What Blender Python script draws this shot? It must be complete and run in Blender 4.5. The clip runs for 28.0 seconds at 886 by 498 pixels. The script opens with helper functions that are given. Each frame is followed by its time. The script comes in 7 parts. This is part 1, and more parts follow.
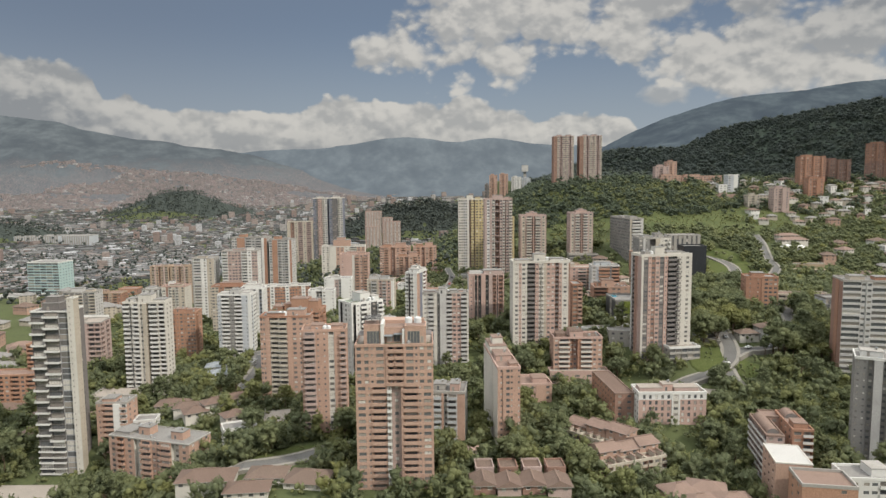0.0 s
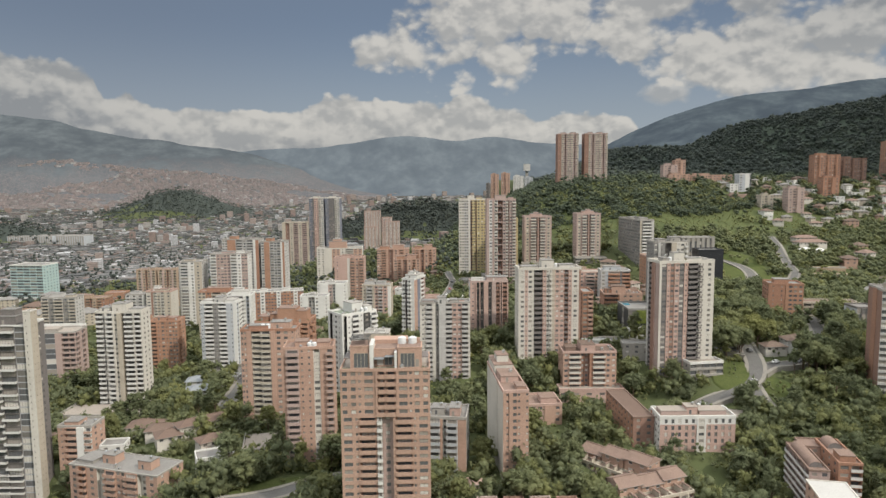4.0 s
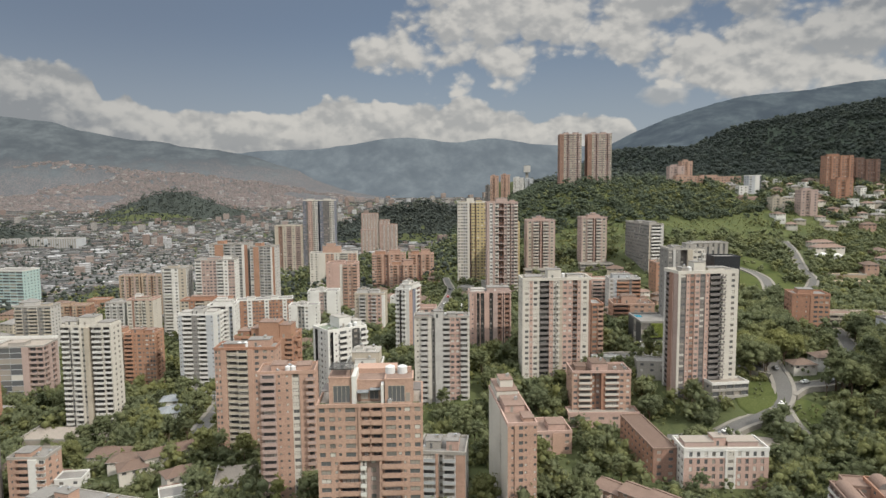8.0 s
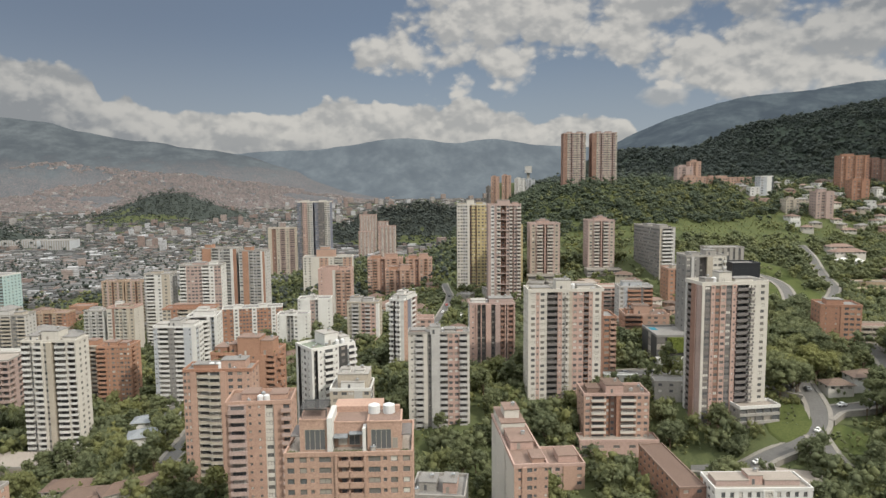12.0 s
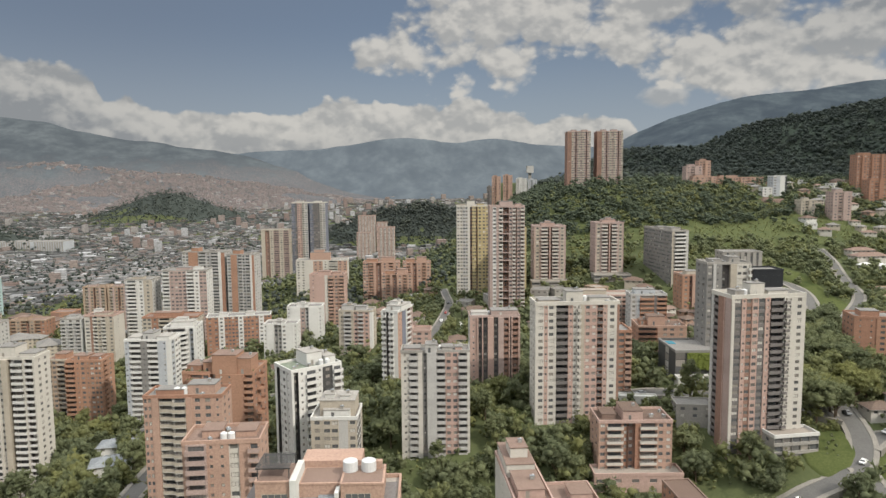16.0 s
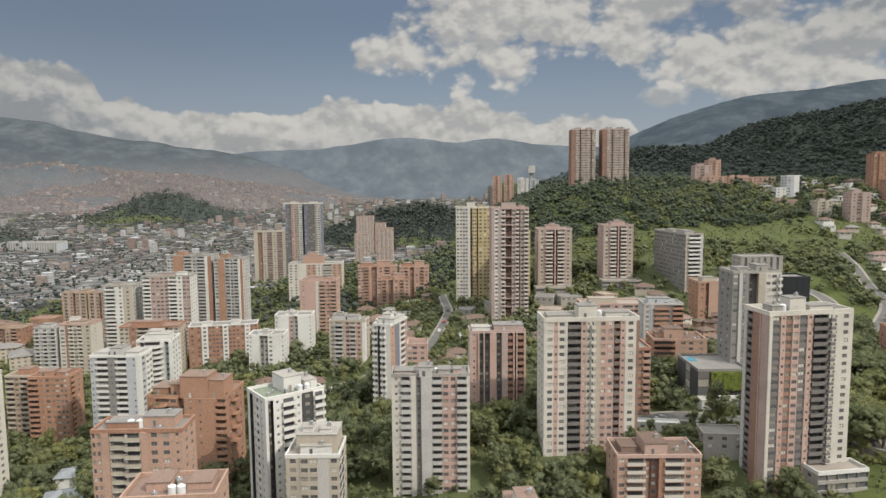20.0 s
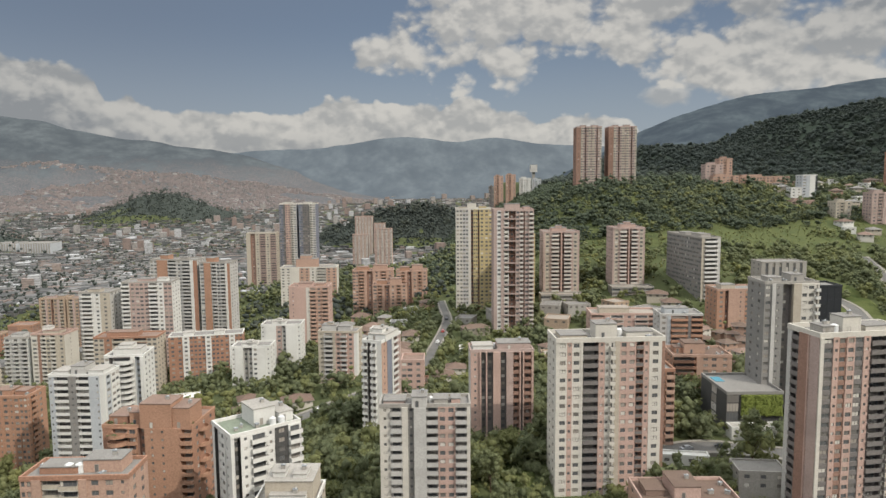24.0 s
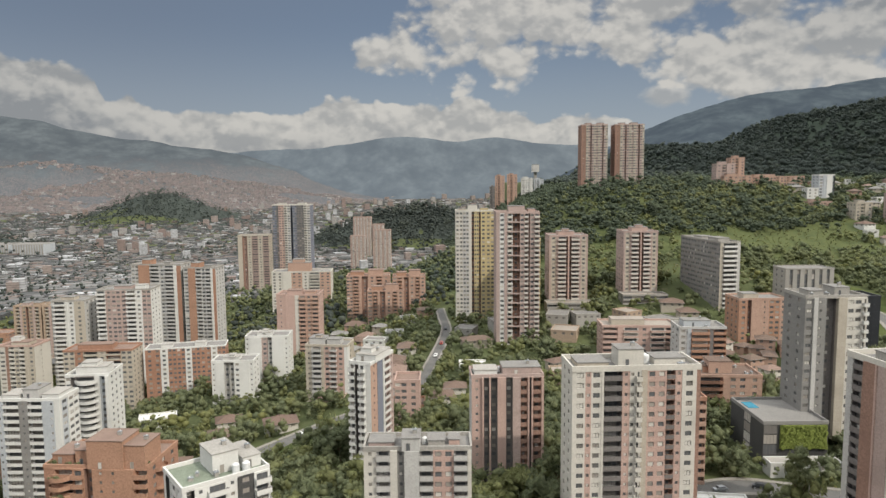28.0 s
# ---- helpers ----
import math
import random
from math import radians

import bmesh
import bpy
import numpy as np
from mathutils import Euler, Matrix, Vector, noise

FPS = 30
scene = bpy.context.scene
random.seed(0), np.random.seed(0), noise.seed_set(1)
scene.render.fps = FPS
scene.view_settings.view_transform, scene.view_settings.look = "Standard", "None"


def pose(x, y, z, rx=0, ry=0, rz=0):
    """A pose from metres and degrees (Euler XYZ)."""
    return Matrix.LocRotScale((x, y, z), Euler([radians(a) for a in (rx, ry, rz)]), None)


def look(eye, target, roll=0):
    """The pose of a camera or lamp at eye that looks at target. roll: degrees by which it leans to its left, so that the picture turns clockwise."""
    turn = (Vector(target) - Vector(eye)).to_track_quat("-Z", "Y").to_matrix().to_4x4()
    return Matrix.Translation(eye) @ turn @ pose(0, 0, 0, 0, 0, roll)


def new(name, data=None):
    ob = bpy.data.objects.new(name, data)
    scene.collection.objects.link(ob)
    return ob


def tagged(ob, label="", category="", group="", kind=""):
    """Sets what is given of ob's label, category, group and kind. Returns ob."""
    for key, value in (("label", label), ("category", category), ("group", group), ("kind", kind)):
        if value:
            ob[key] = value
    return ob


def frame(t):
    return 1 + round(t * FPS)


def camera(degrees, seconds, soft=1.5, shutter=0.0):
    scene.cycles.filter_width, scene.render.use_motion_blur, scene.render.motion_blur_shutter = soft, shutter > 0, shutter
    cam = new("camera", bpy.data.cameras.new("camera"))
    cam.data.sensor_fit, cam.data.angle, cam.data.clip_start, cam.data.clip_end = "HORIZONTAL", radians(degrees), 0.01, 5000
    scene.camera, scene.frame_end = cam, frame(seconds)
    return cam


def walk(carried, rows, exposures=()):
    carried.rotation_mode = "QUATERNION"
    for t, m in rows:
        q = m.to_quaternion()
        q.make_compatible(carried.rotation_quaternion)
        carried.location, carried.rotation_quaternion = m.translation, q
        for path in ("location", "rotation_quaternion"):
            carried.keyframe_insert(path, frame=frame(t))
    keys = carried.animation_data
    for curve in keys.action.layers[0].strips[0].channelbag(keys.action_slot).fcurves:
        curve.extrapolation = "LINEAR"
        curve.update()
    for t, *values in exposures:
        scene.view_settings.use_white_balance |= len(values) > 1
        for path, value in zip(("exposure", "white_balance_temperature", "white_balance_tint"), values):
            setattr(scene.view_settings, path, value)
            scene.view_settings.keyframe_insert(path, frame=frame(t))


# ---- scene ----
cam = camera(67.0, 28.0, soft=1.52)
# seconds, eye, target, lean
PATH = [
    (0, (0.00, 0.00, 100.00), (0.00, 99.49, 89.87), -0.49),
    (3, (0.53, 23.28, 100.14), (0.43, 122.75, 89.88), -0.49),
    (5.5, (1.11, 42.53, 100.23), (1.03, 142.01, 90.03), -0.49),
    (8, (1.79, 61.65, 100.29), (1.84, 161.15, 90.29), -0.49),
    (11, (2.71, 84.43, 100.35), (2.76, 183.94, 90.45), -0.49),
    (14.5, (3.86, 110.79, 100.40), (3.83, 210.31, 90.58), -0.49),
    (17, (4.69, 129.51, 100.44), (4.65, 229.02, 90.54), -0.49),
    (20, (5.67, 151.87, 100.48), (5.58, 251.38, 90.61), -0.49),
    (24, (6.87, 181.60, 100.56), (6.68, 281.10, 90.63), -0.49),
    (28, (7.84, 211.33, 100.69), (7.60, 310.84, 90.76), -0.49),
]
walk(cam, [(t, look(eye, target, roll)) for t, eye, target, roll in PATH])
scene.view_settings.exposure = 0.2

# ---- daylight: sun from behind the right shoulder, sky with fair-weather clouds ----
SUN_AZ, SUN_EL = radians(128), radians(43)   # azimuth from +y towards +x


def node(nt, kind, **sets):
    n = nt.nodes.new(kind)
    for key, value in sets.items():
        n.inputs[key.replace("_", " ")].default_value = value
    return n


def calc(nt, op, a, b=None, c=None):
    n = nt.nodes.new("ShaderNodeMath")
    n.operation = op
    for i, v in enumerate((a, b, c)):
        if v is None:
            continue
        if isinstance(v, (int, float)):
            n.inputs[i].default_value = v
        else:
            nt.links.new(v, n.inputs[i])
    return n.outputs[0]


def ramp(nt, value, a, b, lo=0.0, hi=1.0):
    n = nt.nodes.new("ShaderNodeMapRange")
    n.interpolation_type = "SMOOTHSTEP"
    nt.links.new(value, n.inputs[0])
    for i, v in enumerate((a, b, lo, hi)):
        n.inputs[i + 1].default_value = v
    return n.outputs[0]


def mix(nt, fac, a, b):
    n = nt.nodes.new("ShaderNodeMix")
    n.data_type = "RGBA"
    for sock, v in ((n.inputs[0], fac), (n.inputs[6], a), (n.inputs[7], b)):
        if isinstance(v, (int, float)):
            sock.default_value = v
        elif isinstance(v, tuple):
            sock.default_value = (*v, 1)
        else:
            nt.links.new(v, sock)
    return n.outputs[2]


def make_world():
    world = bpy.data.worlds.new("sky")
    scene.world = world
    world.use_nodes = True
    nt = world.node_tree
    nt.nodes.clear()
    sky = nt.nodes.new("ShaderNodeTexSky")
    sky.sky_type, sky.sun_disc = "NISHITA", False
    sky.sun_elevation, sky.sun_rotation = SUN_EL, SUN_AZ
    sky.altitude, sky.air_density, sky.dust_density, sky.ozone_density = 1600, 1.0, 2.2, 1.2
    co = nt.nodes.new("ShaderNodeTexCoord")
    sep = nt.nodes.new("ShaderNodeSeparateXYZ")
    nt.links.new(co.outputs["Generated"], sep.inputs[0])
    x, y, z = sep.outputs
    flat = calc(nt, "SQRT", calc(nt, "ADD", calc(nt, "MULTIPLY", x, x), calc(nt, "MULTIPLY", y, y)))
    u = calc(nt, "ARCTAN2", x, y)
    v = calc(nt, "DIVIDE", z, calc(nt, "MAXIMUM", flat, 0.02))

    def profile(stops):
        """A height over the horizon that follows the compass, from (bearing, height) marks in radians."""
        cr = nt.nodes.new("ShaderNodeValToRGB")
        cr.color_ramp.interpolation = "LINEAR"
        while len(cr.color_ramp.elements) < len(stops):
            cr.color_ramp.elements.new(0.5)
        for e, (at, h) in zip(cr.color_ramp.elements, stops):
            e.position, e.color = (at + 0.8) / 1.6, (h, h, h, 1)
        return cr

    def plane(du, dv):
        c = nt.nodes.new("ShaderNodeCombineXYZ")
        nt.links.new(calc(nt, "ADD", u, du), c.inputs[0])
        nt.links.new(calc(nt, "MULTIPLY", calc(nt, "ADD", v, dv), 1.35), c.inputs[1])
        return c.outputs[0]

    def lumps(at, w):
        """Billows: rounded heads of three sizes on a broad swell."""
        swell = node(nt, "ShaderNodeTexNoise", Scale=9.0, Detail=3, Roughness=0.5)
        swell.noise_dimensions = "4D"
        swell.inputs["W"].default_value = w
        nt.links.new(at, swell.inputs["Vector"])
        fray = node(nt, "ShaderNodeTexNoise", Scale=34.0, Detail=6, Roughness=0.62)
        nt.links.new(at, fray.inputs["Vector"])
        bent = nt.nodes.new("ShaderNodeVectorMath")
        bent.operation = "MULTIPLY_ADD"
        nt.links.new(fray.outputs["Color"], bent.inputs[0])
        bent.inputs[1].default_value = (0.030, 0.030, 0.0)
        nt.links.new(at, bent.inputs[2])
        total = calc(nt, "MULTIPLY", swell.outputs[0], 0.95)
        for scale, size in ((13, 0.36), (30, 0.18), (78, 0.09)):
            vo = node(nt, "ShaderNodeTexVoronoi", Scale=scale)
            vo.feature = "SMOOTH_F1"
            vo.voronoi_dimensions = "2D"
            vo.inputs["Smoothness"].default_value = 0.35
            nt.links.new(bent.outputs[0], vo.inputs["Vector"])
            total = calc(nt, "SUBTRACT", total, calc(nt, "MULTIPLY", vo.outputs["Distance"], size))
        return calc(nt, "ADD", total, calc(nt, "MULTIPLY", fray.outputs[0], 0.16))

    here, above = lumps(plane(0, 0), 2.3), lumps(plane(0.004, 0.011), 2.3)
    lit = ramp(nt, calc(nt, "SUBTRACT", here, above), -0.12, 0.15)
    way = calc(nt, "DIVIDE", calc(nt, "ADD", u, 0.8), 1.6)
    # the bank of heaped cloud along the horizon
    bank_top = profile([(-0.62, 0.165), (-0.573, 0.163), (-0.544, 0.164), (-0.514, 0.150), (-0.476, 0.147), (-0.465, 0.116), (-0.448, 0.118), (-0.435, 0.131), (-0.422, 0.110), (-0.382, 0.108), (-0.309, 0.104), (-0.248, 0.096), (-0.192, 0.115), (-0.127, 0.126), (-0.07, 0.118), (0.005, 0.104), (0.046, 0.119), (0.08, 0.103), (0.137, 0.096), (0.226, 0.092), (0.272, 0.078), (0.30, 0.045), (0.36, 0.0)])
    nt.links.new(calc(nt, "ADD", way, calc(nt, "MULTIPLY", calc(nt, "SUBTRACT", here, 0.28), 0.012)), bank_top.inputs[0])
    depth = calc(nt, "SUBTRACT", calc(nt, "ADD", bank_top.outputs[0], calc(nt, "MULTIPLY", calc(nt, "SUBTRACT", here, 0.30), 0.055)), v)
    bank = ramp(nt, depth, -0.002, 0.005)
    # the broken field overhead to the right
    field_base = profile([(-0.30, 0.34), (-0.125, 0.160), (-0.119, 0.146), (-0.003, 0.134), (0.137, 0.138), (0.176, 0.178), (0.239, 0.165), (0.275, 0.138), (0.332, 0.130), (0.404, 0.112), (0.576, 0.108), (0.75, 0.11)])
    nt.links.new(way, field_base.inputs[0])
    field_edge = profile([(-0.30, 0.0), (-0.145, 0.140), (-0.112, 0.200), (-0.074, 0.240), (-0.02, 0.275), (0.062, 0.300), (0.10, 0.34), (0.25, 0.55), (0.75, 0.95)])
    nt.links.new(way, field_edge.inputs[0])
    inside = calc(nt, "MINIMUM", calc(nt, "SUBTRACT", v, field_base.outputs[0]), calc(nt, "SUBTRACT", field_edge.outputs[0], calc(nt, "MINIMUM", v, 0.6)))
    field = calc(nt, "ADD", calc(nt, "MULTIPLY", calc(nt, "SUBTRACT", here, 0.30), 1.5), ramp(nt, inside, -0.040, 0.045, -0.46, 0.32))
    high = ramp(nt, field, -0.05, 0.22)
    small = calc(nt, "SUBTRACT", 1.0, calc(nt, "SQRT", calc(nt, "ADD", calc(nt, "POWER", calc(nt, "DIVIDE", calc(nt, "SUBTRACT", u, 0.315), 0.032), 2.0), calc(nt, "POWER", calc(nt, "DIVIDE", calc(nt, "SUBTRACT", v, 0.117), 0.017), 2.0))))
    high = calc(nt, "MAXIMUM", high, ramp(nt, calc(nt, "ADD", small, calc(nt, "MULTIPLY", calc(nt, "SUBTRACT", here, 0.30), 2.2)), -0.1, 0.6, 0.0, 0.75))
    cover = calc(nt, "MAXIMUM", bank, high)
    # lit heads and grey bases
    sunk = calc(nt, "MULTIPLY", ramp(nt, depth, 0.020, 0.10), bank)
    tone = calc(nt, "MINIMUM", calc(nt, "ADD", calc(nt, "MULTIPLY", calc(nt, "SUBTRACT", 1.0, lit), 0.62), calc(nt, "MULTIPLY", sunk, 0.42)), 1.0)
    tone = calc(nt, "MINIMUM", calc(nt, "ADD", tone, ramp(nt, u, -0.15, -0.55, 0.0, 0.27)), 1.0)
    tone = calc(nt, "MINIMUM", calc(nt, "ADD", tone, calc(nt, "MULTIPLY", ramp(nt, u, 0.20, 0.60, 0.0, 0.5), ramp(nt, v, 0.10, 0.26))), 1.0)
    cloud = mix(nt, tone, (0.54, 0.52, 0.48), (0.235, 0.245, 0.253))
    # cloud brightened towards the zenith, out of view, to lift the shade
    cloud = mix(nt, ramp(nt, v, 0.4, 1.2), cloud, (0.95, 0.93, 0.88))
    dim = nt.nodes.new("ShaderNodeVectorMath")
    dim.operation = "SCALE"
    nt.links.new(sky.outputs[0], dim.inputs[0])
    dim.inputs["Scale"].default_value = 0.058
    blue = mix(nt, 0.45, dim.outputs[0], (0.19, 0.226, 0.28))
    blue = mix(nt, ramp(nt, u, 0.05, -0.50, 0.0, 0.55), blue, (0.135, 0.165, 0.215))
    haze = mix(nt, ramp(nt, v, 0.24, 0.0, 0.0, 0.75), blue, (0.31, 0.345, 0.38))
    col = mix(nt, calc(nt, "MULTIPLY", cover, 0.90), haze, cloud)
    # an unseen bright glow added to the upper sky fills the shade
    sky_fill = mix(nt, ramp(nt, v, 1.0, 4.0), (2.0, 2.03, 2.02), (1.45, 1.5, 1.56))
    col = mix(nt, ramp(nt, v, 0.30, 0.62, 0.0, 0.85), col, sky_fill)
    bg = node(nt, "ShaderNodeBackground", Strength=1.0)
    nt.links.new(col, bg.inputs[0])
    out = nt.nodes.new("ShaderNodeOutputWorld")
    nt.links.new(bg.outputs[0], out.inputs[0])


make_world()
sun_lamp = new("sun", bpy.data.lights.new("sun", "SUN"))
sun_lamp.data.energy, sun_lamp.data.angle, sun_lamp.data.color = 3.0, radians(0.6), (1.0, 0.93, 0.82)
sun_dir = Vector((math.sin(SUN_AZ) * math.cos(SUN_EL), math.cos(SUN_AZ) * math.cos(SUN_EL), math.sin(SUN_EL)))
sun_lamp.matrix_world = look(sun_dir * 600, (0, 0, 0))


# ---- materials ----
def surface(name, color, rough=0.8, vary=0.25, scale=0.25, metal=0.0, bump=0.0, courses=0.0, dirt=0.2, per="none", alt=None):
    """A weathered surface: fine grain, wide stains, rain streaks, and a tint that differs from piece to piece."""
    m = bpy.data.materials.new(name)
    m.use_nodes = True
    nt = m.node_tree
    bsdf = nt.nodes["Principled BSDF"]
    bsdf.inputs["Roughness"].default_value, bsdf.inputs["Metallic"].default_value = rough, metal
    bsdf.inputs["Specular IOR Level"].default_value = 0.5 if rough < 0.6 else 0.15
    geo = nt.nodes.new("ShaderNodeNewGeometry")

    def grain(s, detail, stretch=None):
        n = node(nt, "ShaderNodeTexNoise", Scale=s, Detail=detail, Roughness=0.6)
        src = geo.outputs["Position"]
        if stretch:
            mp = nt.nodes.new("ShaderNodeMapping")
            mp.inputs["Scale"].default_value = stretch
            nt.links.new(src, mp.inputs[0])
            src = mp.outputs[0]
        nt.links.new(src, n.inputs["Vector"])
        return n.outputs[0]

    fine, wide = grain(scale * 9, 4), grain(scale * 0.35, 3)
    dark = tuple(c * (1 - vary) for c in color)
    lite = tuple(min(1, c * (1 + vary)) for c in color)
    col = mix(nt, ramp(nt, fine, 0.3, 0.7), dark, lite)
    col = mix(nt, ramp(nt, wide, 0.45, 0.75, 0.0, 0.5), col, tuple(c * 0.72 for c in color))
    if dirt:
        streak = grain(0.9, 3, (1.0, 1.0, 0.06))
        col = mix(nt, ramp(nt, streak, 0.55, 0.8, 0.0, dirt), col, tuple(c * 0.45 + 0.01 for c in color))
    if courses:
        w = node(nt, "ShaderNodeTexWave", Scale=courses, Distortion=0.0)
        w.wave_type, w.bands_direction = "BANDS", "Z"
        nt.links.new(geo.outputs["Position"], w.inputs["Vector"])
        col = mix(nt, ramp(nt, w.outputs[1], 0.8, 1.0, 0.0, 0.25), col, tuple(c * 0.6 for c in color))
    if per != "none":
        src = geo.outputs["Random Per Island"] if per == "island" else nt.nodes.new("ShaderNodeObjectInfo").outputs["Random"]
        col = mix(nt, src, col, mix(nt, 0.55, col, alt or dark))
    nt.links.new(col, bsdf.inputs["Base Color"])
    if bump:
        b = node(nt, "ShaderNodeBump", Strength=bump, Distance=0.1)
        nt.links.new(fine, b.inputs["Height"])
        nt.links.new(b.outputs[0], bsdf.inputs["Normal"])
    return m


def glazing(name, per):
    """Window glass: unlit rooms, sky reflection and some drawn curtains put into its colour."""
    m = bpy.data.materials.new(name)
    m.use_nodes = True
    nt = m.node_tree
    bsdf = nt.nodes["Principled BSDF"]
    src = nt.nodes.new("ShaderNodeNewGeometry").outputs["Random Per Island"] if per == "island" else nt.nodes.new("ShaderNodeObjectInfo").outputs["Random"]
    shift = 0.14 if per == "island" else 0.0
    col = mix(nt, ramp(nt, src, 0.38 + shift, 0.42 + shift), (0.10, 0.104, 0.108), (0.15, 0.14, 0.13))
    col = mix(nt, ramp(nt, src, 0.56 + shift, 0.59 + shift), col, (0.27, 0.245, 0.215))
    col = mix(nt, ramp(nt, src, 0.80 + shift, 0.83 + shift), col, (0.50, 0.475, 0.43))
    nt.links.new(col, bsdf.inputs["Base Color"])
    bsdf.inputs["Roughness"].default_value = 0.12
    return m


M = {
    "salmon": surface("salmon_brick", (0.378, 0.255, 0.198), 0.9, 0.16, courses=3.0),
    "orange": surface("orange_brick", (0.335, 0.198, 0.136), 0.9, 0.18, courses=3.0),
    "rust": surface("rust_brick", (0.30, 0.17, 0.118), 0.9, 0.2, courses=3.0),
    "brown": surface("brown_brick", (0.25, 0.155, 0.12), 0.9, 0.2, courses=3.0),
    "tan": surface("tan_brick", (0.33, 0.25, 0.185), 0.9, 0.16, courses=3.0),
    "pink": surface("pink_brick", (0.405, 0.288, 0.245), 0.9, 0.15, courses=3.0),
    "mauve": surface("mauve_brick", (0.36, 0.278, 0.248), 0.9, 0.15, courses=3.0),
    "white": surface("white_render", (0.54, 0.533, 0.505), 0.75, 0.06, dirt=0.16),
    "cream": surface("cream_render", (0.475, 0.45, 0.402), 0.8, 0.08),
    "beige": surface("beige_render", (0.375, 0.335, 0.275), 0.8, 0.10),
    "grey": surface("grey_render", (0.40, 0.39, 0.37), 0.8, 0.12),
    # dark grey render, also puts shade into some grey walls
    "dark_grey": surface("weathered_grey_render", (0.205, 0.198, 0.186), 0.85, 0.14),
    "charcoal": surface("charcoal_cladding", (0.065, 0.064, 0.062), 0.6, 0.2),
    "blue_grey": surface("blue_grey_render", (0.375, 0.392, 0.405), 0.75, 0.08),
    "teal": surface("teal_glass_panel", (0.33, 0.43, 0.42), 0.35, 0.06),
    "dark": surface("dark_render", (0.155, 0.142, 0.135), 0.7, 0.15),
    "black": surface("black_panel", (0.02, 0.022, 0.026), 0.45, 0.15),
    "yellow": surface("yellow_render", (0.40, 0.33, 0.185), 0.8, 0.10),
    "concrete": surface("concrete", (0.29, 0.275, 0.25), 0.85, 0.15, bump=0.2),
    "paving": surface("paving", (0.27, 0.238, 0.205), 0.9, 0.15),
    "membrane": surface("roof_membrane", (0.19, 0.182, 0.17), 0.85, 0.3, scale=0.5),
    "green_membrane": surface("green_roof_membrane", (0.17, 0.195, 0.15), 0.85, 0.25, scale=0.5),
    "kerb": surface("kerb_concrete", (0.22, 0.205, 0.18), 0.9, 0.2),
    "earth": surface("bare_earth", (0.30, 0.235, 0.165), 0.95, 0.3, scale=0.4, bump=0.5, dirt=0),
    "asphalt": surface("asphalt", (0.12, 0.116, 0.11), 0.92, 0.2, scale=0.4),
    "clay": surface("clay_tiles", (0.138, 0.102, 0.082), 0.88, 0.35, scale=0.6, per="object", alt=(0.13, 0.085, 0.068)),
    "clay_pale": surface("pale_clay_tiles", (0.195, 0.138, 0.112), 0.88, 0.3, scale=0.6),
    "metal_roof": surface("metal_roof", (0.20, 0.215, 0.225), 0.75, 0.25),
    "tank": surface("water_tank", (0.55, 0.555, 0.55), 0.5, 0.05, dirt=0.1),
    "hedge": surface("climbing_plants", (0.15, 0.18, 0.045), 0.9, 0.5, scale=1.5, bump=0.8),
    "bark": surface("bark", (0.11, 0.08, 0.055), 0.95, 0.3, scale=1.0),
    "pool": surface("pool_water", (0.05, 0.22, 0.30), 0.05, 0.1),
    "blue": surface("blue_panel", (0.17, 0.18, 0.215), 0.6, 0.1),
    "glass": glazing("window_glass", "object"),
    "glass_far": glazing("window_glass_far", "island"),
}


def foliage(name, color, light):
    m = bpy.data.materials.new(name)
    m.use_nodes = True
    nt = m.node_tree
    bsdf = nt.nodes["Principled BSDF"]
    geo = nt.nodes.new("ShaderNodeNewGeometry")
    obj = nt.nodes.new("ShaderNodeObjectInfo")
    n = node(nt, "ShaderNodeTexNoise", Scale=1.1, Detail=6, Roughness=0.75)
    nt.links.new(geo.outputs["Position"], n.inputs["Vector"])
    w = node(nt, "ShaderNodeTexNoise", Scale=0.035, Detail=2)
    nt.links.new(geo.outputs["Position"], w.inputs["Vector"])
    # dark noise tones paint the shaded gaps between leaves
    col = mix(nt, ramp(nt, n.outputs[0], 0.36, 0.64), tuple(c * 0.55 for c in color), tuple(c * 1.1 for c in color))
    col = mix(nt, calc(nt, "MULTIPLY", geo.outputs["Random Per Island"], 0.25), col, light)
    col = mix(nt, calc(nt, "MULTIPLY", obj.outputs["Random"], 0.35), col, tuple(c * 0.6 for c in color))
    col = mix(nt, ramp(nt, w.outputs[0], 0.5, 0.7, 0.0, 0.5), col, (color[0] * 1.3, color[1] * 1.2, color[2]))
    nt.links.new(col, bsdf.inputs["Base Color"])
    bsdf.inputs["Roughness"].default_value = 0.75
    bsdf.inputs["Specular IOR Level"].default_value = 0.2
    rough = node(nt, "ShaderNodeTexNoise", Scale=2.2, Detail=4)
    nt.links.new(geo.outputs["Position"], rough.inputs["Vector"])
    relief = node(nt, "ShaderNodeBump", Strength=0.6, Distance=0.45)
    nt.links.new(rough.outputs[0], relief.inputs["Height"])
    nt.links.new(relief.outputs[0], bsdf.inputs["Normal"])
    # light that comes through the leaves
    thin = nt.nodes.new("ShaderNodeBsdfTranslucent")
    nt.links.new(col, thin.inputs["Color"])
    both = node(nt, "ShaderNodeMixShader", Fac=0.5)
    nt.links.new(bsdf.outputs[0], both.inputs[1])
    nt.links.new(thin.outputs[0], both.inputs[2])
    nt.links.new(both.outputs[0], nt.nodes["Material Output"].inputs["Surface"])
    return m


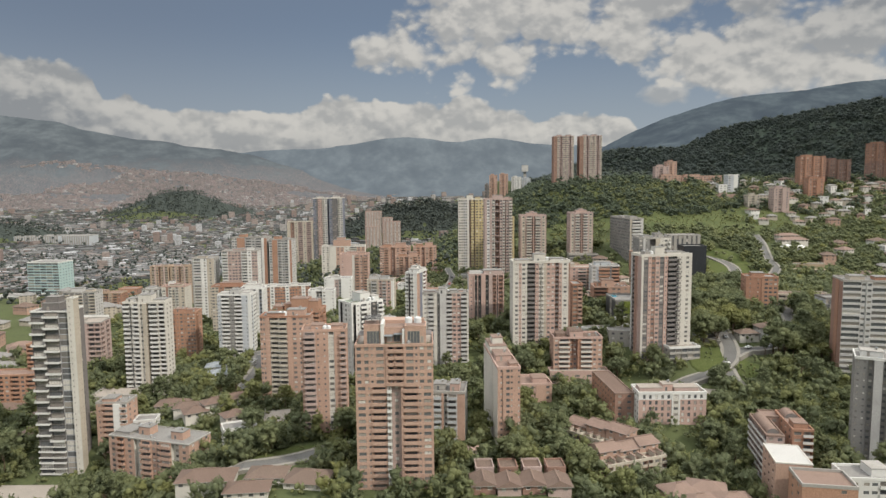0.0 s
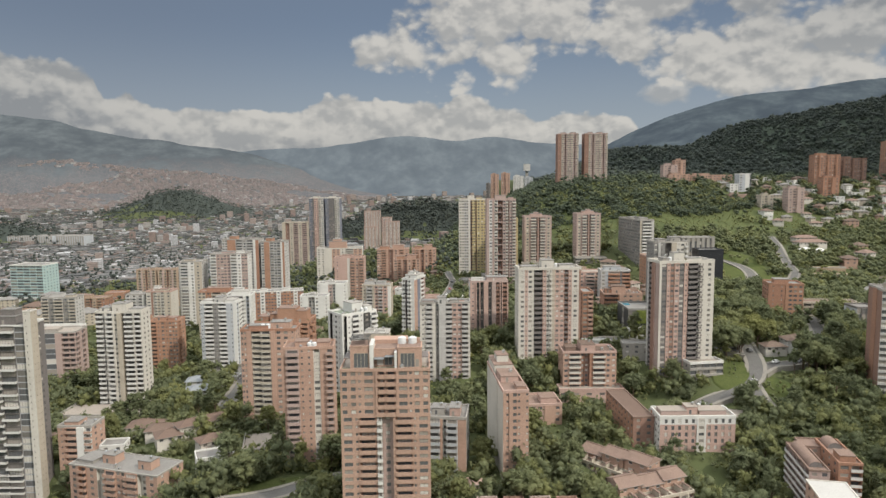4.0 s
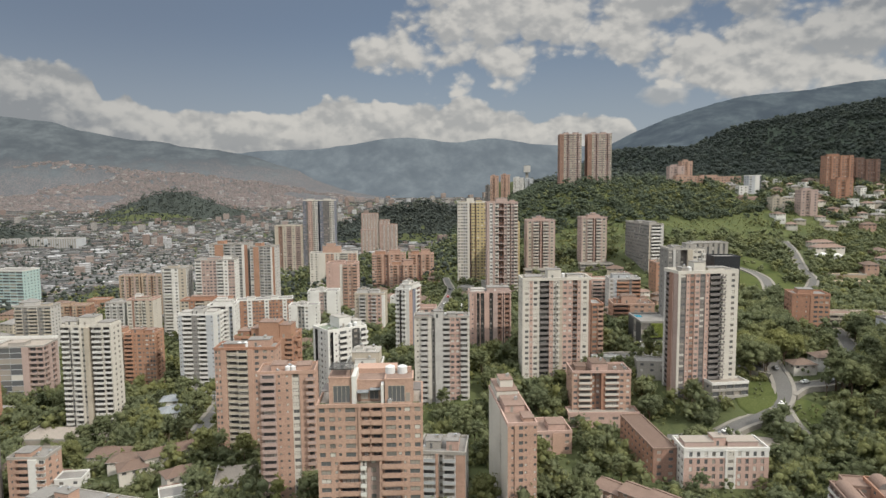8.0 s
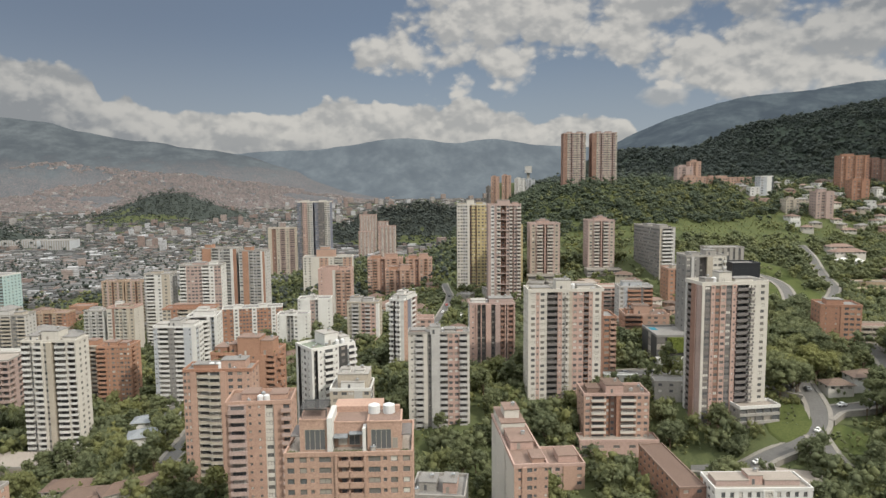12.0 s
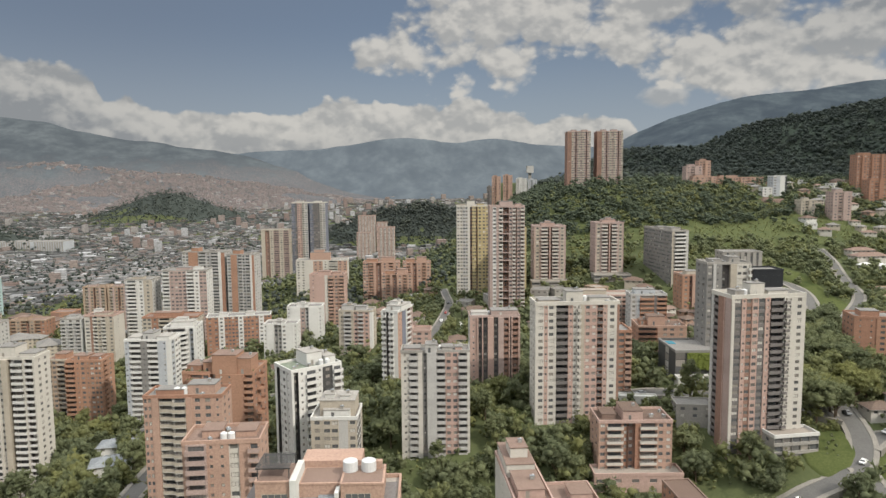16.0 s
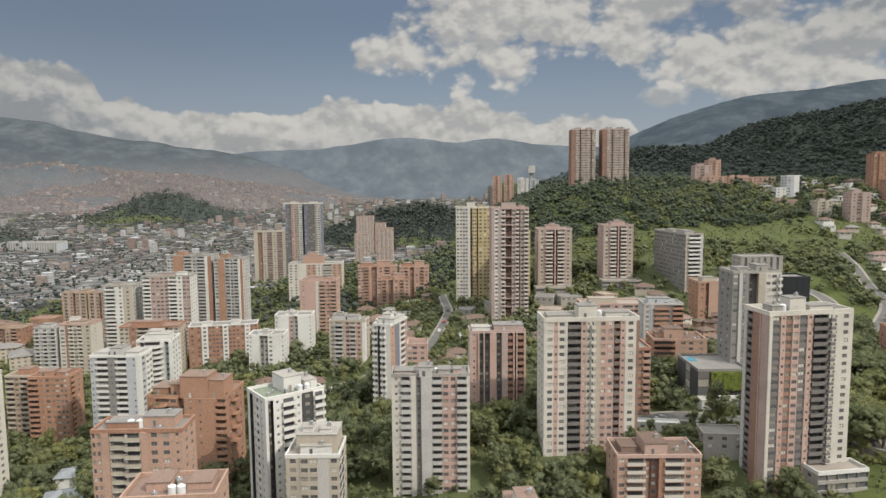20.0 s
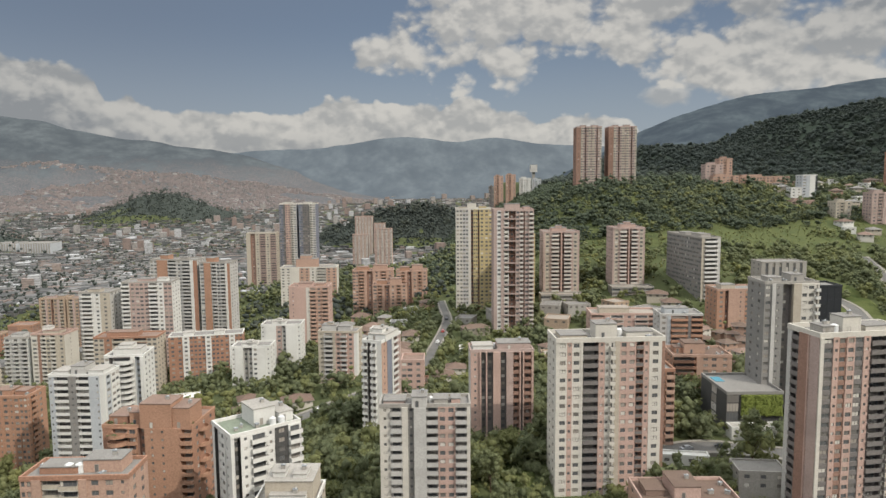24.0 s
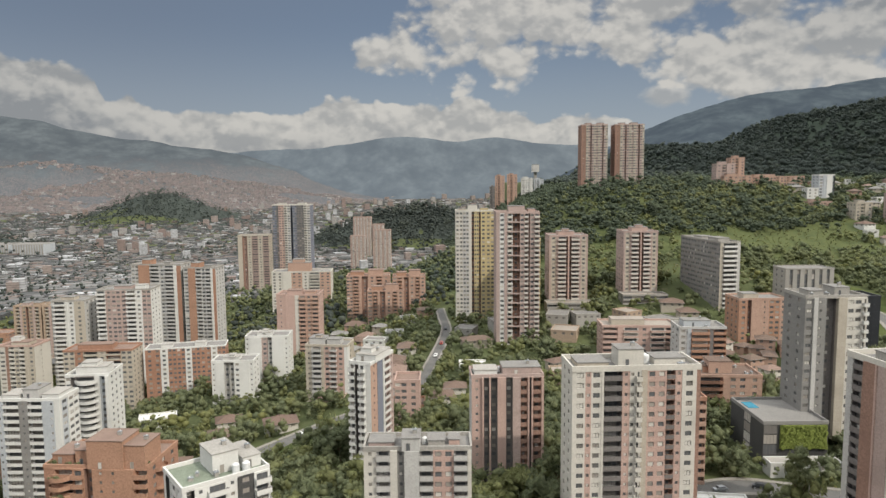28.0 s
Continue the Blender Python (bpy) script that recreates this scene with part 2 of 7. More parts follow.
M["leaf"] = foliage("leaves", (0.205, 0.228, 0.118), (0.25, 0.27, 0.14))
M["leaf_dark"] = foliage("dark_leaves", (0.178, 0.203, 0.112), (0.215, 0.238, 0.13))
# far and ridge leaves: distance haze put into greyer, lifted colours
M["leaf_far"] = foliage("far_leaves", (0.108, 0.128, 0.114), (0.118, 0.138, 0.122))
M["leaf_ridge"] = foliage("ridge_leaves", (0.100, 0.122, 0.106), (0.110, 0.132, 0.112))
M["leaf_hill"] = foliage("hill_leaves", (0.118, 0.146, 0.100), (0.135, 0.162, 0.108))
M["leaf_bright"] = foliage("bright_leaves", (0.225, 0.24, 0.105), (0.27, 0.28, 0.125))


# ---- mesh helpers ----
class Acc:
    """Gathers boxes and quads with material slots into one mesh."""

    def __init__(self):
        self.v, self.f, self.m, self.mats = [], [], [], []

    def slot(self, mat):
        if mat not in self.mats:
            self.mats.append(mat)
        return self.mats.index(mat)

    def quad(self, a, b, c, d, mat):
        n = len(self.v)
        self.v += [a, b, c, d]
        self.f.append((n, n + 1, n + 2, n + 3))
        self.m.append(self.slot(mat))

    def box(self, x0, y0, z0, x1, y1, z1, mat, turn=None):
        n = len(self.v)
        p = [(x0, y0, z0), (x1, y0, z0), (x1, y1, z0), (x0, y1, z0), (x0, y0, z1), (x1, y0, z1), (x1, y1, z1), (x0, y1, z1)]
        if turn:
            p = [tuple(turn @ Vector(q)) for q in p]
        self.v += p
        for q in ((3, 2, 1, 0), (4, 5, 6, 7), (0, 1, 5, 4), (1, 2, 6, 5), (2, 3, 7, 6), (3, 0, 4, 7)):
            self.f.append(tuple(n + k for k in q))
            self.m.append(self.slot(mat))

    def tube(self, cx, cy, z0, z1, r0, r1, mat, sides=10):
        n = len(self.v)
        for z, r in ((z0, r0), (z1, r1)):
            for k in range(sides):
                a = 2 * math.pi * k / sides
                self.v.append((cx + r * math.cos(a), cy + r * math.sin(a), z))
        s = self.slot(mat)
        for k in range(sides):
            j = (k + 1) % sides
            self.f.append((n + k, n + j, n + sides + j, n + sides + k))
            self.m.append(s)
        self.f.append(tuple(n + sides + k for k in range(sides)))
        self.m.append(s)

    def poly(self, pts, mat):
        n = len(self.v)
        self.v += [tuple(p) for p in pts]
        self.f.append(tuple(range(n, n + len(pts))))
        self.m.append(self.slot(mat))

    def weld(self):
        """Joins corners that lie on one another, so that a wall is one piece."""
        seen, order = {}, []
        for p in self.v:
            key = (round(p[0], 3), round(p[1], 3), round(p[2], 3))
            order.append(seen.setdefault(key, len(seen)))
        self.v = list(seen)
        keep = [(tuple(order[i] for i in f), m) for f, m in zip(self.f, self.m)]
        keep = [(f, m) for f, m in keep if len(set(f)) == len(f)]
        self.f, self.m = [f for f, m in keep], [m for f, m in keep]

    def mesh(self, name):
        if name == "wall":
            self.weld()
        me = bpy.data.meshes.new(name)
        me.from_pydata(self.v, [], self.f)
        for mat in self.mats:
            me.materials.append(M[mat])
        me.polygons.foreach_set("material_index", self.m)
        return me


def part(name, data, parent, label="", at=None):
    ob = new(name, data.mesh(name) if isinstance(data, Acc) else data)
    ob.parent = parent
    if at is not None:
        ob.matrix_basis = at
    if label:
        ob["label"] = label
    return ob


def np_mesh(name, verts, faces, mats, index=None):
    """A mesh from arrays of triangles or quads."""
    me = bpy.data.meshes.new(name)
    k = faces.shape[1]
    me.vertices.add(len(verts))
    me.vertices.foreach_set("co", np.ascontiguousarray(verts, dtype=np.float32).ravel())
    me.loops.add(faces.size)
    me.loops.foreach_set("vertex_index", np.ascontiguousarray(faces, dtype=np.int32).ravel())
    me.polygons.add(len(faces))
    me.polygons.foreach_set("loop_start", np.arange(0, faces.size, k, dtype=np.int32))
    for mat in mats:
        me.materials.append(M[mat])
    if index is not None:
        me.polygons.foreach_set("material_index", np.ascontiguousarray(index, dtype=np.int32))
    me.update(calc_edges=True)
    return me


# ---- the land ----
def sstep(a, b, v):
    v = min(1.0, max(0.0, (v - a) / (b - a)))
    return v * v * (3 - 2 * v)


def ground_z(x, y):
    """Height of the land: valley floor to the left, a slope up to the green hill and the dark ridge to the right."""
    z = -26 + 16 * sstep(-190, -90, x)
    near = 335 - 45 * sstep(90, 140, x)
    z += 19 * sstep(near, near + 50 + 60 * sstep(90, 140, x), y) * sstep(-80, 20, x)
    z -= 8 * sstep(290, 262, y) * sstep(35, 70, x)
    z += 6 * sstep(80, 220, x) * sstep(300, 420, y)
    z += 11 * sstep(500, 640, y) * sstep(20, 90, x)
    # the green hill and the terrace of houses to its right
    side = sstep(-40, 190, x)
    z += side * (26 * sstep(560, 740, y) + 44 * sstep(700, 900, y))
    z -= 25 * sstep(950, 1300, y) * sstep(260, 60, x) * side
    # the dark wooded ridge
    up = 60 * sstep(240, 400, x) + 58 * sstep(535, 700, x) + 0.17 * max(0.0, x - 690)
    z += min(up, 330) * sstep(930, 1500, y) * sstep(2100, 1600, y)
    # the valley floor dips and rises again in the distance
    far = sstep(700, 1100, y) * sstep(60, -60, x - 300 * sstep(1450, 1900, y))
    z = z * (1 - far) + (-30 - 45 * sstep(800, 1700, y) + 75 * sstep(2000, 4500, y)) * far
    z -= 15 * sstep(-75, -115, x) * sstep(318, 285, y)
    z += 22 * math.exp(-((x + 80) / 130) ** 2 - ((y - 900) / 90) ** 2)
    # wooded knolls out on the plain
    z += 104 * math.exp(-((x + 60) / 260) ** 2 - ((y - 2000) / 130) ** 2)
    z += 112 * math.exp(-((x + 1180) / 230) ** 2 - ((y - 3000) / 180) ** 2)
    z += 62 * math.exp(-((x + 1330) / 260) ** 2 - ((y - 1950) / 100) ** 2)
    return z


def grass_material():
    m = bpy.data.materials.new("land")
    m.use_nodes = True
    nt = m.node_tree
    bsdf = nt.nodes["Principled BSDF"]
    geo = nt.nodes.new("ShaderNodeNewGeometry")

    def grain(s, d):
        n = node(nt, "ShaderNodeTexNoise", Scale=s, Detail=d, Roughness=0.65)
        nt.links.new(geo.outputs["Position"], n.inputs["Vector"])
        return n.outputs[0]

    col = mix(nt, ramp(nt, grain(0.8, 5), 0.3, 0.7), (0.055, 0.066, 0.032), (0.085, 0.096, 0.045))
    col = mix(nt, ramp(nt, grain(0.06, 4), 0.42, 0.62), col, (0.075, 0.088, 0.04))
    col = mix(nt, ramp(nt, grain(0.11, 6), 0.62, 0.72, 0.0, 0.8), col, (0.16, 0.13, 0.095))
    nt.links.new(col, bsdf.inputs["Base Color"])
    bsdf.inputs["Roughness"].default_value = 0.95
    bsdf.inputs["Specular IOR Level"].default_value = 0.05
    return m


M["land"] = grass_material()


def spread(a, b, near, step, grow):
    """Grid lines from a to b, close together round near and wider away from it."""
    out, v, s = [near], near, step
    while v < b:
        v, s = v + s, s * grow
        out.append(min(v, b))
    v, s = near, step
    while v > a:
        v, s = v - s, s * grow
        out.insert(0, max(v, a))
    return out


def build_ground():
    xs, ys = spread(-3900, 3600, 40, 7, 1.035), spread(-400, 4700, 420, 8, 1.035)
    verts = np.array([(x, y, ground_z(x, y) + 0.5 * noise.noise((x * 0.05, y * 0.05, 0))) for y in ys for x in xs])
    n = len(xs)
    faces = np.array([(j * n + i, j * n + i + 1, (j + 1) * n + i + 1, (j + 1) * n + i) for j in range(len(ys) - 1) for i in range(n - 1)])
    me = np_mesh("ground", verts, faces, ["land"])
    me.polygons.foreach_set("use_smooth", [True] * len(faces))
    tagged(new("ground", me), "grassy valley slope with patches of bare earth", "ground", kind="structure")


build_ground()


def lawn_material(name, low, high, patch):
    m = bpy.data.materials.new(name)
    m.use_nodes = True
    nt = m.node_tree
    geo = nt.nodes.new("ShaderNodeNewGeometry")

    def grain(s, d):
        n = node(nt, "ShaderNodeTexNoise", Scale=s, Detail=d, Roughness=0.65)
        nt.links.new(geo.outputs["Position"], n.inputs["Vector"])
        return n.outputs[0]

    col = mix(nt, ramp(nt, grain(1.2, 5), 0.3, 0.7), low, high)
    col = mix(nt, ramp(nt, grain(0.07, 4), 0.45, 0.65), col, patch)
    nt.links.new(col, nt.nodes["Principled BSDF"].inputs["Base Color"])
    nt.nodes["Principled BSDF"].inputs["Roughness"].default_value = 0.95
    nt.nodes["Principled BSDF"].inputs["Specular IOR Level"].default_value = 0.05
    return m


M["lawn"] = lawn_material("lawn", (0.055, 0.068, 0.024), (0.085, 0.098, 0.036), (0.048, 0.062, 0.022))
M["scrub"] = lawn_material("scrub", (0.06, 0.072, 0.030), (0.096, 0.108, 0.044), (0.055, 0.068, 0.03))
# far knolls get a greyer floor, with distance haze in the colour
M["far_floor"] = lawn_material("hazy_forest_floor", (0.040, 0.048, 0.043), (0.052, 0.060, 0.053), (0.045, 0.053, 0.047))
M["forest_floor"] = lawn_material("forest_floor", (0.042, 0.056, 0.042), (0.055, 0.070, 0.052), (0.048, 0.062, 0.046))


def lawn(label, x, y, rx, ry, turn=0.0, mat="lawn", name="lawn"):
    """A mown or grazed slope that lies on the land, with an uneven edge."""
    verts, faces, n, rings = [], [], 48, 12 + int(max(rx, ry) / 12)
    c, s = math.cos(radians(turn)), math.sin(radians(turn))
    for j in range(rings + 1):
        for i in range(n):
            a = 2 * math.pi * i / n
            k = j / rings * (1 + 0.16 * noise.noise((math.cos(a) * 2 + x, math.sin(a) * 2 + y, 0)))
            px, py = rx * k * math.cos(a), ry * k * math.sin(a)
            wx, wy = x + c * px - s * py, y + s * px + c * py
            verts.append((wx, wy, ground_z(wx, wy) + (0.75 if j < rings else -0.5)))
            if j:
                faces.append(((j - 1) * n + i, j * n + i, j * n + (i + 1) % n, (j - 1) * n + (i + 1) % n))
    me = np_mesh(name, np.array(verts), np.array(faces), [mat])
    me.polygons.foreach_set("use_smooth", [True] * len(faces))
    tagged(new(name, me), label, "grass", kind="structure")


lawn("bright mown grass bank beside the winding road", 248, 562, 22, 70, -9)
lawn("bright grass bank below the tower", 142, 354, 8.5, 15, -38)
lawn("grass verge across the road", 160, 341, 8, 10)
lawn("open olive grass slope below the hill woods", 290, 728, 140, 50, 4, "scrub")
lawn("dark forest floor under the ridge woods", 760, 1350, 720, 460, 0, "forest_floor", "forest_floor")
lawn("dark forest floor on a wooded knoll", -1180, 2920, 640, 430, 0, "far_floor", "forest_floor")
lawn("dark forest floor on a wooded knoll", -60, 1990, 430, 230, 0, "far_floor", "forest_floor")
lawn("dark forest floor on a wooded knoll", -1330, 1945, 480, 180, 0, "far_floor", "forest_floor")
lawn("green undergrowth under the hill woods", 150, 1060, 210, 330, 0, "scrub", "forest_floor")
lawn("narrow garden lawn beside the street", -62, 262, 16, 7, 22)
lawn("sunlit grass verge below the curved street", -55, 473, 17, 7, 38)
lawn("small sunken lawn among trees", 27, 385, 8, 10)
lawn("sports lawn out on the plain", -520, 980, 70, 60)


# ---- roads ----
TAKEN = []     # footprints: x, y, half sizes, turn


def smooth_line(pts, k=6):
    out = []
    for i in range(len(pts) - 1):
        p0, p1, p2, p3 = pts[max(i - 1, 0)], pts[i], pts[i + 1], pts[min(i + 2, len(pts) - 1)]
        for j in range(k):
            t = j / k
            out.append(tuple(0.5 * (2 * b + (c - a) * t + (2 * a - 5 * b + 4 * c - d) * t * t + (3 * b - a - 3 * c + d) * t ** 3)
                             for a, b, c, d in zip(p0, p1, p2, p3)))
    out.append(pts[-1])
    return out


ROAD_LINES = []


def road(pts, width, label, walk_width=1.8):
    line = [Vector(p) for p in smooth_line(pts)]
    ROAD_LINES.append((line, width / 2 + walk_width + 1.0))
    lanes, kerbs = Acc(), Acc()
    rows = []
    for i, p in enumerate(line):
        d = (line[min(i + 1, len(line) - 1)] - line[max(i - 1, 0)]).normalized()
        rows.append((p, Vector((-d.y, d.x))))

    def strip(acc, a, b, lift, mat, drop=0.0):
        for (p, n), (q, m) in zip(rows, rows[1:]):
            pts4 = [p + n * a, p + n * b, q + m * b, q + m * a]
            zs = [ground_z(p.x, p.y) + lift, ground_z(p.x, p.y) + lift, ground_z(q.x, q.y) + lift, ground_z(q.x, q.y) + lift]
            c = [(w.x, w.y, z) for w, z in zip(pts4, zs)]
            acc.quad(c[1], c[0], c[3], c[2], mat)
            if drop:
                for i, j in ((0, 3), (2, 1)):
                    lo = [(c[i][0], c[i][1], c[i][2] - drop), (c[j][0], c[j][1], c[j][2] - drop)]
                    acc.quad(c[i], lo[0], lo[1], c[j], mat)

    h = width / 2
    strip(lanes, -h, h, 1.05, "asphalt", 2.3)
    strip(kerbs, h, h + walk_width, 1.2, "kerb", 2.5)
    strip(kerbs, -h - walk_width, -h, 1.2, "kerb", 2.5)
    ob = tagged(new("road", lanes.mesh("road")), label, "road", kind="structure")
    tagged(new("pavement", kerbs.mesh("pavement")), "pale concrete pavement along the road", "pavement", kind="structure")
    return ob


road([(97, 338), (114, 332.5), (127, 335.5), (139, 340), (149, 347), (155, 355), (159, 366), (163, 390), (171, 425), (185, 457), (203, 486), (224, 511), (241, 545), (252, 578), (246, 600), (232, 616)], 6.5, "winding grey asphalt road up the slope")
road([(210, 484), (232, 506), (262, 538), (287, 572), (294, 602), (306, 640), (312, 668)], 5.0, "second carriageway curving round the grass bank")
road([(156, 354.5), (165, 360), (180, 362), (198, 372), (208, 394), (226, 440)], 6, "grey asphalt side road by small villas")
road([(-34, 535), (-20, 520), (-6, 508), (0, 545), (6, 590), (8.5, 620), (6, 655), (4, 685)], 4.6, "straight grey street running up the valley", 1.1)
road([(-150, 430), (-105, 444), (-80, 462), (-66, 476), (-55, 485), (-42, 492), (-22, 499), (-6, 508)], 7, "curved grey street between gardens")
road([(-260, 262), (-160, 252), (-78, 250), (-45, 266), (-36, 269)], 6, "narrow asphalt street among trees")
road([(-108, 350), (-112, 395), (-120, 430)], 6, "narrow garden lane between walls")
road([(148, 344), (147, 334), (147.4, 326)], 6, "narrow asphalt street falling away from the junction")
road([(80, 398), (95, 402), (112, 396), (140, 384), (158, 372)], 8, "asphalt drive with turning bay")


# ---- buildings ----
MESHES = {}


def shared(key, make):
    if key not in MESHES:
        MESHES[key] = make()
    return MESHES[key]


def window_mesh(w, h, frame="dark"):
    """A framed window in one piece: outer frame and mullions, each pane set back behind its bead."""
    def make():
        a, t, seen = Acc(), 0.09, {}
        n = max(1, round(w / 1.1))
        xs = [-w / 2]
        for i in range(n):
            xs += [-w / 2 + w * i / n + (t if i == 0 else t / 2), -w / 2 + w * (i + 1) / n - (t if i == n - 1 else t / 2)]
        xs.append(w / 2)
        zs = [0, t, h - t, h]

        def at(x, y, z):
            key = (round(x, 4), y, round(z, 4))
            if key not in seen:
                seen[key] = len(a.v)
                a.v.append(key)
            return seen[key]

        def face(corners, mat):
            a.f.append(tuple(at(*c) for c in corners))
            a.m.append(a.slot(mat))

        for i in range(len(xs) - 1):
            for j in range(3):
                x0, x1, z0, z1 = xs[i], xs[i + 1], zs[j], zs[j + 1]
                ring = ((x0, z0), (x1, z0), (x1, z1), (x0, z1))
                if i % 2 and j == 1:
                    face([(x, 0.0, z) for x, z in ring], "glass")
                    for (xa, za), (xb, zb) in zip(ring, ring[1:] + ring[:1]):
                        face([(xa, -0.05, za), (xb, -0.05, zb), (xb, 0.0, zb), (xa, 0.0, za)], frame)
                else:
                    face([(x, -0.05, z) for x, z in ring], frame)
        return a.mesh("window")
    return shared(("win", round(w, 1), round(h, 1), frame), make)


def balcony_boxes(a, w, deep, wall, slab, high, put=lambda p: p):
    def bx(x0, y0, z0, x1, y1, z1, mat):
        n = len(a.v)
        a.box(x0, y0, z0, x1, y1, z1, mat)
        a.v[n:] = [put(p) for p in a.v[n:]]
    bx(-w / 2, -deep, -0.16, w / 2, 0.05, 0.04, slab)
    bx(-w / 2, -deep, 0.04, w / 2, -deep + 0.1, high, wall)
    bx(-w / 2, -deep + 0.1, 0.04, -w / 2 + 0.1, 0, high, wall)
    bx(w / 2 - 0.1, -deep + 0.1, 0.04, w / 2, 0, high, wall)
    bx(-w / 2 - 0.03, -deep - 0.03, high, w / 2 + 0.03, -deep + 0.13, high + 0.06, "dark" if wall in ("white", "cream", "beige", "grey") else slab)


def balcony_mesh(w, deep, wall, slab, high):
    def make():
        a = Acc()
        balcony_boxes(a, w, deep, wall, slab, high)
        return a.mesh("balcony")
    return shared(("bal", round(w, 1), deep, wall, slab, high), make)


def vent_mesh():
    def make():
        a = Acc()
        a.box(-0.5, -0.4, 0.003, 0.5, 0.4, 0.9, "concrete")
        a.box(-0.58, -0.48, 0.9, 0.58, 0.48, 1.02, "metal_roof")
        a.tube(0.2, 0, 1.02, 1.3, 0.16, 0.16, "tank", 8)
        return a.mesh("vent")
    return shared("vent", make)


class Side:
    """One face of a building: s runs along it, o outwards."""

    def __init__(self, which, w, d):
        self.which, self.w, self.d = which, w, d
        self.length = w if which in "fb" else d
        self.turn = {"f": 0, "r": 90, "b": 180, "l": 270}[which]

    def p(self, s, o, z):
        if self.which == "f":
            return (s, -o, z)
        if self.which == "r":
            return (self.w + o, s, z)
        if self.which == "b":
            return (self.w - s, self.d + o, z)
        return (-o, self.d - s, z)


def hole(acc, side, sa, sb, za, zb, s0, s1, z0, z1, o, deep, mat, back=None):
    """A wall field with an opening, its reveals and, if asked, a back wall."""
    P, Q = side.p, acc.quad
    if s0 > sa:
        Q(P(sa, o, za), P(s0, o, za), P(s0, o, zb), P(sa, o, zb), mat)
    if sb > s1:
        Q(P(s1, o, za), P(sb, o, za), P(sb, o, zb), P(s1, o, zb), mat)
    if z0 > za:
        Q(P(s0, o, za), P(s1, o, za), P(s1, o, z0), P(s0, o, z0), mat)
    if zb > z1:
        Q(P(s0, o, z1), P(s1, o, z1), P(s1, o, zb), P(s0, o, zb), mat)
    i = o - deep
    Q(P(s0, o, z0), P(s0, i, z0), P(s0, i, z1), P(s0, o, z1), mat)
    Q(P(s1, i, z0), P(s1, o, z0), P(s1, o, z1), P(s1, i, z1), mat)
    Q(P(s0, o, z0), P(s1, o, z0), P(s1, i, z0), P(s0, i, z0), mat)
    Q(P(s0, i, z1), P(s1, i, z1), P(s1, o, z1), P(s0, o, z1), mat)
    if back:
        Q(P(s0, i, z0), P(s1, i, z0), P(s1, i, z1), P(s0, i, z1), back)


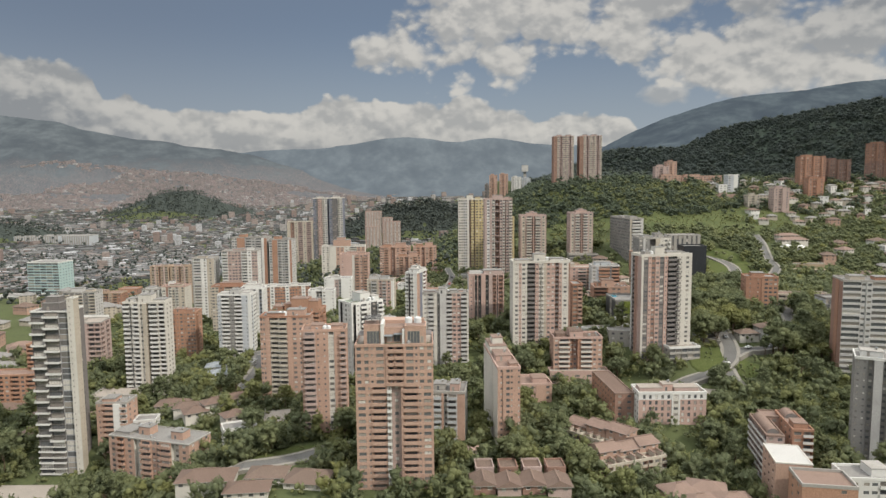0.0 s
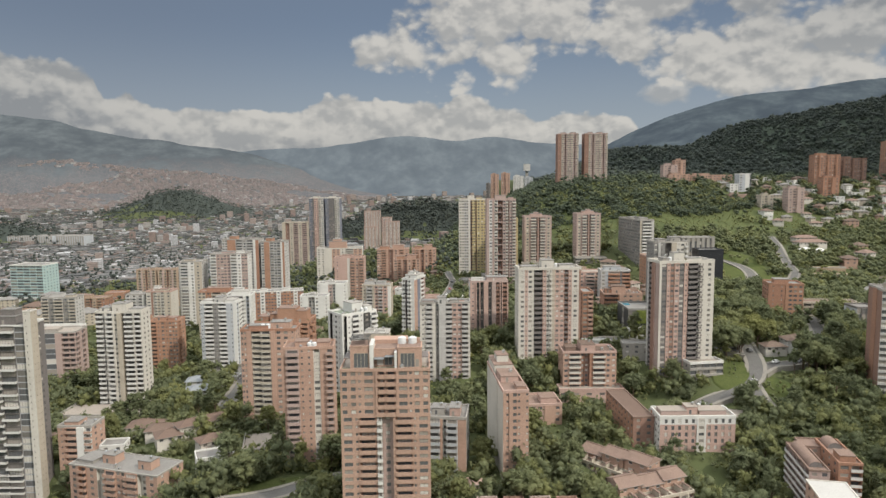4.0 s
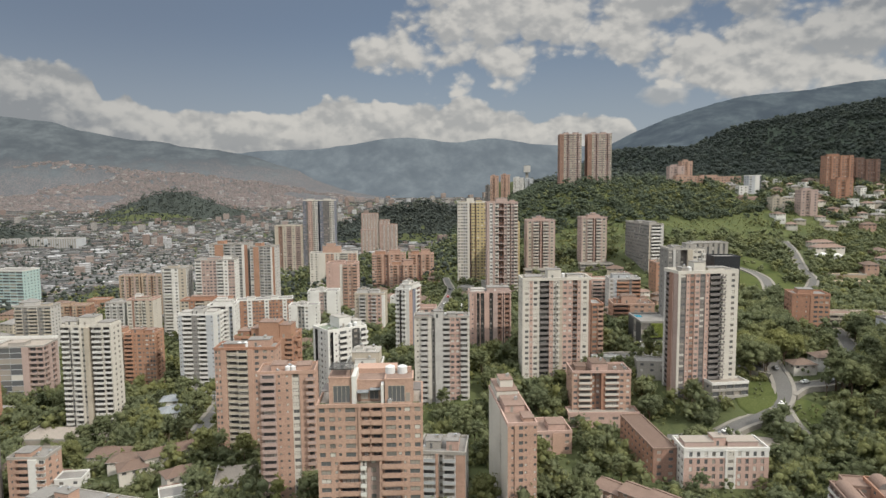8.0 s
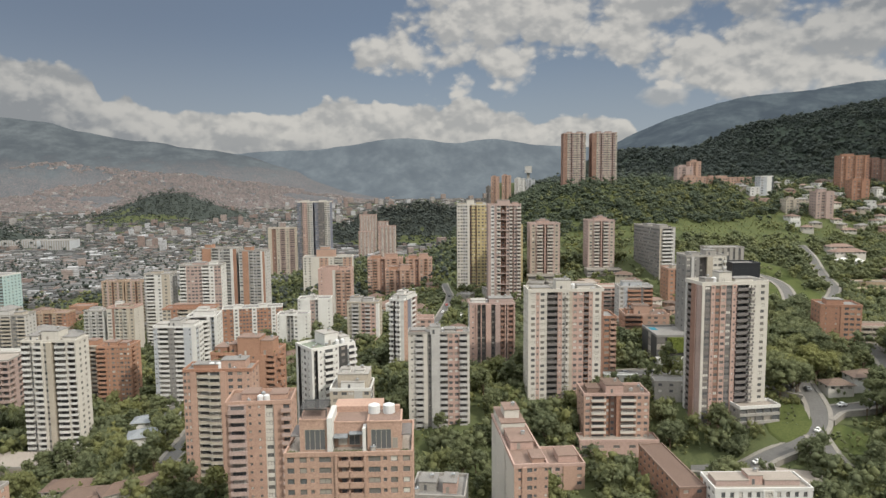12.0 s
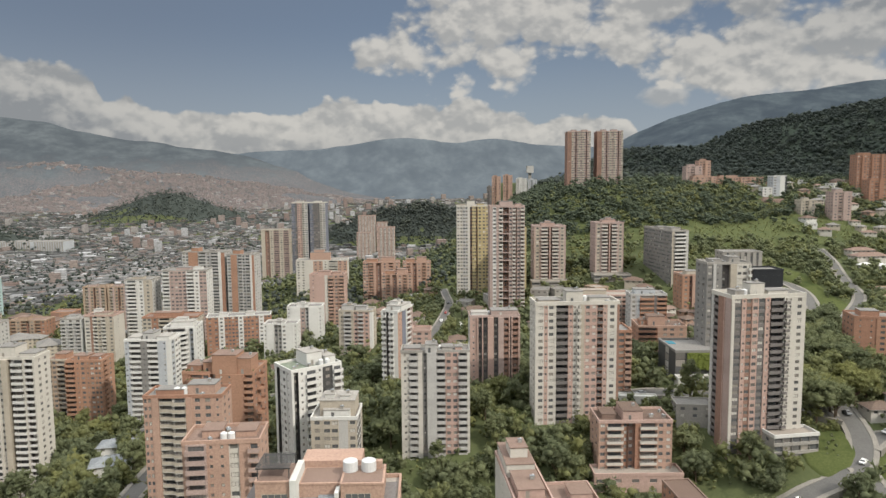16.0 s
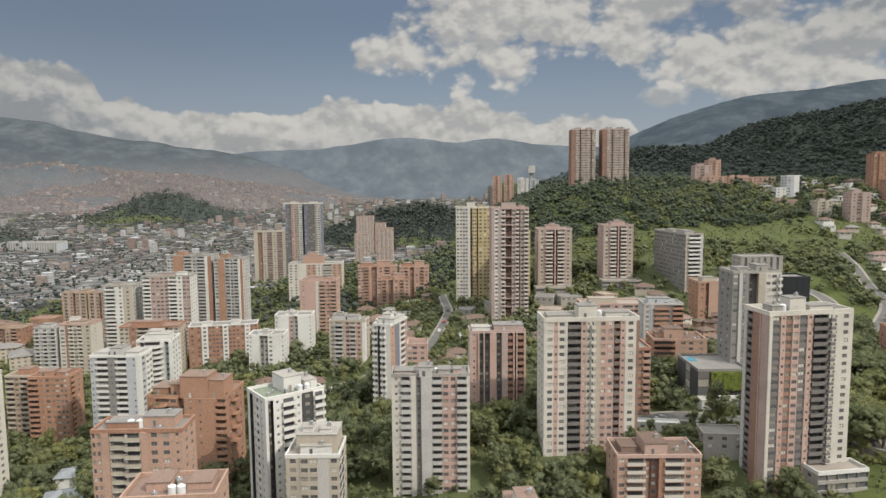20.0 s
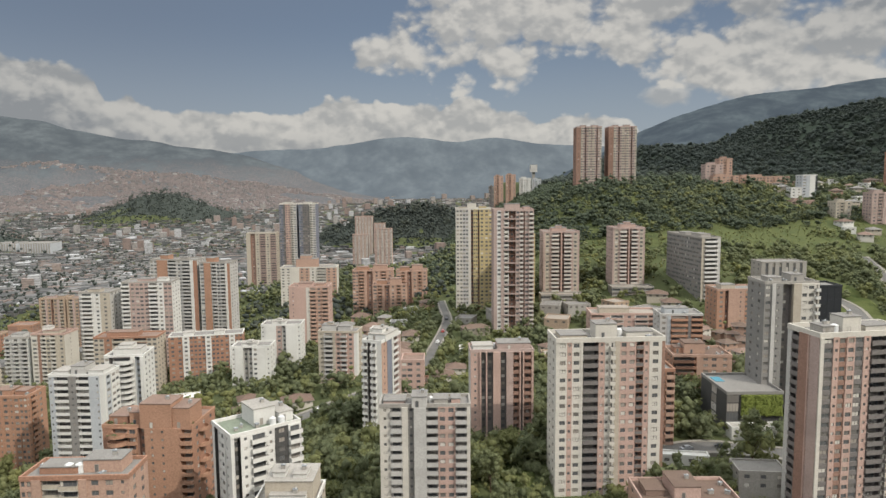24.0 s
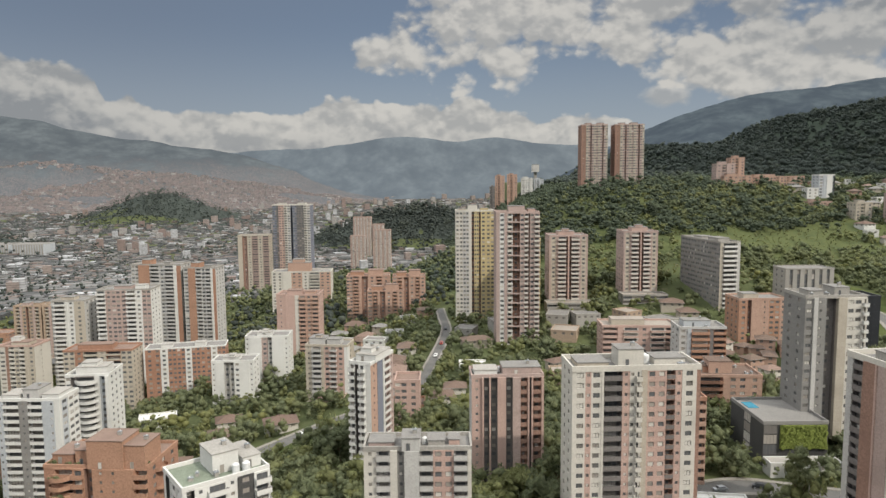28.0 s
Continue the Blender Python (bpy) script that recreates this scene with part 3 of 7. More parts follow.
def tower(label, x, y, w, d, turn, zt, fh, front, right=None, left=None, back=None, near=False, zb=None, top=None, roof="membrane",
          cap="white", cap_h=0.9, extras=(), tanks=(), name="apartment_building", category="apartment building", trim="white", group="", rail_h=1.1):
    """A block of storeys from its front left corner. Bays: (metres, kind, material, step outwards)."""
    base = Empty_at(name, x, y, turn)
    c, s = math.cos(radians(turn)), math.sin(radians(turn))
    corners = [(x + c * a - s * b, y + s * a + c * b) for a, b in ((0, 0), (w, 0), (w, d), (0, d), (w / 2, d / 2))]
    gz = [ground_z(*p) for p in corners]
    zb = (min(gz) - 1.5) if zb is None else zb
    base.location.z = zb
    TAKEN.append((corners[4][0], corners[4][1], w / 2 + 2.0, d / 2 + 2.0, turn))
    tagged(base, label, category, group)
    H = zt - zb
    n = max(1, int(H / fh))
    foot = H - n * fh
    walls, panes, balks = Acc(), Acc(), Acc()
    auto = [(1.6, "p", front[0][2], 0), (3.0, "w", front[0][2], 0)] * max(1, int(d / 5)) + [(1.6, "p", front[0][2], 0)]
    faces = (("f", front), ("r", right or auto), ("l", left or auto), ("b", back or [(1, "p", front[0][2], 0)]))
    for which, bays_all in faces:
        side = Side(which, w, d)
        L = side.length
        for layer in ((0, n - (top[0] if top else 0), bays_all), (n - (top[0] if top else 0), n, (top[1] if top and which == "f" else bays_all))):
            k0, k1, bays = layer
            if k1 <= k0:
                continue
            tot = sum(b[0] for b in bays)
            sc, at = L / tot, 0.0
            z_lo, z_hi = (0.0 if k0 == 0 else foot + k0 * fh), foot + k1 * fh
            for bi, (bw, kind, mat, o, *own) in enumerate(bays):
                rail = own[0] if own else (mat if trim == "same" else trim)
                sa, sb = at, at + bw * sc
                at = sb
                # cheeks where a bay stands proud of its neighbours
                po = bays[bi - 1][3] if bi else 0.0
                no = bays[bi + 1][3] if bi + 1 < len(bays) else 0.0
                if o > po:
                    walls.quad(side.p(sa, po, z_lo), side.p(sa, o, z_lo), side.p(sa, o, z_hi), side.p(sa, po, z_hi), mat)
                if o > no:
                    walls.quad(side.p(sb, o, z_lo), side.p(sb, no, z_lo), side.p(sb, no, z_hi), side.p(sb, o, z_hi), mat)
                if o > 0:
                    walls.quad(side.p(sa, 0, z_hi), side.p(sa, o, z_hi), side.p(sb, o, z_hi), side.p(sb, 0, z_hi), mat)
                if o < 0 and bi == 0:
                    walls.quad(side.p(sa, o, z_lo), side.p(sa, 0, z_lo), side.p(sa, 0, z_hi), side.p(sa, o, z_hi), mat)
                if k0 == 0 and foot > 0.01:
                    walls.quad(side.p(sa, o, 0), side.p(sb, o, 0), side.p(sb, o, foot), side.p(sa, o, foot), mat)
                if kind == "p":
                    walls.quad(side.p(sa, o, foot + k0 * fh), side.p(sb, o, foot + k0 * fh), side.p(sb, o, z_hi), side.p(sa, o, z_hi), mat)
                    continue
                wide = sb - sa
                rot = Matrix.Rotation(radians(side.turn), 4, "Z")

                def pane(s0, s1, z0, z1, off):
                    if near:
                        ww, hh = round(s1 - s0, 1), round(z1 - z0, 1)
                        m4 = Matrix.Translation(side.p((s0 + s1) / 2, off, z0)) @ rot
                        part("window", window_mesh(ww, hh, "dark"), base, at=m4)
                    else:
                        panes.quad(side.p(s0, off, z0), side.p(s1, off, z0), side.p(s1, off, z1), side.p(s0, off, z1), "black" if mat == "black" else "glass_far")

                def balcony(sm, bw2, z, off, deep, wall, slab, high=0.95):
                    m4 = Matrix.Translation(side.p(sm, off, z)) @ rot
                    if near:
                        part("balcony", balcony_mesh(bw2, deep, wall, slab, high), base, at=m4)
                    else:
                        balcony_boxes(balks, bw2, deep, wall, slab, high, lambda q: tuple(m4 @ Vector(q)))

                for k in range(k0, k1):
                    za = foot + k * fh
                    zc = za + fh
                    if kind in "wWv2t":
                        ww = {"w": min(1.7, wide - 0.5), "W": min(2.6, wide - 0.6) if wide < 4.6 else min(2.0, wide / 2 - 0.5), "v": min(0.8, wide - 0.3), "2": min(1.5, wide / 2 - 0.5), "t": min(1.2, wide - 0.6)}[kind]
                        hh = {"v": 0.85, "t": 1.75}.get(kind, 1.25)
                        sill = {"v": 1.1, "t": 0.45}.get(kind, 0.85)
                        spans = [(sa, sb)] if kind != "2" and not (kind == "W" and wide >= 4.6) else [(sa, (sa + sb) / 2), ((sa + sb) / 2, sb)]
                        for a0, b0 in spans:
                            mid = (a0 + b0) / 2
                            hole(walls, side, a0, b0, za, zc, mid - ww / 2, mid + ww / 2, za + sill, za + sill + hh, o, 0.22, mat)
                            pane(mid - ww / 2, mid + ww / 2, za + sill, za + sill + hh, o - 0.2)
                    elif kind in "bB":
                        hole(walls, side, sa, sb, za, zc, sa + 0.2, sb - 0.2, za + 0.1, zc - 0.42, o, 1.1, mat, mat)
                        pane(sa + 0.7, sb - 0.7, za + 0.12, zc - 0.55, o - 1.06)
                        balcony((sa + sb) / 2, wide - 0.2, za + 0.1, o, 0.45 if kind == "b" else 1.1, rail, mat, rail_h)
                    elif kind in "sS":
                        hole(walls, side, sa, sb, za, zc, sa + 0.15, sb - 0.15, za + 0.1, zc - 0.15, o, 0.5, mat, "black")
                        pane(sa + 0.2, sb - 0.2, za + 0.1, zc - 0.2, o - 0.45)
                        if k < 7:
                            balcony((sa + sb) / 2, wide, za + 0.1, o, 1.2, rail, rail, 0.7 if k % 2 else 0.3)
                        elif (k % 2 == 0) == (kind == "s"):
                            balcony((sa + sb) / 2, wide + 0.3, za + 0.1, o, 1.5, rail, rail, 0.85)
                    elif kind in "rR":
                        hole(walls, side, sa, sb, za, zc, sa + 0.55, sb - 0.55, za + 0.1, zc - 0.45, o, 0.3, mat)
                        pane(sa + 0.55, sb - 0.55, za + 0.1, zc - 0.45, o - 0.27)
                        balcony((sa + sb) / 2, wide - 0.1, za + 0.1, o, 1.2, rail, mat, rail_h)
                    elif kind == "h":
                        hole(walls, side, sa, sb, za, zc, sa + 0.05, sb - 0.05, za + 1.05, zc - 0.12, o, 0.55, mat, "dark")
                        pane(sa + 0.1, sb - 0.1, za + 1.05, zc - 0.12, o - 0.5)
                    elif kind == "g":
                        hole(walls, side, sa, sb, za, zc, sa + 0.12, sb - 0.12, za + 0.22, zc - 0.1, o, 0.12, mat)
                        pane(sa + 0.12, sb - 0.12, za + 0.22, zc - 0.1, o - 0.1)
                    elif kind == "n":
                        walls.quad(side.p(sa, o - 1.5, za), side.p(sb, o - 1.5, za), side.p(sb, o - 1.5, zc), side.p(sa, o - 1.5, zc), mat)
                        ww = min(1.3, wide - 0.4)
                        mid = (sa + sb) / 2
                        pane(mid - ww / 2, mid + ww / 2, za + 0.8, za + 2.0, o - 1.46)
                if kind == "n":
                    lo = foot + k0 * fh
                    walls.quad(side.p(sa, o, lo), side.p(sa, o - 1.5, lo), side.p(sa, o - 1.5, z_hi), side.p(sa, o, z_hi), mat)
                    walls.quad(side.p(sb, o - 1.5, lo), side.p(sb, o, lo), side.p(sb, o, z_hi), side.p(sb, o - 1.5, z_hi), mat)
                    walls.quad(side.p(sa, o, lo), side.p(sb, o, lo), side.p(sb, o - 1.5, lo), side.p(sa, o - 1.5, lo), mat)
    part("wall", walls, base)
    if panes.f:
        tagged(part("window", panes, base), kind="stuff")
    if balks.f:
        tagged(part("balcony", balks, base), kind="stuff")
    rf = Acc()
    rf.quad((0, 0, H), (w, 0, H), (w, d, H), (0, d, H), roof)
    part("roof", rf, base)
    cp = Acc()
    t, q = 0.3, 0.12
    for b in ((-q, -q, w + q, t), (-q, d - t, w + q, d + q), (-q, t, t, d - t), (w - t, t, w + q, d - t)):
        cp.box(b[0], b[1], H - 0.25, b[2], b[3], H + cap_h, cap)
    part("parapet", cp, base)
    for ex, ey, ew, ed, eh, mat in extras:
        e = Acc()
        e.box(ex, ey, H + 0.005, ex + ew, ey + ed, H + eh, mat)
        e.box(ex - 0.15, ey - 0.15, H + eh, ex + ew + 0.15, ey + ed + 0.15, H + eh + 0.25, roof if mat != "white" else "concrete")
        hut = part("roof_house", e, base)
        if near and ew > 2.5 and eh > 2:
            part("door", window_mesh(1.0, 1.9, "concrete"), hut, at=Matrix.Translation((ex + ew * 0.35, ey - 0.03, H + 0.1)))
            part("vent", vent_mesh(), hut, at=Matrix.Translation((ex + ew * 0.7, ey + ed * 0.5, H + eh + 0.25)))
    if near:
        r = random.Random(int(abs(x * 7) + abs(y * 3)))
        for i in range(5):
            vx, vy = r.uniform(1.2, w - 1.2), r.uniform(1.2, d - 1.2)
            if not any(ex - 0.8 < vx < ex + ew + 0.8 and ey - 0.8 < vy < ey + ed + 0.8 for ex, ey, ew, ed, eh, mat in extras) and name == "apartment_building":
                part("vent", vent_mesh(), base, at=Matrix.Translation((vx, vy, H)) @ Matrix.Rotation(r.uniform(0, 3), 4, "Z") @ Matrix.Diagonal((r.uniform(0.7, 1.8), r.uniform(0.7, 1.4), r.uniform(0.6, 1.3), 1)))
    for tx, ty, tr, th in tanks:
        e = Acc()
        e.tube(tx, ty, H + 0.005, H + th, tr, tr * 0.97, "tank", 14)
        tank = part("water_tank", e, base, "white round water tank")
        e = Acc()
        e.tube(tx, ty, H + th, H + th + 0.35, tr * 0.97, tr * 0.3, "tank", 14)
        part("lid", e, tank)
    return base


def Empty_at(name, x, y, turn):
    ob = new(name)
    ob.empty_display_size = 0.5
    ob.location, ob.rotation_euler = (x, y, 0), (0, 0, radians(turn))
    return ob


# ---- the near towers ----
def brick_tower_a():
    low = [(4.4, "W", "salmon", 0), (1.3, "v", "salmon", 0), (5.9, "b", "salmon", 0.0), (1.7, "r", "cream", -0.2, "white"), (3.5, "n", "mauve", 0), (0.6, "p", "salmon", 0.2), (5.9, "b", "salmon", 0.0), (1.1, "v", "salmon", 0), (4.4, "W", "salmon", 0)]
    high = [(5.2, "2", "salmon", 0), (1.2, "v", "salmon", 0), (4.2, "W", "salmon", 0), (0.5, "p", "salmon", 0.4), (2.5, "b", "salmon", 0), (3.1, "b", "salmon", 0), (0.5, "p", "salmon", 0.4), (3.3, "W", "salmon", 0), (1.2, "v", "salmon", 0), (5.2, "2", "salmon", 0)]
    t = tower("tall salmon brick apartment tower with balconies and terraced penthouse", -31.2, 229.8, 27.4, 19, 1.7, 42.5, 2.39, low, top=(6, high), near=True,
              right=[(3, "p", "salmon", 0), (2.5, "w", "salmon", 0)] * 3 + [(3, "p", "salmon", 0)], cap="salmon", cap_h=0.7, trim="salmon", roof="paving")
    H = 42.5 - t.location.z
    for nm, mat, x0, y0, z0, x1, y1, z1 in (("penthouse", "salmon", 3.0, 2.2, 0.01, 9.0, 9.6, 6.9), ("penthouse", "salmon", 17.6, 2.2, 0.01, 25.0, 9.6, 6.3), ("penthouse", "salmon", 10.1, 4.5, 0.01, 17.59, 11.0, 5.4),
                                         ("roof_house", "salmon", 9.5, 11.01, 0.01, 20.5, 16.5, 7.0), ("dividing_wall", "white", 9.0, 1.6, 0.01, 10.1, 10.2, 7.6), ("dividing_wall", "white", 16.6, 1.6, 0.01, 17.3, 4.49, 5.2),
                                         ("canopy", "dark", 1.0, 2.4, 3.3, 2.99, 9, 3.6), ("glasshouse", "metal_roof", 10.2, 2.0, 2.9, 13.3, 4.49, 3.1), ("glasshouse", "metal_roof", 13.5, 2.6, 3.4, 16.4, 4.49, 3.6), ("chimney", "salmon", 23.4, 7.4, 6.73, 24.5, 8.5, 8.2), ("canopy", "dark", 25.01, 2.4, 3.3, 27.0, 9, 3.6)):
        e = Acc()
        e.box(x0, y0, H + z0, x1, y1, H + z1, mat)
        if nm == "penthouse":
            rim, deck = Acc(), Acc()
            rim.box(x0 - 0.1, y0 - 0.1, H + z1, x1 + 0.1, y1 + 0.1, H + z1 + 0.35, "salmon")
            deck.box(x0 + 0.3, y0 + 0.3, H + z1 + 0.35, x1 - 0.3, y1 - 0.3, H + z1 + 0.42, "clay_pale")
            part("coping", rim, t)
            part("roof", deck, t)
        part(nm, e, t)
    for cx, cz, ww, hh in ((6.3, 0.4, 4.4, 4.6), (20.6, 0.4, 4.4, 4.4), (12.0, 0.5, 2.0, 2.6), (14.6, 0.5, 2.4, 2.6), (23.6, 0.5, 1.2, 2.4)):
        part("window", window_mesh(ww, hh, "beige"), t, at=Matrix.Translation((cx, 2.16 if cx < 10 or cx > 18 else 4.46, H + cz)))
    for cx in (17.9, 21.2):
        e = Acc()
        e.tube(cx + 0.9, 7.4, H + 6.73, H + 8.5, 1.35, 1.3, "tank", 16)
        e.tube(cx + 0.9, 7.4, H + 8.5, H + 8.9, 1.3, 0.4, "tank", 16)
        part("water_tank", e, t, "white round water tank")
    # slatted pergola over the roof terrace
    e = Acc()
    for px, py in ((3.2, 3.0), (8.6, 3.0), (3.2, 9.2), (8.6, 9.2)):
        e.box(px, py, H + 7.33, px + 0.18, py + 0.18, H + 9.0, "charcoal")
    for py in (3.02, 9.22):
        e.box(3.0, py, H + 9.0, 8.98, py + 0.14, H + 9.14, "charcoal")
    pergola = part("pergola", e, t, "dark slatted roof pergola")
    e = Acc()
    e.box(0, 2.8, 0, 0.16, 9.6, 0.16, "charcoal")
    slat = e.mesh("slat")
    for i in range(19):
        part("slat", slat, pergola, at=Matrix.Translation((3.0 + i * 0.31, 0, H + 9.143)))
    for x0, x1 in ((0.4, 3.0), (24.6, 27.0), (10.2, 16.5)):
        e = Acc()
        e.box(x0, 0.5, H + 0.1, x1, 1.2, H + 0.45, "concrete")
        for i in range(int((x1 - x0) / 0.35)):
            e.tube(x0 + 0.2 + i * 0.35, 0.85, H + 0.45, H + 0.7 + 0.35 * ((i * 7) % 5) / 5, 0.24, 0.08, "leaf_dark", 6)
        part("planter", e, t, "concrete terrace planter with green shrubs")


brick_tower_a()
tower("grey-balconied brick apartment block with stepped roof", -6.8, 276.5, 15.6, 15, -6, 10.5, 2.55,
      [(5.5, "r", "grey", 0), (1.0, "p", "salmon", 0.3), (1.4, "n", "white", 0), (4.2, "r", "grey", 0), (3.2, "p", "salmon", 0)], near=True, cap="concrete", trim="blue_grey",
      extras=[(2, 4, 5, 6, 2.6, "concrete"), (9, 3, 4, 7, 3.2, "pink")])

tower("white and pink brick apartment tower with dark balconies", 39.4, 374.0, 32.6, 12, 3, 53.6, 2.6,
      [(0.7, "p", "cream", 0), (2.6, "w", "cream", 0), (1.5, "v", "pink", 0), (2.6, "w", "cream", 0), (0.6, "p", "cream", 0.15), (4.7, "B", "dark", -0.9), (1.9, "v", "pink", 0), (1.3, "v", "cream", 0.1), (1.6, "r", "cream", 0.1, "cream"), (1.5, "p", "beige", 0.2), (4.9, "2", "pink", 0.1), (2.3, "b", "brown", -0.3), (1.7, "v", "pink", 0), (3.7, "w", "cream", 0.1), (1.0, "p", "brown", 0)],
      near=True, cap="cream", cap_h=1.2, trim="dark", extras=[(12.5, 3, 6.5, 6, 4.4, "cream"), (22, 3.5, 8, 6, 1.8, "cream"), (2, 3, 8, 7, 1.2, "beige")], tanks=[(20.5, 6, 1.0, 2.2)],
      left=[(3, "p", "cream", 0), (2, "w", "cream", 0), (3, "p", "cream", 0), (2, "w", "cream", 0), (3, "p", "cream", 0)])
tower("brown and white apartment tower with white corner frame", 106.4, 356.0, 28.9, 13, 8.8, 58.6, 2.55,
      [(1.0, "p", "cream", 0.35), (2.7, "W", "dark", 0), (1.6, "v", "pink", 0.2), (2.2, "w", "brown", 0), (2.3, "w", "pink", 0.2), (2.5, "W", "dark", 0), (1.9, "v", "pink", 0.2), (5.0, "B", "dark", -0.4), (1.7, "r", "cream", 0.3), (1.2, "v", "cream", 0.3), (1.2, "p", "cream", 0.3), (3.2, "w", "cream", 0.3), (0.8, "p", "cream", 0.3)],
      near=True, cap="cream", cap_h=1.3, trim="dark", extras=[(9, 3, 5.5, 5, 4.6, "cream"), (16, 3, 8, 6, 1.8, "cream"), (3, 3, 3.5, 5, 2.2, "concrete")], tanks=[(7.2, 4, 1.1, 2.4)],
      left=[(1.6, "p", "grey", 0), (3.0, "b", "dark", -0.3), (3.4, "p", "brown", 0.3), (0.4, "p", "pink", 0.5), (3.2, "p", "mauve", 0.2)])
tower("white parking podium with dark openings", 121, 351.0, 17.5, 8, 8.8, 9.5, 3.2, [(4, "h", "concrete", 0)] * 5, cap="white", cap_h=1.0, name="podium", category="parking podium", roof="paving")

tower("grey and pink apartment slab with stacked balconies", -11.5, 362.0, 25.2, 9, 0, 38.6, 2.45,
      [(2.9, "v", "cream", 0), (3.2, "R", "grey", -0.5, "grey"), (1.6, "p", "cream", 0.6), (1.7, "v", "dark_grey", 0), (3.4, "p", "grey", 1.0), (3.2, "R", "dark_grey", -0.3, "grey"), (4.7, "2", "pink", 0.2), (3.2, "R", "dark_grey", -0.3, "grey"), (0.9, "p", "cream", 0.2)],
      near=True, cap="concrete", trim="grey", rail_h=1.3, extras=[(9.0, -0.8, 4.2, 6, 3.0, "grey"), (15, 2, 4, 5, 1.4, "concrete"), (20, 3, 2.5, 4, 1.2, "pink"), (1, 2, 6, 5, 1.0, "mauve")], tanks=[(14.2, 4, 0.7, 1.4)])
tower("brown brick apartment tower with tall vertical ribs", 15.6, 407.5, 21.8, 10, 2, 42.2, 2.55,
      [(3.2, "v", "pink", 0), (0.5, "p", "pink", 0.7), (1.6, "n", "dark", 0.5), (0.5, "p", "pink", 0.7), (2.0, "n", "dark", 0.5), (2.6, "p", "pink", 0.7), (2.0, "n", "dark", 0.5), (2.4, "p", "mauve", 0.7), (2.2, "b", "brown", 0, "brown"), (0.5, "p", "pink", 0.7), (0.6, "n", "dark", 0.4), (0.5, "p", "pink", 0.7), (2.6, "b", "brown", 0, "brown"), (0.7, "p", "pink", 0.6)],
      near=True, cap="mauve", trim="brown", extras=[(1, 2, 7, 6, 1.6, "white"), (9.5, 1.0, 11.5, 7, 2.6, "mauve")], tanks=[(8.8, 6, 0.6, 1.4)],
      left=[(2, "p", "grey", 0), (2, "w", "grey", 0), (2, "p", "grey", 0), (2, "w", "grey", 0), (3, "p", "grey", 0)])

tower("slim brick apartment slab with blank white flank", 21.8, 266.0, 9.4, 40, 4.5, 23.6, 2.45,
      [(1.2, "p", "salmon", 0), (1.5, "v", "salmon", 0), (1.4, "p", "salmon", 0.3), (2.4, "w", "salmon", 0), (1.4, "v", "salmon", 0), (2.2, "p", "salmon", 0), (1.5, "v", "salmon", 0)], near=True, cap="pink", roof="clay_pale",
      right=[(3, "w", "salmon", 0), (2, "p", "salmon", 0)] * 5, left=[(9, "p", "cream", 0), (2, "v", "cream", 0), (10, "p", "cream", 0.2), (2, "v", "cream", 0), (9, "p", "cream", 0)],
      extras=[(0.5, 24, 7.4, 15, 3.4, "cream"), (2.2, 28, 4.6, 7, 6.2, "cream"), (1.2, 12, 6.6, 11, 2.2, "pink"), (5.4, 2.0, 3.4, 6, 1.4, "salmon")])
tower("low pink brick annex with terracotta roof terrace", 33.5, 322, 20, 16, 4, -1.0, 2.7, [(3, "w", "pink", 0), (3, "b", "cream", 0), (3, "w", "pink", 0), (3, "p", "salmon", 0.3), (3, "w", "salmon", 0)], roof="clay_pale", cap="pink", extras=[(11, 3, 7, 8, 2.4, "pink")])

tower("brick apartment block with white balconies on a podium", 58.8, 351.0, 26.0, 14, 0, 15.6, 2.6,
      [(2.4, "w", "salmon", 0), (5.0, "R", "salmon", -0.5), (1.4, "w", "rust", -0.5), (2.2, "n", "brown", 0), (1.4, "p", "rust", 0), (5.2, "R", "salmon", -0.5), (4.6, "2", "salmon", 0)],
      near=True, cap="pink", trim="cream", roof="clay", extras=[(9, 2, 7, 10, 3.4, "pink"), (2, 4, 5, 7, 1.6, "clay_pale")])
tower("low pink concrete podium with square openings", 56.2, 345.5, 31, 8, 0, -1.4, 3.4, [(3.5, "W", "pink", 0), (2, "p", "pink", 0)] * 5, near=False, cap="pink", name="podium", category="podium", roof="paving")

arc = [(1.0, "p", "white", 0)] + [(2.35, "t", "white", 0)] * 5 + [(0.5, "p", "white", 0.3), (2.2, "W", "cream", 0.3), (0.5, "p", "white", 0.3)] + [(2.35, "t", "white", 0)] * 4 + [(0.8, "p", "white", 0)]
arc_low = [(b[0], b[1], "pink" if b[3] == 0 else b[2], b[3]) for b in arc]
tower("long brick block with white upper storeys and central white bay", 87.0, 291.2, 30.4, 12, 0, 4.4, 2.75, arc_low, near=True, top=(1, arc), cap="white", roof="paving", trim="white",
      extras=[(1.5, 3.5, 10.5, 6, 1.6, "mauve"), (17, 3.5, 11, 6, 1.6, "mauve"), (12, 4, 4.5, 5, 3.0, "pink")],
      left=[(2, "p", "rust", 0), (3, "w", "white", 0), (3, "w", "white", 0), (3, "w", "white", 0)])
tower("brown brick wing with a weathered tile roof", 78.0, 297.0, 8.8, 36, 4, 2.6, 2.75, [(4, "w", "brown", 0)] * 2, left=[(3, "w", "rust", 0)] * 9, cap="clay_pale", cap_h=0.4, roof="clay")

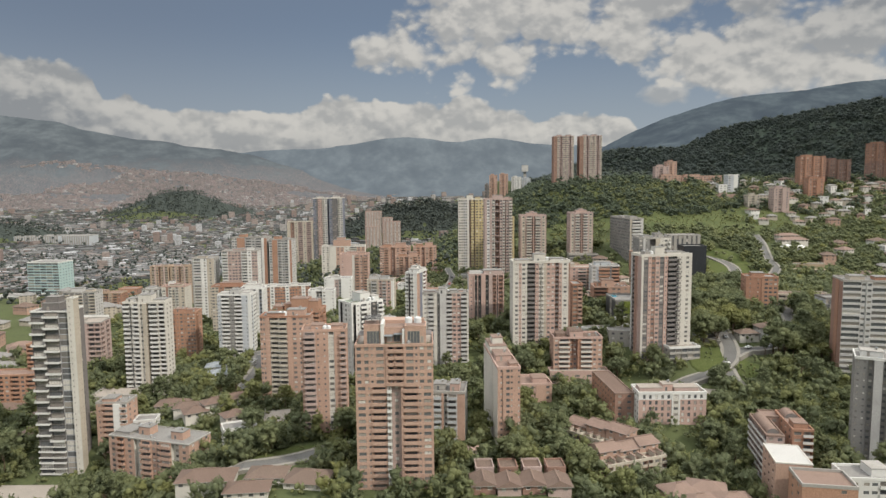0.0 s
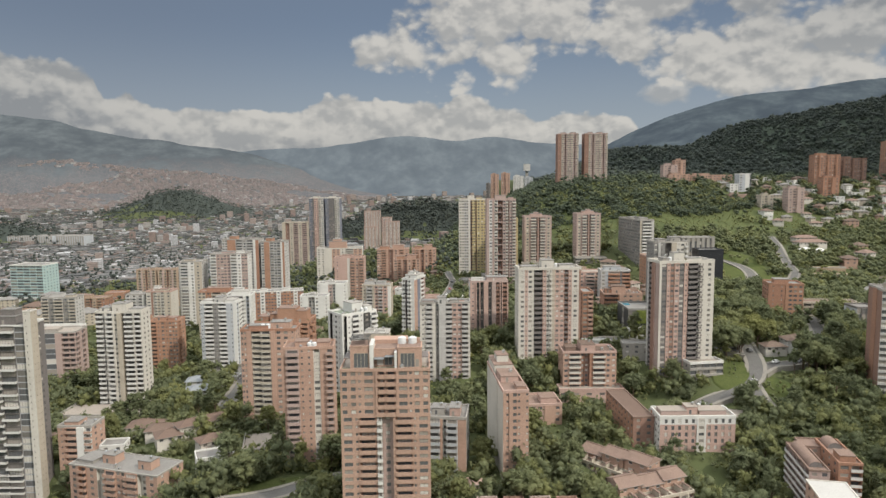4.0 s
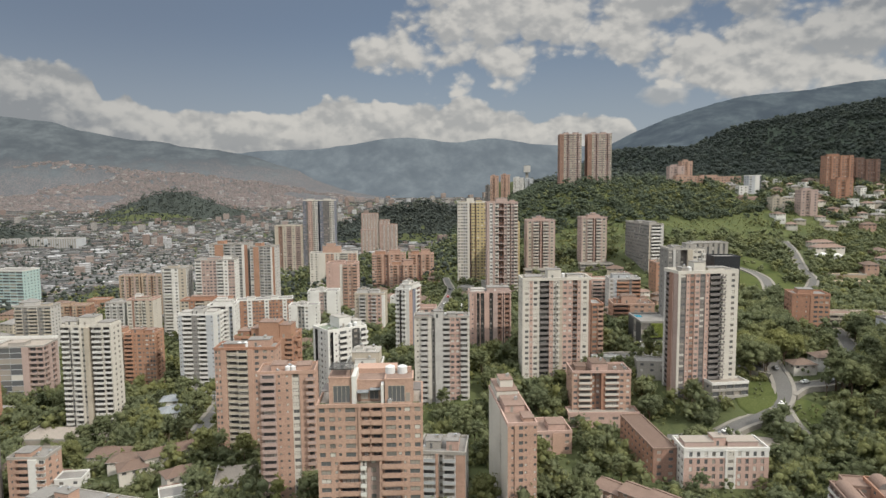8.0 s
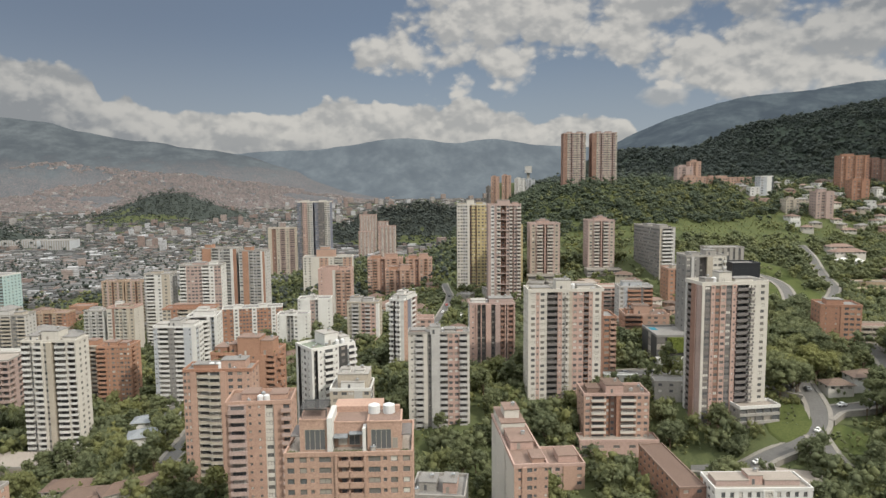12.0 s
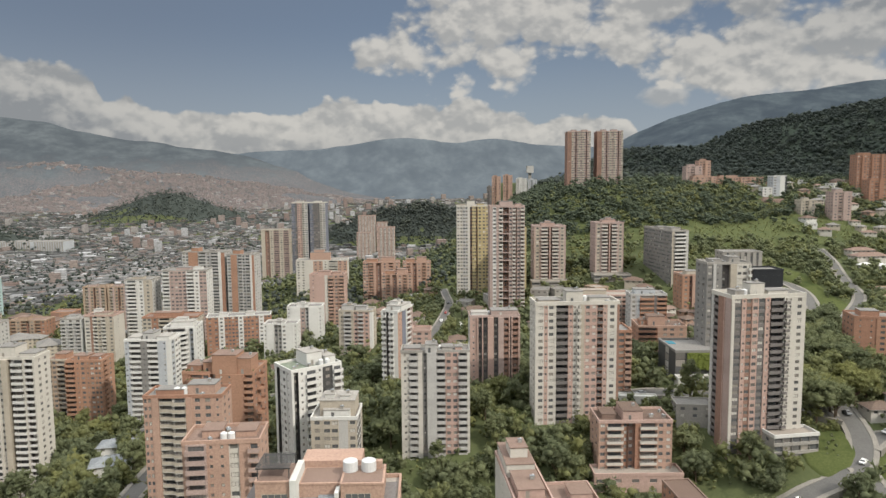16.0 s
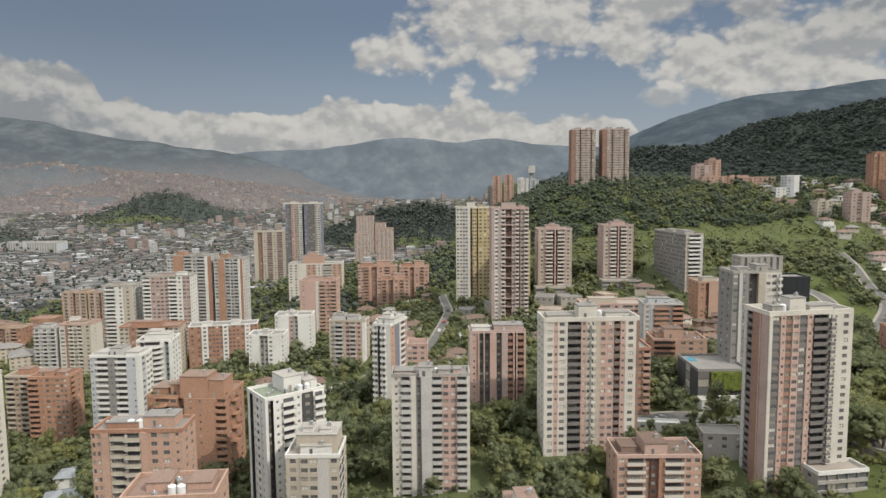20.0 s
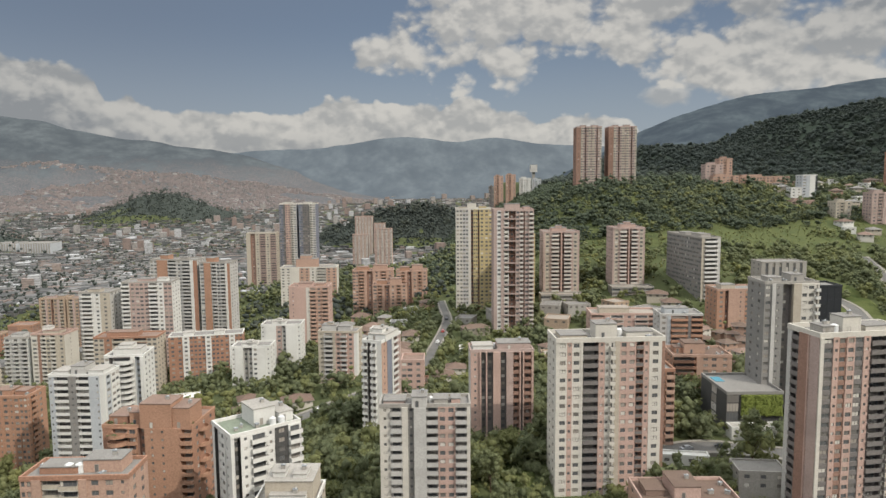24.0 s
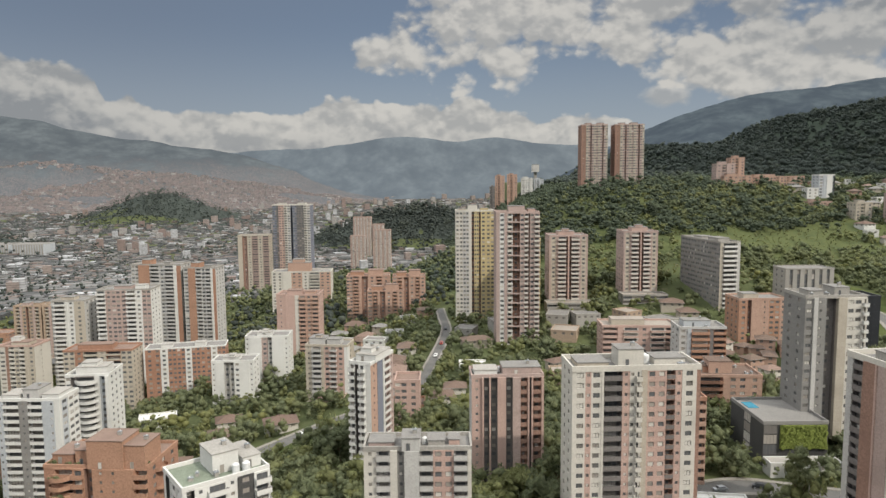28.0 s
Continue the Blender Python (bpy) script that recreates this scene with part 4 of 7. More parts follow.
tower("white and cream apartment tower with glazed corner balconies", -192.3, 395.5, 25.5, 11, 0, 28.6, 2.7,
      [(4.2, "B", "grey", -0.6, "white"), (1.6, "g", "grey", -0.4), (0.8, "p", "cream", 0.6), (3.9, "r", "grey", 0.0, "white"), (0.9, "p", "cream", 0.9), (2.2, "w", "cream", 0.4), (2.6, "p", "beige", 1.5), (1.4, "n", "beige", 0.6), (5.4, "B", "grey", 0.1, "white"), (0.9, "p", "cream", 0.6), (3.6, "B", "dark", -0.4, "white"), (0.8, "p", "cream", 0.3)],
      near=True, cap="cream", cap_h=1.0, trim="white", rail_h=1.15, extras=[(8, 3, 8, 8, 4.4, "cream"), (1, 3, 5.5, 8, 2.2, "cream"), (17.5, 3, 7, 8, 1.6, "cream")],
      right=[(3, "p", "cream", 0), (3, "w", "cream", 0), (3, "p", "cream", 0), (3, "w", "cream", 0), (3, "p", "cream", 0)])
tower("orange brick apartment block with corner balconies", -194, 465, 18.5, 14, 0, 8.8, 2.6,
      [(4.2, "B", "orange", 0.5), (2.2, "v", "orange", 0.2), (2.4, "w", "orange", 0), (2.0, "v", "orange", 0), (2.0, "w", "orange", 0.2), (3.0, "2", "orange", 0)], near=True, cap="orange", trim="orange", roof="clay_pale",
      extras=[(3, 3, 7, 7, 2.2, "orange"), (11, 4, 5, 7, 1.6, "rust")], right=[(2, "v", "orange", 0), (3, "b", "orange", 0.3), (2, "v", "orange", 0), (3, "w", "orange", 0), (2, "p", "orange", 0)])
tower("tan brick apartment block stepping down the slope", -208.5, 470, 14, 14, 0, 8.0, 2.6, [(3, "b", "tan", 0), (2, "w", "tan", 0.2), (3, "b", "tan", 0), (2, "w", "tan", 0)], cap="beige", trim="beige", roof="clay_pale", extras=[(4, 4, 6, 7, 2.6, "orange")])
tower("white and pale blue apartment slab with ribbon balconies", -150.7, 440.5, 22.2, 12.5, 0, 25.2, 2.65,
      [(1.6, "v", "blue_grey", 0), (0.6, "p", "blue_grey", 0), (5.6, "R", "white", -0.8), (3.2, "v", "dark_grey", 0.3), (5.0, "R", "white", -0.8), (2.6, "p", "blue_grey", 0.3), (1.5, "v", "blue_grey", 0.3), (2.0, "p", "white", 0)],
      near=True, cap="white", trim="white", extras=[(8.2, 2, 5.6, 8, 3.4, "grey"), (15, 2, 6, 9, 1.6, "white"), (1, 2, 6, 8, 1.4, "white")],
      right=[(1.4, "p", "white", 0), (3.4, "W", "blue_grey", 0), (3.6, "W", "white", 0.3), (3.4, "W", "white", 0)])
curved = tower("white apartment tower with curved white balconies", -146.5, 476, 17.0, 15, 6, 23.4, 2.65,
      [(2.4, "w", "white", 0), (2.2, "n", "dark", 0.2), (8.0, "B", "dark", 0.6), (2.2, "p", "white", 0.4), (2.4, "n", "blue_grey", 0.4), (1.6, "p", "white", 0.8)], near=False, cap="white", trim="white",
      extras=[(3, 3, 12, 8, 2.8, "white"), (5, 4, 6, 6, 4.4, "white")])

tower("salmon brick apartment tower with deep balcony column", -92.4, 331.0, 25.0, 11, 2, 32.4, 2.5,
      [(2.8, "2", "salmon", 0), (2.2, "p", "salmon", 0.2), (4.6, "b", "cream", -0.6), (4.6, "R", "cream", -0.2), (2.0, "p", "salmon", 0.4), (3.6, "w", "salmon", 0), (3.4, "w", "salmon", 0), (3.0, "v", "salmon", 0)],
      near=True, cap="rust", trim="beige", roof="membrane", extras=[(3, 3, 9, 5, 1.6, "rust"), (13, 3.5, 9, 6, 3.0, "salmon")], tanks=[(9.5, 4, 1.0, 2.0), (12, 4, 1.0, 2.0)])
tower("salmon brick apartment tower with mauve balcony bays", -61.6, 284.0, 19.2, 12, 5, 35.6, 2.5,
      [(1.0, "p", "salmon", 0), (5.2, "R", "mauve", 0.3), (2.2, "v", "salmon", 0), (3.4, "v", "salmon", 0), (2.6, "W", "cream", -0.3), (2.4, "p", "salmon", 0), (3.0, "R", "salmon", 0)],
      near=True, cap="salmon", trim="mauve", roof="clay_pale", extras=[(4, 4, 5, 6, 1.8, "salmon"), (12.5, 4, 5, 6, 1.4, "salmon")], tanks=[(9.8, 2.6, 0.9, 1.7), (11.7, 2.6, 0.9, 1.7)],
      left=[(3, "p", "mauve", 0), (2, "w", "salmon", 0), (3, "p", "mauve", 0), (4, "p", "mauve", 0)])
sail = tower("orange brick apartment tower with curved terraces", -101.5, 386, 29.0, 18, -3, 24.6, 2.55,
             [(3.0, "p", "rust", 0), (5.2, "B", "orange", 0.4), (3.0, "R", "orange", 0.8), (2.4, "n", "brown", 0.4), (4.6, "v", "orange", 1.0), (2.0, "v", "orange", 1.0), (4.5, "p", "orange", 1.0), (3.5, "B", "orange", 0.2)],
             near=True, cap="orange", trim="orange", roof="clay_pale", extras=[(8.2, 1.5, 4.6, 9, 4.2, "orange"), (12.8, -0.8, 10, 9, 7.8, "orange"), (22.9, -0.2, 5.6, 9, 6.4, "orange"), (1.0, 2.5, 6.2, 9, 2.6, "rust"), (15, 9, 8, 7, 3.2, "rust")])
tower("white apartment tower with dark window strips and green-grey roof", -48.5, 348.0, 19.5, 14, 38, 35.4, 2.55,
      [(0.9, "p", "white", 0), (1.5, "n", "charcoal", 0.2), (2.6, "v", "white", 0.2), (4.4, "R", "white", 0.2), (2.2, "v", "white", 0), (3.6, "w", "charcoal", 0.3), (3.6, "R", "white", 0.5)], near=True, cap="white", trim="white", roof="green_membrane",
      left=[(2.4, "p", "white", 0), (2.0, "n", "charcoal", 0.2), (2.2, "v", "white", 0), (3.4, "w", "white", 0.2), (2.0, "v", "white", 0), (2.0, "p", "white", 0)], extras=[(8.0, 4.2, 6.0, 8.5, 4.6, "white"), (14.6, 3.0, 4.2, 10, 2.6, "white")], tanks=[(12.6, 2.4, 0.9, 2.0), (14.9, 1.9, 0.9, 2.0)])
tower("beige apartment block with white glazed roof terraces", -39.0, 332.0, 15.0, 13.5, 0, 24.5, 2.6,
      [(4.0, "w", "beige", 0), (5.0, "W", "beige", 0.2), (3.0, "p", "grey", 0), (3.0, "w", "beige", 0)], near=True, cap="white", trim="white", roof="concrete",
      right=[(4, "g", "white", 0), (4, "g", "white", 0), (4, "w", "beige", 0)], extras=[(2.5, 3, 11.5, 10, 5.2, "beige"), (4.0, 1.2, 8.5, 2.0, 2.6, "white"), (4, 5, 3, 4, 6.6, "white"), (9, 4.5, 3.2, 5, 6.3, "white")])

tower("dark glazed apartment tower with staggered white balcony slabs", -187.4, 299.0, 17.2, 13, 0, 42.4, 2.63,
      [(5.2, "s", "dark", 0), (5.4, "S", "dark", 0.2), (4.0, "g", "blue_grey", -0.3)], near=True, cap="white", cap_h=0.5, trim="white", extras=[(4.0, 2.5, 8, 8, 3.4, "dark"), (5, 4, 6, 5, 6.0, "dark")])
tower("tall blank beige service slab with small windows", -170.1, 298.0, 3.0, 4.6, 0, 48.6, 2.63, [(1.0, "p", "cream", 0), (1.2, "v", "cream", 0), (2.8, "p", "cream", 0)], near=False, cap="cream", cap_h=0.3, name="service_tower", category="tower",
      right=[(3, "p", "beige", 0), (2, "v", "beige", 0), (4, "p", "beige", 0), (2, "v", "beige", 0), (4, "p", "beige", 0)])
tower("low salmon brick apartment block with stepped grey roof", -149.0, 287.0, 42.0, 15, -17, -11.0, 2.5,
      [(3.5, "w", "salmon", 0), (3.0, "B", "orange", 0.2), (4.0, "w", "salmon", 0), (3.0, "n", "cream", 0), (4.0, "R", "salmon", 0.3), (3.5, "2", "salmon", 0), (4.5, "R", "salmon", 0.3), (3.0, "n", "cream", 0), (4.0, "w", "salmon", 0)],
      near=True, cap="concrete", cap_h=0.4, trim="salmon", extras=[(12, 5, 6, 5, 3.4, "salmon"), (30, 4, 6, 5, 3.4, "salmon"), (1, 3, 8, 8, 1.0, "concrete")])
tower("small brick and white apartment block", -164.0, 306, 14.5, 11, 0, -3.0, 2.6, [(3.0, "v", "salmon", 0), (5.2, "b", "salmon", 0.3), (3.2, "p", "white", 0.8), (3.0, "r", "white", 0)], near=True, cap="concrete", trim="salmon", extras=[(2, 2, 6, 7, 1.6, "salmon")])
# white bands coloured grey to stand for the shaded front
slab_bays = [(8.2, "h", "grey", 0.3), (2.4, "w", "grey", 0), (2.6, "w", "grey", 0.3), (9.5, "h", "grey", 0.3), (3, "w", "grey", 0), (8, "h", "grey", 0.3)]
tower("white apartment slab with long horizontal balcony bands", 203.0, 336.0, 34.0, 17, -14, 47.6, 2.95, slab_bays, near=False, cap="concrete", extras=[(4, 4, 7, 7, 2.2, "beige"), (16, 5, 10, 7, 1.8, "rust")],
      left=[(6, "p", "brown", 0), (5, "p", "rust", 0.2), (6, "p", "brown", 0)])
# the front's dark grey puts its shade into the wall colour
tower("pale grey apartment tower with small windows and white corner", 165.6, 263.5, 15.5, 14, -28, 27.6, 2.6,
      [(2.4, "v", "dark_grey", 0), (2.4, "v", "dark_grey", 0), (2.2, "n", "dark_grey", 0.2), (3.2, "p", "grey", 0.4), (2.0, "n", "dark_grey", 0.2), (2.6, "v", "dark_grey", 0), (1.6, "v", "white", 0)], near=True, cap="white", right=[(1.5, "p", "white", 0), (3, "w", "white", 0), (4, "w", "white", 0), (4, "w", "white", 0)], extras=[(2, 5, 8, 6, 2.2, "white")])

# ---- the middle distance ----
tower("white apartment block with grey roof terraces", -111.0, 543, 21.2, 13, 2, 10.8, 2.7, [(2, "v", "white", 0), (4, "p", "white", 0.4), (2.2, "n", "grey", 0.4), (2.4, "n", "grey", 0.4), (3, "w", "white", 0.4), (4, "p", "white", 0.4), (2, "v", "white", 0)], cap="white", extras=[(5, 3, 8, 7, 1.6, "white"), (8, 3, 3, 4, 2.8, "white")])
tower("white apartment block with brown centre strip", -104.0, 578, 23.8, 14, 2, 15.4, 2.7, [(2, "v", "white", 0), (6, "p", "white", 0.4), (3.2, "w", "mauve", 0), (2, "n", "grey", 0.4), (6, "p", "white", 0.4), (2, "v", "white", 0)], cap="white", extras=[(6, 3, 8, 7, 1.8, "white"), (9, 3, 3, 4, 3.2, "white")])
tower("long brick apartment block with white stair bays", -159, 575, 43, 13, 12, 9.4, 2.6, [(4, "w", "rust", 0), (3, "w", "rust", 0), (3.4, "w", "white", 0.5), (4, "2", "rust", 0), (4, "2", "rust", 0), (3, "w", "white", 0.5), (4, "2", "rust", 0), (5, "2", "rust", 0), (3, "w", "white", 0.5), (4, "2", "rust", 0)], cap="white", cap_h=0.5, trim="rust", extras=[(8, 3, 6, 6, 1.6, "white"), (26, 3, 6, 6, 1.8, "white")])
tower("beige and brick apartment block with terrace roof", -197, 562, 36, 15, 4, 12.0, 2.7, [(4, "W", "beige", 0), (3, "w", "rust", 0), (5, "b", "beige", 0), (3, "w", "beige", 0), (5, "b", "rust", 0), (4, "W", "beige", 0)], cap="rust", trim="beige", roof="clay_pale", extras=[(6, 4, 18, 7, 2.6, "rust")])
tower("cream apartment block with bare brick top floor", -252.6, 593, 21, 16, 0, 7.5, 2.6, [(5, "W", "cream", 0), (2, "p", "brown", 0.3), (4, "b", "cream", 0), (3, "w", "beige", 0), (4, "b", "cream", 0), (2, "p", "beige", 0.3), (5, "w", "beige", 0)], near=False, cap="pink", trim="cream", roof="clay_pale", extras=[(6, 3, 10, 8, 1.8, "beige"), (4, 6, 5, 5, 3.8, "white")], right=[(5, "p", "cream", 0), (3, "v", "cream", 0), (7, "p", "cream", 0)])
tower("apartment tower with white balcony bands", -231.5, 612, 20, 17, 2, 30.5, 2.7, [(1, "p", "grey", 0), (5.5, "R", "white", 0), (1.2, "p", "white", 0.3), (3, "w", "white", 0), (5, "w", "beige", 0.2)], cap="concrete", trim="white", extras=[(4, 4, 8, 6, 2, "beige")])
tower("taupe and white banded apartment tower", -203.5, 612, 32, 17, 4, 37, 2.7, [(5, "R", "white", 0), (3.5, "w", "mauve", 0.2), (5, "W", "mauve", 0.5), (3, "w", "mauve", 0.2), (5.5, "R", "white", 0), (3.5, "w", "white", 0.2), (5, "W", "mauve", 0)], cap="concrete", trim="white", extras=[(9, 4, 10, 7, 2, "mauve"), (22, 3, 6, 6, 2.4, "white")])
for tx in (-303, -282):
    tower("tan brick apartment block with ribbed balconies", tx, 686, 19.5, 15, 2, 14, 2.65, [(1.2, "p", "tan", 0.4), (2.4, "b", "tan", 0), (1.2, "p", "mauve", 0.4), (2.4, "w", "tan", 0), (1.4, "n", "brown", 0.2), (2.4, "w", "tan", 0), (1.2, "p", "mauve", 0.4), (2.4, "b", "tan", 0), (1.2, "p", "tan", 0.4)], cap="tan", trim="beige", extras=[(4, 4, 5, 6, 2, "mauve"), (12, 4, 5, 6, 2, "tan")])
for ox, ow in ((-218.5, 37.0), (-179.0, 23.5)):
    tower("orange brick and grey apartment tower with white corner fin", ox, 690 - (ox + 218) * 0.12, ow, 16, -4, 43 - (ox + 218) * 0.05, 2.7, [(4, "W", "grey", 0), (6.0, "p", "orange", 0.5), (5, "b", "grey", 0), (3, "w", "grey", 0), (5, "R", "grey", 0), (1.6, "p", "white", 0.6), (2.4, "p", "rust", 0)], cap="concrete", trim="grey", extras=[(ow * 0.2, 2, 6, 9, 3.6, "orange"), (ow * 0.6, 4, 5, 6, 1.6, "concrete")])
tower("grey and pink apartment block with stepped roof", -62.0, 538, 21.5, 13, -6, 20.2, 2.6, [(3, "v", "beige", 0), (4.4, "R", "grey", 0), (1.4, "p", "beige", 0.4), (2.4, "w", "pink", 0.2), (3.4, "R", "pink", 0), (3.4, "w", "pink", 0), (1.6, "p", "white", 0)], near=False, cap="beige", trim="grey", extras=[(1, 4, 8, 7, 3.0, "grey"), (10, 4, 7, 6, 2.4, "grey"), (4, 5, 3, 3, 4.2, "beige")], right=[(4, "p", "white", 0), (4, "w", "beige", 0), (4, "p", "beige", 0)])
tower("small pink brick podium block", -56, 531, 14, 8, -6, -4, 2.7, [(4, "b", "pink", 0), (4, "b", "salmon", 0)], cap="pink", trim="pink", roof="paving")
tower("slim white apartment tower with brick and blue flank", -24.6, 431, 8.0, 18, -20, 40.6, 2.55, [(2.6, "R", "white", 0), (1.6, "n", "dark", 0.2), (2.6, "R", "white", 0.3), (2.2, "p", "white", 0)], near=True, cap="white", trim="white", right=[(5.0, "v", "salmon", 0), (4.2, "p", "blue", 0.1), (1.0, "p", "white", 0.4), (5, "b", "mauve", 0), (3, "v", "mauve", 0)], extras=[(1, 3, 7.5, 12, 2.4, "white"), (2, 5, 4, 6, 4.0, "white")])
tower("brick apartment block behind the slim tower", -12.5, 470, 10, 12, 0, 22, 2.6, [(3, "W", "pink", 0), (3, "w", "pink", 0)], cap="pink", roof="clay_pale")
tower("dark brick low apartment block", -15, 478, 14, 12, 0, 9, 2.6, [(4, "b", "rust", 0), (3, "w", "rust", 0), (4, "b", "rust", 0)], cap="rust", trim="rust", roof="clay")
tower("pink brick apartment block with pale pillar", -96, 618, 26, 16, 0, 32.2, 2.6, [(4.6, "v", "pink", 0), (5.0, "p", "pink", 0.3), (2.0, "p", "cream", 0.5), (3.6, "R", "salmon", 0), (3.0, "w", "salmon", 0.2), (3.6, "R", "salmon", 0)], cap="pink", trim="salmon", roof="clay_pale", extras=[(6, 3, 9, 8, 2.4, "pink"), (17, 4, 6, 7, 1.6, "salmon")])
tower("cream apartment block with stepped brick roof", -146, 800, 52, 20, 3, 22, 2.7, [(5, "W", "cream", 0), (4, "p", "cream", 0.4), (5, "W", "salmon", 0), (3, "w", "cream", 0), (5, "b", "cream", 0), (5, "W", "salmon", 0)], cap="cream", trim="cream", extras=[(14, 4, 20, 10, 8, "salmon"), (18, 5, 10, 8, 11, "salmon")])
for ox, oy, ow, zt in ((-70, 736, 34, 27), (-32, 716, 25, 29), (-50, 704, 27, 20)):
    tower("orange brick apartment block with gabled rooftop houses", ox, oy, ow, 16, 2, zt, 2.7, [(2.5, "W", "salmon", 0), (2.5, "b", "orange", 0), (1.2, "p", "salmon", 0.4), (2.5, "n", "brown", 0.3), (3.5, "w", "salmon", 0), (2.5, "b", "orange", 0), (3, "w", "salmon", 0)], cap="salmon", trim="salmon", roof="clay_pale", extras=[(3, 3, ow * 0.3, 8, 3.2, "orange"), (ow * 0.5, 3, ow * 0.35, 8, 4.6, "salmon")])
yel = [(4.6, "2", "cream", 0), (1.9, "w", "grey", 0.3), (1.9, "w", "grey", 0.3), (1.7, "p", "cream", 0.3), (1.6, "n", "brown", 0.2), (3.0, "2", "yellow", 0.3), (1.2, "n", "brown", 0.2), (3.3, "w", "yellow", 0.3), (3.1, "w", "yellow", 0.3), (2.1, "w", "yellow", 0)]
tower("tall cream and yellow apartment tower with gridded windows", 15.0, 636, 24.4, 20, 0, 82, 2.62, yel, near=False, cap="cream", trim="yellow", extras=[(8, 5, 6, 7, 4.0, "cream"), (2, 6, 5, 6, 1.6, "beige"), (16, 6, 5, 6, 2.0, "yellow")])
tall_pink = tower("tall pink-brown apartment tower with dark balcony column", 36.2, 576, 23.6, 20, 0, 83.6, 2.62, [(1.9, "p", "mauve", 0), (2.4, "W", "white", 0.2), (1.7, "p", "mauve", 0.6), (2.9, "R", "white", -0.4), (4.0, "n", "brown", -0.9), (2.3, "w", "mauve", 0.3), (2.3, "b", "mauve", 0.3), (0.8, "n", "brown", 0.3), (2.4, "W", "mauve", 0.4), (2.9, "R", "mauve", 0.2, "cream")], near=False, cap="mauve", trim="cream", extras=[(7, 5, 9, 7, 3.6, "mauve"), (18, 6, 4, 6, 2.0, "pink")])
ledge = Acc()
ledge.box(-0.15, -1.1, 0.0, 6.8, 2.2, 0.22, "mauve")
ledge.box(-0.15, -1.1, 0.22, 6.8, -0.92, 0.75, "mauve")
ledge = ledge.mesh("deck")
for k in range(13):
    part("deck", ledge, tall_pink, "mauve brick deck across the dark recess", Matrix.Translation((6.2, 0.2, 83.6 - tall_pink.location.z - 5.24 - (k // 2) * 13.1 - (k % 2) * 5.24)))
tower("yellow apartment tower half hidden behind its neighbour", 56.5, 612, 9, 16, 0, 66, 2.62, [(3, "2", "yellow", 0), (3, "w", "yellow", 0)], cap="yellow")
for nx, ny, nw, zt in ((73.0, 626, 24.0, 66.6), (119.8, 628, 21.4, 68.6)):
    tower("pink-brown apartment tower with central stair strip", nx, ny, nw, 18, 0, zt, 2.65, [(1.0, "p", "mauve", 0), (2.5, "w", "beige", 0), (1.0, "p", "mauve", 0.3), (4.3, "R", "mauve", 0, "cream"), (1.0, "n", "brown", 0.4), (0.8, "p", "pink", 0.6), (1.0, "n", "brown", 0.4), (4.3, "R", "mauve", 0, "cream"), (1.0, "p", "mauve", 0.3), (2.5, "w", "beige", 0), (1.0, "p", "mauve", 0)], near=False, cap="mauve", trim="cream", extras=[(6, 4, 10, 8, 2.8, "pink"), (9, 5, 4, 5, 4.2, "pink")])
    tower("low pale parking podium", nx - 3, ny - 12, nw + 6, 11, 0, ground_z(nx + 9, ny - 6) + 3.4, 2.8, [(4, "h", "concrete", 0)] * 5, cap="concrete", name="podium", category="podium", roof="paving")
# the left face's dark grey takes in its shade
tower("grey apartment slab with gridded windows and white gable balconies", 167.4, 597, 12.2, 49, 6.5, 64.4, 2.75, [(1.4, "p", "beige", 0), (6.0, "B", "grey", 0), (1.4, "p", "grey", 0.3)], near=False, cap="concrete", trim="white", left=[(3, "2", "dark_grey", 0)] * 12, extras=[(3, 8, 7, 12, 2.0, "concrete"), (2, 26, 7, 10, 1.6, "concrete")])
# left bays and flank are greyed to stand for shade
tower("white and charcoal apartment tower with deep central slot", 126.0, 428, 20.0, 14, 0, 62.0, 2.9, [(3.2, "w", "dark_grey", 0), (1.6, "p", "grey", 0.4), (1.8, "v", "dark_grey", 0.4), (1.4, "p", "dark_grey", 0.4), (4.6, "n", "dark", -1.0), (3.4, "p", "beige", 0.6), (2.8, "W", "cream", 0.6), (3.0, "W", "cream", 0.6), (2.0, "r", "cream", 0.6)], near=True, zb=14, cap="concrete", trim="white", extras=[(11, 3, 5, 7, 2.8, "concrete"), (3, 4, 5, 6, 1.6, "concrete")])
podium = tower("dark stone podium with roof pool and planted green wall", 108.5, 417, 20.5, 24, 0, 23.6, 3.4, [(4.5, "g", "charcoal", 0), (16, "p", "charcoal", 0)], left=[(10, "p", "charcoal", 0), (5, "g", "charcoal", 0), (9, "p", "charcoal", 0)], near=True, zb=8, cap="dark_grey", name="podium", category="podium", roof="membrane")
green = Acc()
green.box(5.2, -0.45, 7.6, 20.0, -0.02, 15.2, "hedge")
leafy = random.Random(6)
for i in range(420):
    gx, gz, gs = leafy.uniform(5.4, 19.8), leafy.uniform(7.7, 15.2), leafy.uniform(0.15, 0.42)
    green.box(gx - gs, -0.5 - leafy.uniform(0.1, 0.55), gz - gs, gx + gs, -0.4, gz + gs * leafy.uniform(0.4, 1.0), "hedge")
part("green_wall", green, podium, "dense yellow-green climbing plants")
pool = Acc()
pool.box(2.0, 15, 15.61, 5.5, 21, 15.75, "pool")
part("pool", pool, podium, "blue roof pool")
